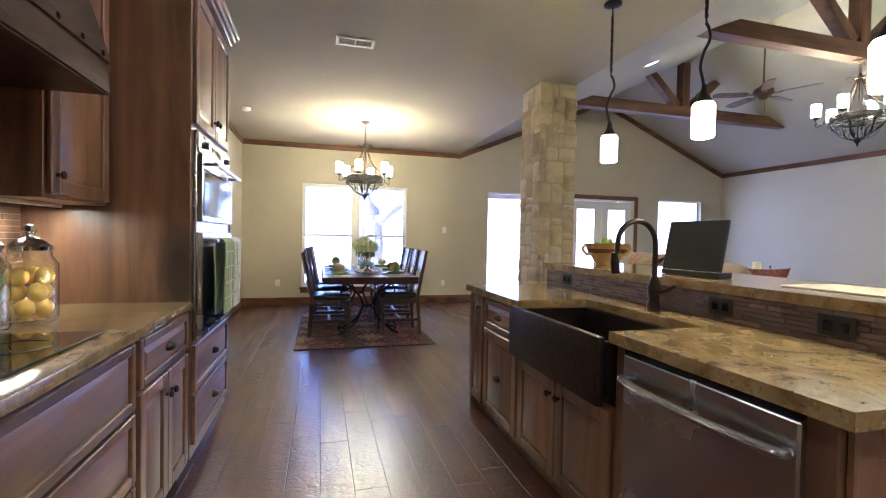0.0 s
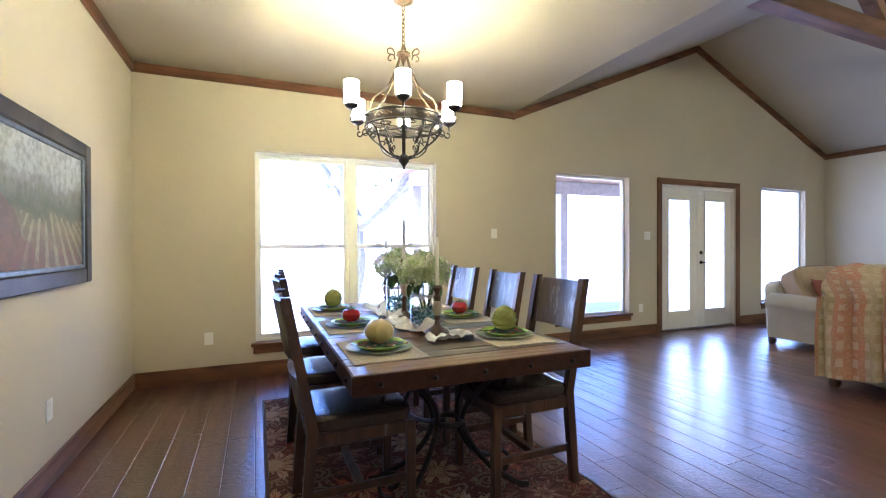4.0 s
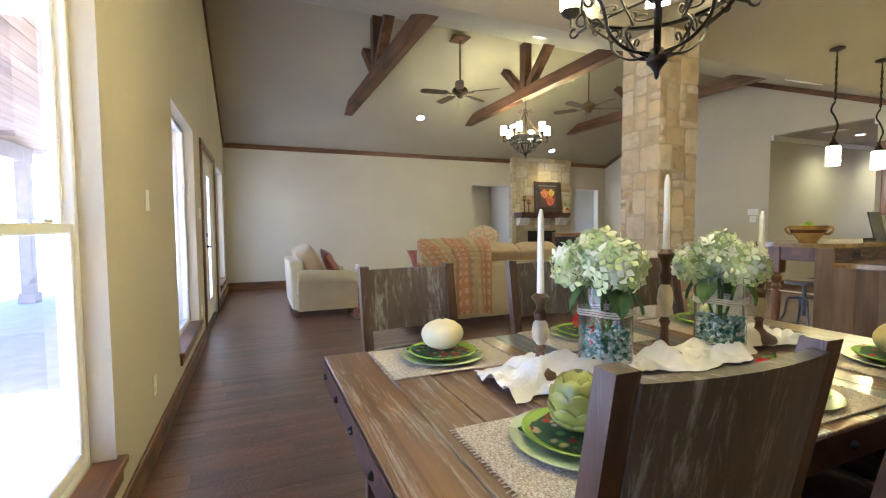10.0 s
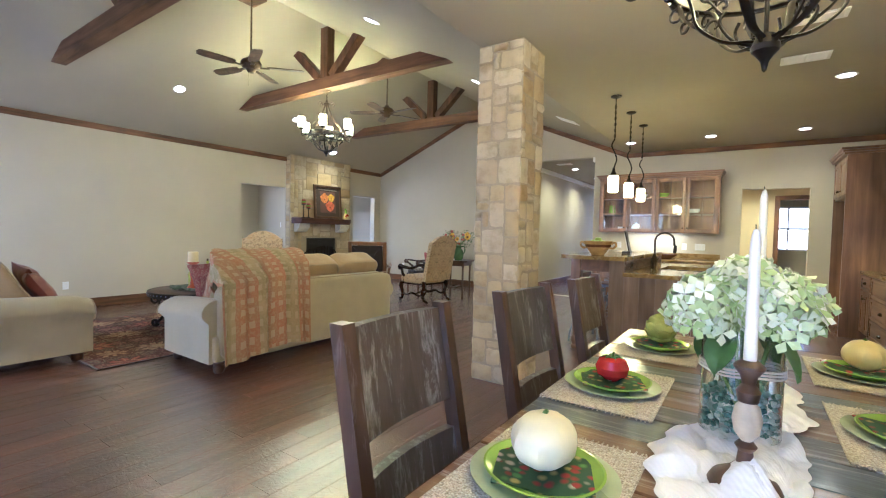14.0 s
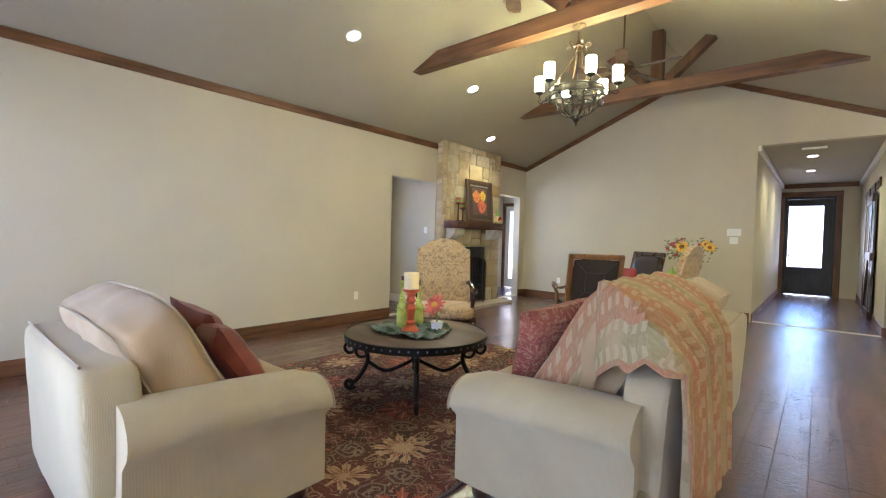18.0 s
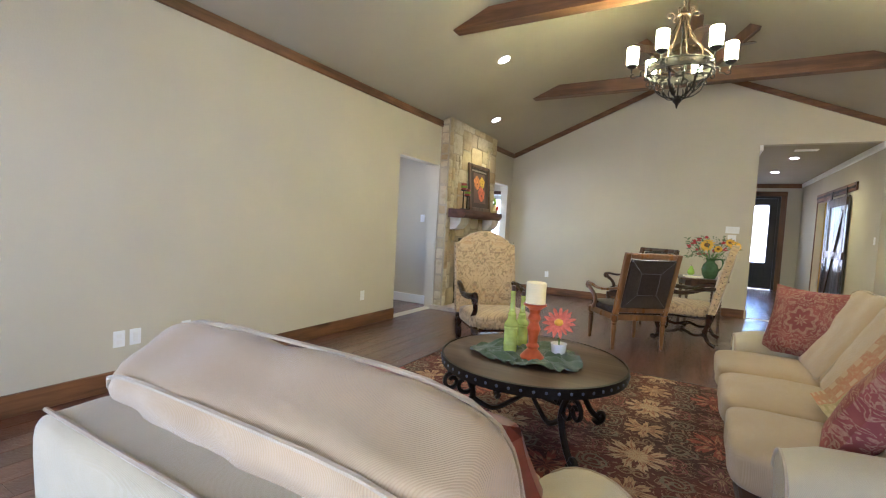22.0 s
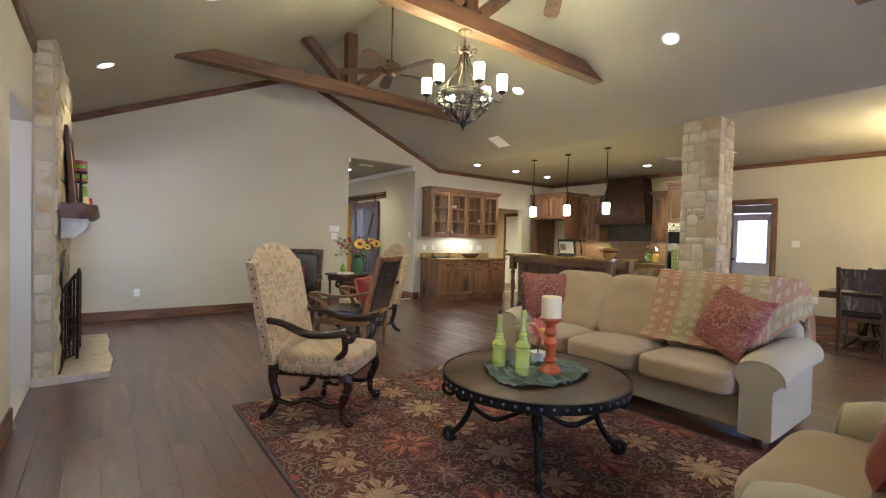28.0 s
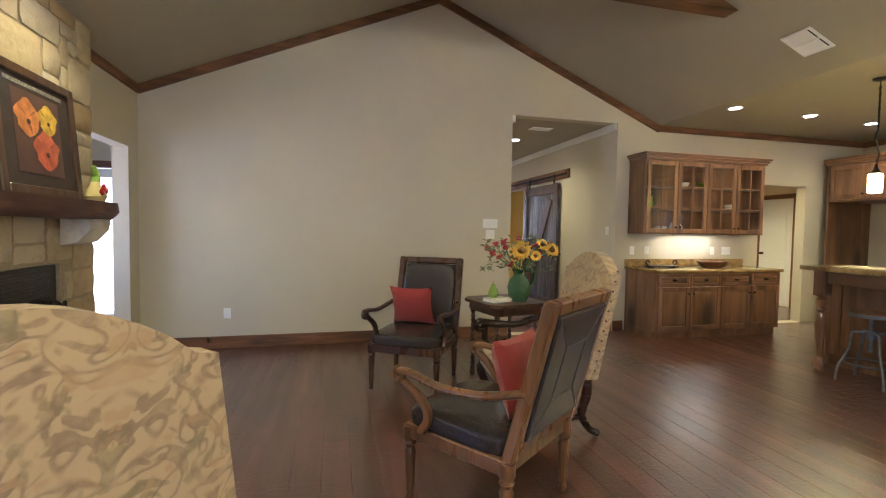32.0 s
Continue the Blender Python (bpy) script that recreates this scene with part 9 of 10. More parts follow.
# ---- barn door in the hall ----
bd = thing("barn_door", "dark weathered sliding barn door with a slanting brace, slid open", "door", HALL[0], -3.47, 0, 0, "", "structure")
for i in range(7):
    part("plank", bx(0.03, 0.055, -0.69 + 0.197 * i, -0.69 + 0.197 * i + 0.193, 0.03, 2.22, 0.004), M_CHAIRB, bd)
for z in (0.05, 1.05, 2.05):
    part("rail", bx(0.055, 0.08, -0.69, 0.69, z, z + 0.14, 0.005), M_CHAIR, bd)
for s in (-1, 1):
    part("stile", bx(0.0805, 0.088, s * 0.62 - 0.07, s * 0.62 + 0.07, 0.03, 2.22, 0.003), M_CHAIR, bd)
part("brace", bx(-0.07, 0.07, 0.0, 0.02, 0, 2.05, 0.004, pose(0.0805, -0.52, 0.12, 0, 0, 90) @ pose(0, 0, 0, 0, 27)), M_CHAIR, bd)
part("track_board", bx(0.0, 0.03, -1.95, 0.95, 2.28, 2.43, 0.005), M_TRIMY, bd, "stained wood track board")
part("track_rail", bx(0.032, 0.042, -1.90, 0.90, 2.33, 2.37, 0.002), M_IRON, bd)
for y in (-0.5, 0.5):
    part("hanger", bx(0.043, 0.056, y - 0.025, y + 0.025, 2.1, 2.38, 0.003), M_IRON, bd)
casing("door_trim_study", "y", HALL[0], 0.022, -5.40, -4.18, 2.25, "dark wood casing of the study opening", 0.03)


# ---- lamps ----
def can_light(x, y, z, tilt=0.0, power=1.0):
    root = thing("recessed_light", "round white recessed ceiling light, lit", "ceiling light", x, y, z, 0, "recessed lights")
    root.matrix_basis = pose(x, y, z, 0, tilt)
    part("trim_ring", lathe(bmesh.new(), [(0.062, 0.0), (0.085, -0.001), (0.088, -0.006), (0.080, -0.010), (0.064, -0.008)], 28), M_WHITE, root)
    part("lens", lathe(bmesh.new(), [(0.063, -0.005), (0.03, -0.0065), (0, -0.007)], 28), M_CANLIT, root, "glowing lens")
    lamp("SPOT", root.matrix_basis @ Vector((0, 0, -0.03)), CAN_W * power, WARM, 0.06, 150, 0.9).matrix_basis = root.matrix_basis @ pose(0, 0, -0.03)
    return root


CAN_W = 7.5
SL = math.degrees(math.atan(PITCH))
for cx, cy in ((2.36, -0.26), (1.18, -0.27), (0.02, -0.33), (-0.09, 2.13)):
    can_light(cx, cy, FLAT - 0.001, 0, 0.85)
for cx, cy in ((7.85, 4.56), (7.84, 2.44)):
    can_light(cx, cy, roof_z(cx) - 0.001, SL)
can_light(8.60, 0.85, roof_z(8.60) - 0.001, SL, 2.0)
for cx, cy in ((3.92, 2.35), (3.92, 4.50)):
    can_light(cx, cy, roof_z(cx) - 0.001, -SL)
for cx, cy in ((4.13, -2.76), (4.18, -4.74)):
    can_light(cx, cy, 2.884, 0, 1.6)
# no fixture known here: this can is added to brighten the passage
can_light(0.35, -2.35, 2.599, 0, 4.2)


def chandelier(x, y, top, ring_z, size, chain_links, lit):
    """Six-light iron ring chandelier. The ring's lower edge stands at ring_z."""
    root = thing("chandelier", "wrought iron ring chandelier with six lit white glass shades", "chandelier", x, y, ring_z, 12, "iron chandeliers")
    H = top - ring_z
    R = 0.25 * size
    part("canopy", lathe(bmesh.new(), [(0, H), (0.065, H), (0.065, H - 0.01), (0.03, H - 0.03), (0.008, H - 0.04), (0, H - 0.04)], 20), M_BRONZE, root)
    crown_z = 0.50 * size
    n = chain_links
    L = (H - 0.04 - crown_z - 0.06)
    for i in range(n):
        zc = H - 0.04 - L * (i + 0.5) / n
        q = pose(0, 0, zc, 0, 0, 90 * (i % 2))
        hl = L / n * 0.66
        pts = [q @ Vector((0.011 * math.cos(a), 0, hl * math.sin(a))) for a in [k * math.pi / 7 for k in range(14)]]
        part("chain_link", tube(bmesh.new(), pts, 0.0035, 5, True), M_BRONZE, root)
    hub = lathe(bmesh.new(), [(0, crown_z + 0.06), (0.012, crown_z + 0.055), (0.02, crown_z + 0.02), (0.045, crown_z + 0.005), (0.05, crown_z - 0.01), (0.02, crown_z - 0.02), (0.012, crown_z - 0.06), (0, crown_z - 0.06)], 18)
    part("crown_hub", hub, M_BRONZE, root)
    band = lathe(bmesh.new(), [(R, 0), (R + 0.006, 0), (R + 0.010, 0.008), (R + 0.004, 0.014), (R + 0.004, 0.066), (R + 0.010, 0.072), (R + 0.006, 0.08), (R, 0.08), (R - 0.003, 0.066), (R - 0.003, 0.014)], 48)
    bn = part("ring_band", band, M_IRON, root)
    for i in range(6):
        fil = bmesh.new()
        for s in (-1, 1):
            pts = []
            for px_, _, pz_ in spiral(0, 0, 0.018, 0.004, 0, 400, 14):
                a = radians(60 * i + 30) + s * (0.026 + px_ * s * 1.0) / R
                pts.append(((R + 0.006) * math.cos(a), (R + 0.006) * math.sin(a), 0.04 + pz_))
            tube(fil, pts, 0.0025, 4)
        a = radians(60 * i + 30)
        for da, dz in ((-0.22, 0.0), (0.22, 0.0), (0, 0.0)):
            c = Vector(((R + 0.006) * math.cos(a + da), (R + 0.006) * math.sin(a + da), 0.04 + dz))
            bmesh.ops.create_icosphere(fil, subdivisions=1, radius=0.006, matrix=Matrix.Translation(c))
        part("filigree", fil, M_BRONZE, bn, "bronze filigree ornament")
    for i in range(6):
        rot = pose(0, 0, 0, 0, 0, 60 * i)
        arm = bmesh.new()
        up = smooth_path([(R, 0, 0.07), (R * 0.9, 0, 0.16), (R * 0.55, 0, 0.24 * size), (R * 0.28, 0, 0.36 * size), (0.02, 0, crown_z)], 5)
        tube(arm, up, 0.0065, 6, m=rot)
        tube(arm, spiral(R * 0.28 + 0.03, crown_z - 0.01, 0.035, 0.010, 200, -120, 12), 0.005, 5, m=rot)
        part("scroll_arm", arm, M_BRONZE, root)
        ou = bmesh.new()
        sx = R + 0.12
        tube(ou, [(R + 0.002, 0, 0.05), *spiral(R + 0.028, 0.03, 0.024, 0.024, 110, -60, 8), *spiral(sx - 0.012, 0.012, 0.026, 0.010, 200, 480, 14)], 0.0055, 6, m=rot)
        tube(ou, [(sx, 0, 0.036), (sx, 0, 0.072)], 0.006, 6, m=rot)
        part("branch", ou, M_IRON, root)
        cup = lathe(bmesh.new(), [(0, 0.07), (0.012, 0.07), (0.036, 0.085), (0.045, 0.10), (0.042, 0.10), (0, 0.082)], 20, rot @ pose(sx, 0, 0))
        part("cup", cup, M_IRON, root)
        sh = lathe(bmesh.new(), [(0.0, 0.101), (0.040, 0.101), (0.046, 0.112), (0.047, 0.245), (0.043, 0.245), (0.042, 0.116), (0.0, 0.108)], 22, rot @ pose(sx, 0, 0))
        part("shade", sh, lit, root, "lit white glass shade")
        low = bmesh.new()
        tube(low, smooth_path([(R * 0.99, 0, 0.012), (R * 0.83, 0, -0.015), (R * 0.75, 0, -0.065), (R * 0.68, 0, -0.125), (R * 0.42, 0, -0.175), (R * 0.12, 0, -0.185)], 5), 0.011, 6, flat=0.4, m=rot)
        tube(low, spiral(R * 0.98, -0.02, 0.024, 0.010, 120, -190, 10), 0.005, 5, m=rot)
        tube(low, smooth_path([(R * 0.10, 0, -0.20), (R * 0.32, 0, -0.175), (R * 0.46, 0, -0.12), (R * 0.40, 0, -0.09)], 4), 0.005, 5, m=rot)
        part("basket_strap", low, M_IRON, root)
        mid_ = pose(0, 0, 0, 0, 0, 60 * i + 30)
        cur = tube(bmesh.new(), smooth_path([(R * 0.99, 0, 0.01), (R * 0.93, 0, -0.035), (R * 0.80, 0, -0.075), (R * 0.60, 0, -0.115)], 4), 0.008, 6, flat=0.4, m=mid_)
        tube(cur, spiral(R * 0.55, -0.098, 0.026, 0.008, -80, 260, 12), 0.0045, 5, m=mid_)
        tube(cur, spiral(R * 1.0, -0.028, 0.028, 0.009, 110, -230, 12), 0.0045, 5, m=mid_)
        tube(cur, spiral(R * 0.83, -0.045, 0.022, 0.007, 200, -140, 10), 0.004, 5, m=mid_)
        part("basket_scroll", cur, M_IRON, root)
        flo = bmesh.new()
        tube(flo, [(0.03, 0, 0.012), (R - 0.005, 0, 0.012)], 0.005, 5, m=rot)
        pts = [(px_, pz_, 0.012) for px_, _, pz_ in spiral(R * 0.60, 0.05, 0.052, 0.014, -140, 260, 16)]
        tube(flo, pts, 0.0045, 5, m=rot)
        part("grille_scroll", flo, M_IRON, root)
    part("grille_hub", lathe(bmesh.new(), [(0, -0.002), (0.03, -0.002), (0.032, 0.02), (0.02, 0.034), (0.006, 0.04), (0.006, crown_z), (0, crown_z)], 16), M_IRON, root)
    part("finial", lathe(bmesh.new(), [(0, -0.275), (0.006, -0.268), (0.010, -0.245), (0.020, -0.23), (0.034, -0.215), (0.036, -0.20), (0.028, -0.185), (0.022, -0.17), (0.006, -0.165), (0.006, 0.0), (0, 0.0)], 18), M_IRON, root)
    return root


chandelier(0.61, 6.33, FLAT - 0.001, 2.04, 1.0, 9, M_SHADE)
chandelier(5.82, 3.445, 3.329, 2.64, 1.0, 4, M_SHADEB)


def pendant(x, y):
    root = thing("pendant_light", "iron pendant light with a lit white glass shade on a chain", "pendant light", x, y, 1.805, 0, "pendants over the bar")
    H = FLAT - 0.001 - 1.805
    part("canopy", lathe(bmesh.new(), [(0, H), (0.06, H), (0.06, H - 0.012), (0.03, H - 0.025), (0, H - 0.025)], 20), M_IRON, root)
    part("stem", tube(bmesh.new(), [(0, 0, H - 0.02), (0, 0, 0.60)], 0.005, 6), M_IRON, root)
    for i in range(12):
        q = pose(0, 0, 0.64 + i * 0.033, 0, 0, 90 * (i % 2))
        part("chain_link", tube(bmesh.new(), [q @ Vector((0.010 * math.cos(a), 0, 0.019 * math.sin(a))) for a in [k * math.pi / 6 for k in range(12)]], 0.003, 5, True), M_IRON, root)
    s_hook = smooth_path([(0, 0, 0.60), (0.02, 0, 0.57), (0.028, 0, 0.52), (-0.005, 0, 0.45), (-0.028, 0, 0.37), (-0.01, 0, 0.30), (0.0, 0, 0.26)], 6)
    part("scroll_hook", tube(bmesh.new(), s_hook, 0.008, 6), M_IRON, root)
    part("socket_cap", lathe(bmesh.new(), [(0, 0.285), (0.012, 0.275), (0.018, 0.235), (0.04, 0.195), (0.048, 0.177), (0, 0.177)], 20), M_IRON, root)
    part("shade", lathe(bmesh.new(), [(0.051, 0.0), (0.054, 0.005), (0.056, 0.165), (0.047, 0.180), (0.0, 0.181), (0, 0.175), (0.043, 0.174), (0.052, 0.163), (0.050, 0.005)], 26), M_SHADEP, root, "lit white glass shade")


for py in (0.95, 1.745, 2.538):
    pendant(1.942, py)


def ceiling_fan(x, y, spin):
    root = thing("ceiling_fan", "dark bronze five-blade ceiling fan on a long rod", "ceiling fan", x, y, 3.32, spin, "ceiling fans")
    H = roof_z(x) - 3.32
    part("mount_block", prism(bmesh.new(), [(-0.14, H - 0.085), (0.14, H - 0.085), (0.14, H - 0.14 * PITCH - 0.004), (0, H - 0.004), (-0.14, H - 0.14 * PITCH - 0.004)], -0.12, 0.12, "y", pose(0, 0, 0, 0, 0, -spin)), M_BEAM, root, "stained wood mounting block")
    part("rod", tube(bmesh.new(), [(0, 0, H - 0.085), (0, 0, 0.10)], 0.011, 8), M_BRONZE, root)
    part("motor", lathe(bmesh.new(), [(0, 0.14), (0.03, 0.13), (0.05, 0.10), (0.105, 0.075), (0.125, 0.045), (0.125, 0.01), (0.10, -0.02), (0.06, -0.035), (0.05, -0.06), (0.035, -0.075), (0, -0.08)], 28), M_BRONZE, root)
    for i in range(5):
        rot = pose(0, 0, 0, 0, 0, 72 * i)
        part("blade_iron", bx(0.09, 0.22, -0.025, 0.025, -0.012, -0.006, 0.002, rot), M_BRONZE, root)
        bl = prism(bmesh.new(), [(0.20, -0.045), (0.26, -0.062), (0.55, -0.070), (0.62, -0.055), (0.64, 0.0), (0.62, 0.055), (0.55, 0.070), (0.26, 0.062), (0.20, 0.045)], -0.005, 0.003, "z", rot @ pose(0, 0, 0, 10))
        part("blade", bl, M_CHAIR, root)
    part("pull_chain", tube(bmesh.new(), [(0.04, 0, -0.06), (0.04, 0, -0.24)], 0.0025, 5), M_BRONZE, root)


ceiling_fan(5.87, 4.62, 10)
ceiling_fan(5.85, 2.10, 34)


def vent(x, y, z, wx, wy, tilt=0.0):
    root = thing("ceiling_vent", "white slatted ceiling air vent", "vent", x, y, z, 0, "ceiling vents")
    root.matrix_basis = pose(x, y, z, 0, tilt)
    fr_ = bmesh.new()
    for q in ((-wx / 2, wx / 2, -wy / 2, -wy / 2 + 0.025), (-wx / 2, wx / 2, wy / 2 - 0.025, wy / 2), (-wx / 2, -wx / 2 + 0.025, -wy / 2 + 0.025, wy / 2 - 0.025), (wx / 2 - 0.025, wx / 2, -wy / 2 + 0.025, wy / 2 - 0.025), (-0.008, 0.008, -wy / 2 + 0.025, wy / 2 - 0.025)):
        box(fr_, *q, -0.012, -0.001, 0.002)
    part("frame", fr_, M_WHITE, root)
    part("backing", bx(-wx / 2 + 0.02, wx / 2 - 0.02, -wy / 2 + 0.02, wy / 2 - 0.02, -0.003, -0.0005), M_BLACK, root)
    n = int((wy - 0.05) / 0.018)
    for i in range(n):
        yy = -wy / 2 + 0.03 + 0.018 * i
        part("slat", bx(-wx / 2 + 0.025, wx / 2 - 0.025, -0.006, 0.006, -0.001, 0.001, 0, pose(0, yy, -0.007, 35)), M_WHITE, root)


vent(0.28, 2.84, FLAT, 0.35, 0.2)
vent(0.27, 3.71, FLAT, 0.32, 0.16)
vent(3.02, 1.06, roof_z(3.02), 0.32, 0.26, -SL)
vent(4.1, -1.9, 2.884, 0.32, 0.16)
sm = thing("smoke_alarm", "round white smoke alarm on the ceiling", "smoke alarm", -0.95, 6.15, FLAT)
part("body", lathe(bmesh.new(), [(0, -0.04), (0.03, -0.04), (0.05, -0.032), (0.062, -0.01), (0.062, -0.0005), (0, -0.0005)], 24), M_WHITE, sm)


def plate(kind, m, wide=0.075):
    """A wall plate in its own xz plane, facing -y."""
    lab = {"outlet": "white wall outlet plate", "switch": "white wall switch plate"}[kind]
    root = thing("wall_" + kind, lab, kind, 0, 0, 0, 0, "wall plates")
    root.matrix_basis = m
    part("plate", bx(-wide / 2, wide / 2, -0.006, -0.0005, -0.058, 0.058, 0.002), M_PLATE, root)
    k = max(1, round(wide / 0.06))
    for i in range(k):
        cx = (i - (k - 1) / 2) * 0.046
        if kind == "outlet":
            for z in (-0.022, 0.022):
                part("socket", bx(cx - 0.016, cx + 0.016, -0.008, -0.006, z - 0.014, z + 0.014, 0.002), M_WHITE, root)
        else:
            part("rocker", bx(cx - 0.016, cx + 0.016, -0.010, -0.006, -0.033, 0.033, 0.002), M_WHITE, root)


for x, z, k, w in ((-0.72, 0.40, "outlet", 0.075), (2.33, 1.41, "switch", 0.075), (2.32, 0.38, "outlet", 0.075), (4.80, 1.40, "switch", 0.12), (4.68, 0.38, "outlet", 0.075)):
    plate(k, pose(x, NORTH, z), w)
for y, z, k in ((5.62, 0.36, "outlet"), (3.47, 0.38, "outlet"), (5.99, 0.36, "switch"), (6.095, 0.36, "outlet")):
    plate(k, pose(EAST, y, z, 0, 0, -90), 0.075)
for y, z in ((4.59, 0.40), (6.46, 0.40)):
    plate("outlet", pose(WEST, y, z, 0, 0, 90))
for x, z, k, w in ((8.21, 0.40, "outlet", 0.075), (5.85, 0.40, "outlet", 0.075), (5.08, 1.47, "switch", 0.20), (5.08, 1.33, "switch", 0.12), (2.96, 1.13, "switch", 0.075), (2.72, 1.13, "outlet", 0.075), (1.59, 1.13, "outlet", 0.075), (1.34, 1.13, "switch", 0.16)):
    plate(k, pose(x, SOUTH, z, 0, 0, 180), w)
plate("switch", pose(HALL[0], -1.45, 1.4, 0, 0, 90))
plate("switch", pose(9.44, 1.62, 1.38, 0, 0, 180), 0.075)
plate("outlet", pose(2.41 - 0.226, 4.16, 0.44, 0, 90, -90))
plate("switch", pose(WEST, 4.28, 1.38, 0, 0, 90), 0.12)

# ---- outside ----
M_DIRT, tD, bD = base_material("pale_caliche_ground", (0.55, 0.5, 0.42), 0.95)
gD = Graph(tD)
vD = gD.coords(vary=False)
gD.link(gD.ramp(gD.noise(vD, 0.7, 6, 0.65), [(0.3, (0.44, 0.40, 0.33)), (0.5, (0.62, 0.58, 0.50)), (0.75, (0.72, 0.68, 0.61))]), bD.inputs["Base Color"])
gD.bump(gD.noise(vD, 6, 6, 0.7), 0.6, 0.05, bD)
gb = bmesh.new()
for ring_ in (1,):
    vsG = [[gb.verts.new((x, y, -0.16)) for y in (-900.0, -60.0, -20.0, 0.0, 20.0, 60.0, 900.0)] for x in (-900.0, -60.0, -20.0, 0.0, 20.0, 60.0, 900.0)]
    for i in range(6):
        for j in range(6):
            gb.faces.new((vsG[i][j], vsG[i + 1][j], vsG[i + 1][j + 1], vsG[i][j + 1]))
setting("ground", gb, M_DIRT, "pale bare caliche ground round the house", "ground", 0)
M_CONC = plain("patio_concrete", (0.60, 0.58, 0.53), 0.85, 0, 0.12, 5, 0.2)
setting("patio", bx(2.2, 9.6, NORTH + 0.17, 11.6, -0.15, -0.03, 0.01), M_CONC, "pale concrete slab of the covered porch", "patio")
M_SOFFIT = wood("porch_boards", (0.20, 0.12, 0.06), (0.42, 0.28, 0.15), 0.5, "x", 0.7)
# beam and post colour lightened to stand in for outdoor haze
M_FASCIA = plain("porch_timber_hazed", (0.34, 0.30, 0.26), 0.6, 0, 0.15, 10)
pr = thing("porch_roof", "flat porch roof with a board ceiling and haze-lightened beams", "porch", 0, 0, 0, 0, "", "structure")
for i in range(28):
    y0_ = NORTH + 0.18 + i * 0.125
    part("ceiling_board", bx(2.1, 9.5, y0_, y0_ + 0.122, 2.62, 2.64, 0.002), M_SOFFIT, pr)
part("roof_deck", bx(2.0, 9.6, NORTH + 0.175, 11.95, 2.72, 2.82), M_FASCIA, pr)
part("fascia", box(box(bx(2.0, 9.6, 11.90, 11.95, 2.50, 2.715), 2.0, 2.05, NORTH + 0.18, 11.90, 2.55, 2.715), 9.55, 9.60, NORTH + 0.18, 11.90, 2.55, 2.715), M_VINYL, pr)
part("beam", box(bx(2.3, 9.35, 11.16, 11.34, 2.36, 2.615), 2.3, 2.48, NORTH + 0.18, 11.16, 2.36, 2.615), M_FASCIA, pr)
for px in (2.40, 5.7, 9.2):
    ps = thing("porch_post", "square timber porch post", "post", px, 11.25, -0.03, 0, "porch posts", "structure")
    part("shaft", bx(-0.09, 0.09, -0.09, 0.09, 0.0, 2.385, 0.008), M_FASCIA, ps)
    part("foot", bx(-0.12, 0.12, -0.12, 0.12, 0.0, 0.18, 0.01), M_FASCIA, ps)


M_BARK = plain("grey_bark", (0.22, 0.205, 0.18), 0.95, 0, 0.35, 20, 0.8, 0.02)
M_LEAFT = plain("oak_leaf", (0.06, 0.085, 0.03), 0.6, 0, 0.4, 3)


def tree(x, y, lean, h, seed, leaves=130, girth=0.26):
    rr = random.Random(seed)
    root = thing("tree", "leaning live oak with a gnarled grey trunk", "tree", x, y, -0.16)
    limbs = bmesh.new()
    trunk = smooth_path([(0, 0, -0.05), (0.05 + lean * 0.2, 0.05, h * 0.22), (lean * 0.3, 0.1, h * 0.40), (lean * 0.9, 0.2, h * 0.52)], 5)
    k = len(trunk)
    part("trunk", tube(bmesh.new(), trunk, [girth - girth * 0.5 * i / (k - 1) for i in range(k)], 10), M_BARK, root)
    ends = []
    for i in range(8):
        a = i * 0.9 + rr.uniform(-0.3, 0.3)
        st_ = Vector(trunk[-1 - (i % 7)])
        out = rr.uniform(1.0, 2.2)
        mid = st_ + Vector((math.cos(a) * out * 0.5, math.sin(a) * out * 0.5, h * 0.15))
        end = st_ + Vector((math.cos(a) * out, math.sin(a) * out, h * rr.uniform(0.22, 0.42)))
        tube(limbs, smooth_path([st_, mid, end], 5), [girth * 0.38 - girth * 0.03 * j for j in range(11)], 7)
        ends += [end, mid + (end - mid) * 0.5]
    part("limbs", limbs, M_BARK, root)
    cr = bmesh.new()
    for e in ends:
        for j in range(leaves):
            c = e + Vector((rr.gauss(0, 0.45), rr.gauss(0, 0.45), rr.gauss(0, 0.30)))
            q = Matrix.Translation(c) @ pose(0, 0, 0, rr.uniform(0, 360), rr.uniform(0, 360), rr.uniform(0, 360))
            L = rr.uniform(0.06, 0.13)
            cr.faces.new([cr.verts.new(q @ Vector(p)) for p in ((0, 0, 0), (L * 0.5, -L * 0.3, 0.01), (L, 0, 0), (L * 0.5, L * 0.3, 0.01))])
    part("crown", cr, M_LEAFT, root, "sparse small leaves", 0)["kind"] = "stuff"


tree(1.18, 12.4, 1.15, 4.6, 3, 14, 0.34)
tree(2.0, -16.0, 0.6, 6.0, 21)

# ---- hardwood planks ----
oi_t = M_FLOOR.node_tree
gF = Graph(oi_t)
bF = oi_t.nodes["Principled BSDF"]
old = bF.inputs["Base Color"].links[0].from_socket
geo = gF.node("ShaderNodeNewGeometry")
oiF = gF.node("ShaderNodeObjectInfo")
rnd = gF.math("FRACT", gF.math("ADD", geo.outputs["Random Per Island"], oiF.outputs["Random"]))
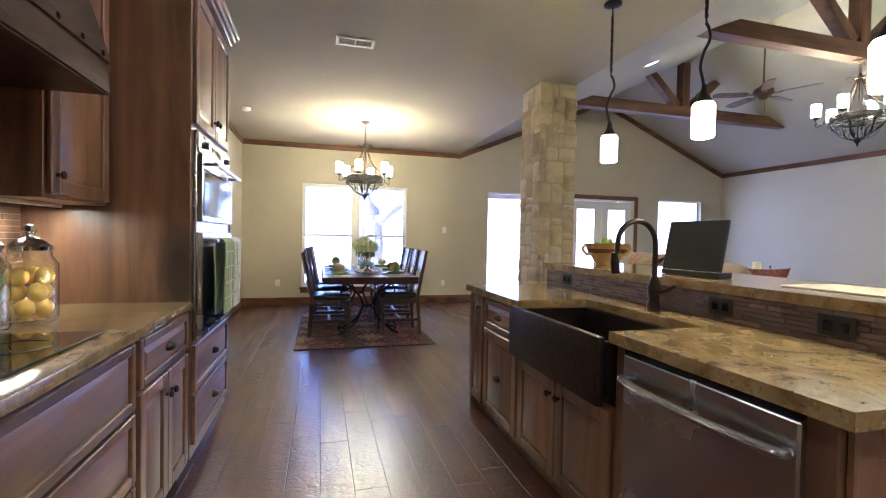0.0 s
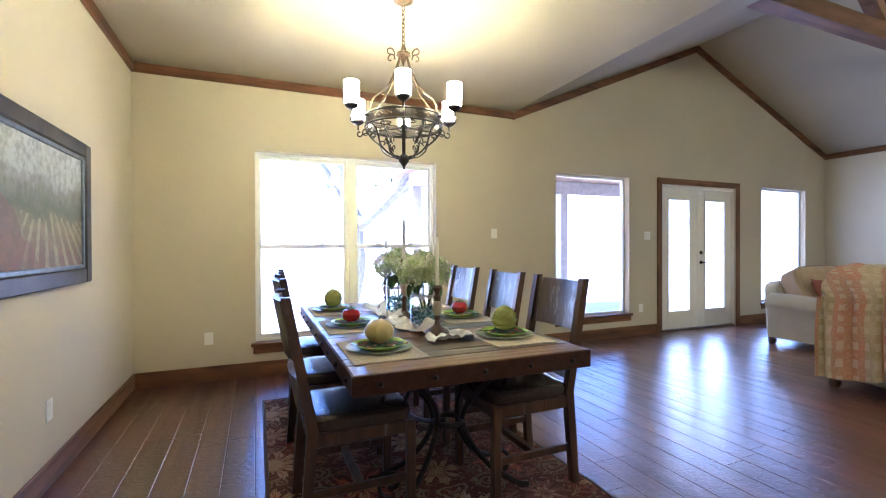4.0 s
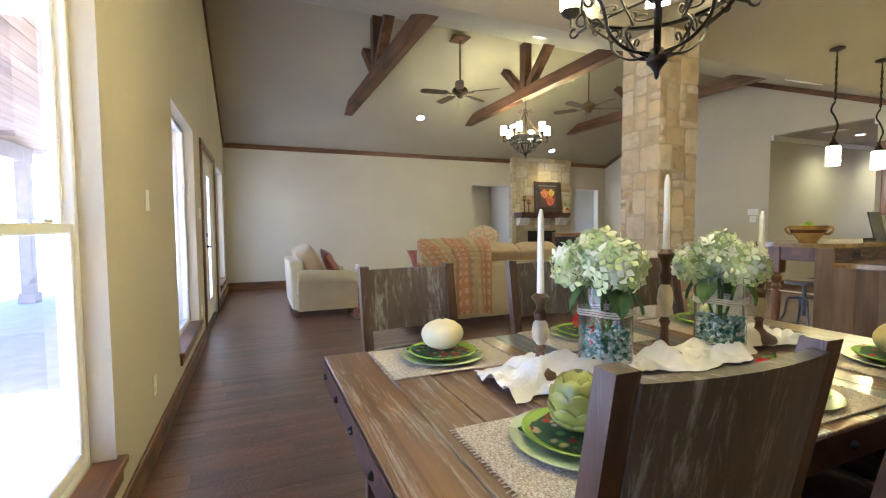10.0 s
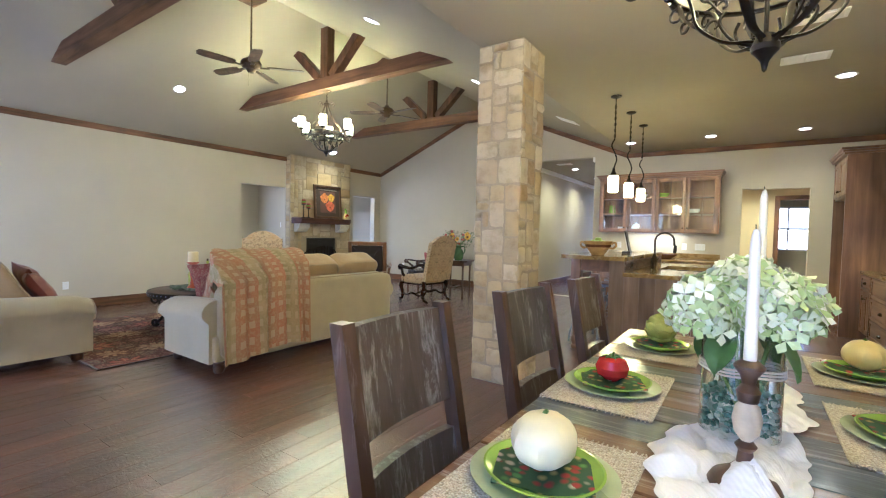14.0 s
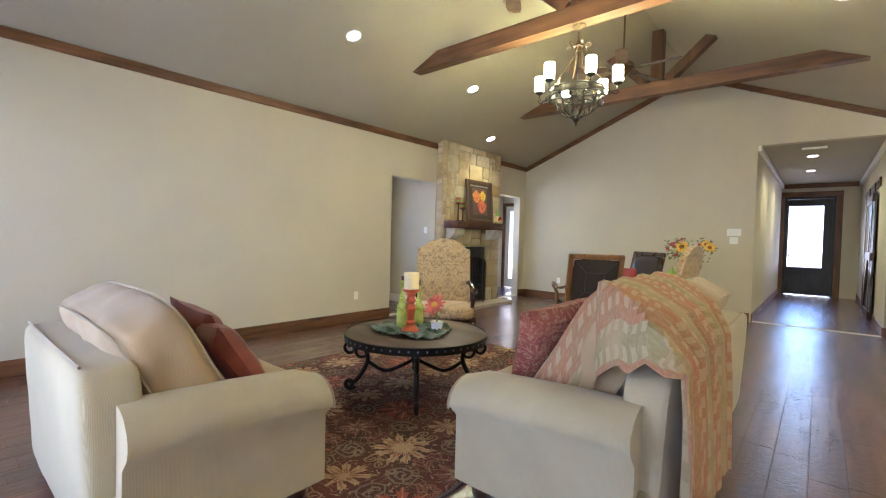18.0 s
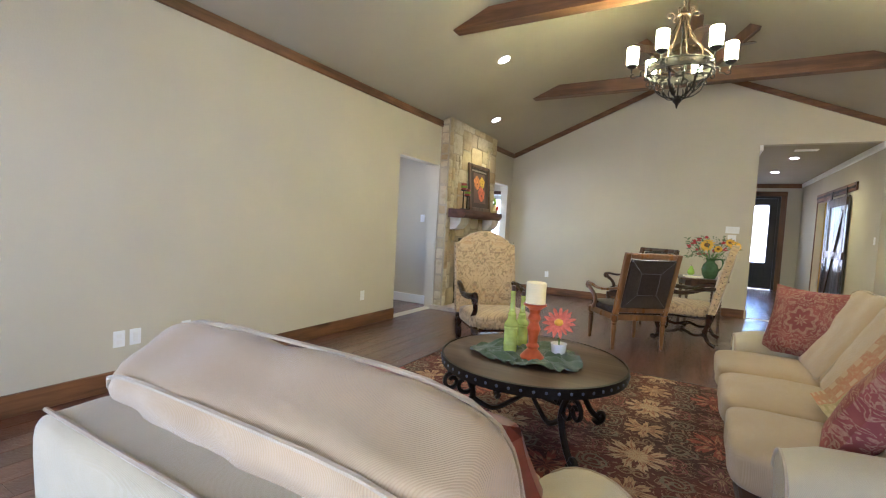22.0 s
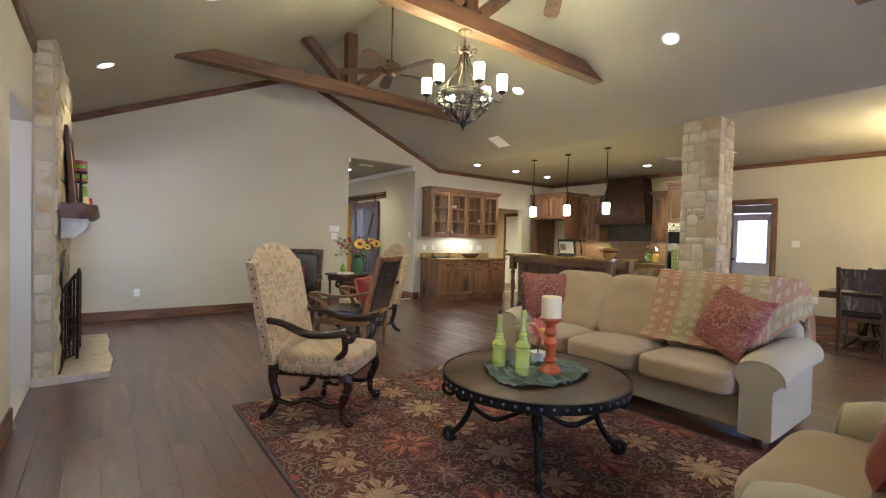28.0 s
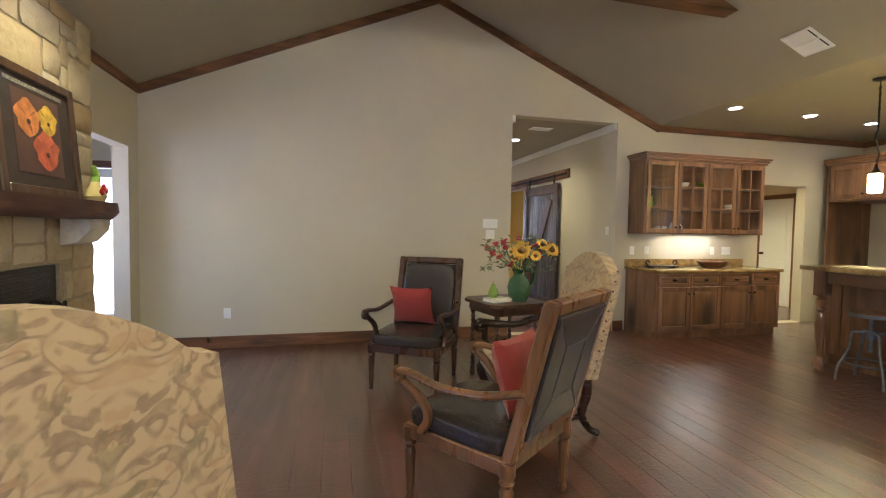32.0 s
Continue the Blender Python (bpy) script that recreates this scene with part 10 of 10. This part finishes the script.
gF.link(gF.mix(1.0, old, gF.ramp(rnd, [(0.0, (0.82, 0.82, 0.82)), (0.5, (1.0, 1.0, 1.0)), (1.0, (1.18, 1.15, 1.12))]), "MULTIPLY"), bF.inputs["Base Color"])

scrape = gF.noise(gF.coords((22, 30, 1)), 1.0, 3, 0.6, 1.2)
old_n = bF.inputs["Normal"].links[0].from_node
bp2 = gF.node("ShaderNodeBump")
bp2.inputs["Strength"].default_value = 0.65
bp2.inputs["Distance"].default_value = 0.006
gF.link(scrape, bp2.inputs["Height"])
gF.link(old_n.outputs[0], bp2.inputs["Normal"])
gF.link(bp2.outputs[0], bF.inputs["Normal"])
gF.link(bp2.outputs[0], bF.inputs["Coat Normal"])

planks = thing("hardwood_floor", "dark brown hand-scraped hardwood plank floor", "floor", 0, 0, 0, 0, "", "structure")
PW = 0.165
rng = random.Random(2)
near, far = [], []


def plank_bm(w, l):
    bm = bmesh.new()
    rows_ = []
    n = 5
    for i in range(n + 1):
        y = l * i / n
        j_ = rng.uniform(-0.0012, 0.0012)
        row = []
        for x, z in ((0.0006, -0.0022), (0.003, -0.0004), (w * 0.5, rng.uniform(-0.0005, 0.0)), (w - 0.003, -0.0004), (w - 0.0006, -0.0022)):
            row.append((x, y if 0 < i < n else (0.0008 if i == 0 else l - 0.0008), z))
        rows_.append(row)
    return rows_


def add_rows(bm, rows_, ox, oy):
    vs_ = [[bm.verts.new((x + ox, y + oy, z)) for x, y, z in r_] for r_ in rows_]
    for a, b in zip(vs_, vs_[1:]):
        for j in range(4):
            bm.faces.new((a[j], a[j + 1], b[j + 1], b[j]))
    for r_ in (vs_[0], vs_[-1]):
        lo = [bm.verts.new((v.co.x, v.co.y, -0.012)) for v in r_]
        for j in range(4):
            bm.faces.new((r_[j], r_[j + 1], lo[j + 1], lo[j]))


areas = [(WEST - THICK, EAST, SOUTH - THICK, NORTH), (HALL[0], HALL[1], HEND, SOUTH - THICK), (EAST, 10.35, -2.9, 3.3), (-3.2, WEST - THICK, 2.5, 5.5), (-1.38, 1.18, -4.85, SOUTH - THICK), (1.5, 3.29, -6.1, -3.7)]
count = 0
farbm = bmesh.new()
for ax0, ax1, ay0, ay1 in areas:
    x = ax0
    while x < ax1 - 0.01:
        w = min(PW, ax1 - x)
        y = ay0 - rng.uniform(0, 0.9)
        while y < ay1:
            l = rng.uniform(0.7, 1.7)
            a, b = max(y, ay0), min(y + l, ay1)
            if b - a > 0.02:
                rows_ = plank_bm(w, b - a)
                cx, cy = x + w / 2, (a + b) / 2
                close = (-0.6 < cx < 2.3 and 0.6 < cy < 8.2) or (7.0 < cx < 9.07 and 2.2 < cy < 8.2) or (2.3 <= cx < 4.6 and 5.6 < cy < 8.2)
                if close and count < 300:
                    bm = bmesh.new()
                    add_rows(bm, rows_, 0, 0)
                    piece("plank", shared("plank", bm, M_FLOOR, 0), planks, pose(x, a, 0))
                    count += 1
                else:
                    add_rows(farbm, rows_, x, a)
            y += l
        x += PW
fo = part("planks", farbm, M_FLOOR, planks, "dark hand-scraped planks", 0)
fo["kind"] = "stuff"
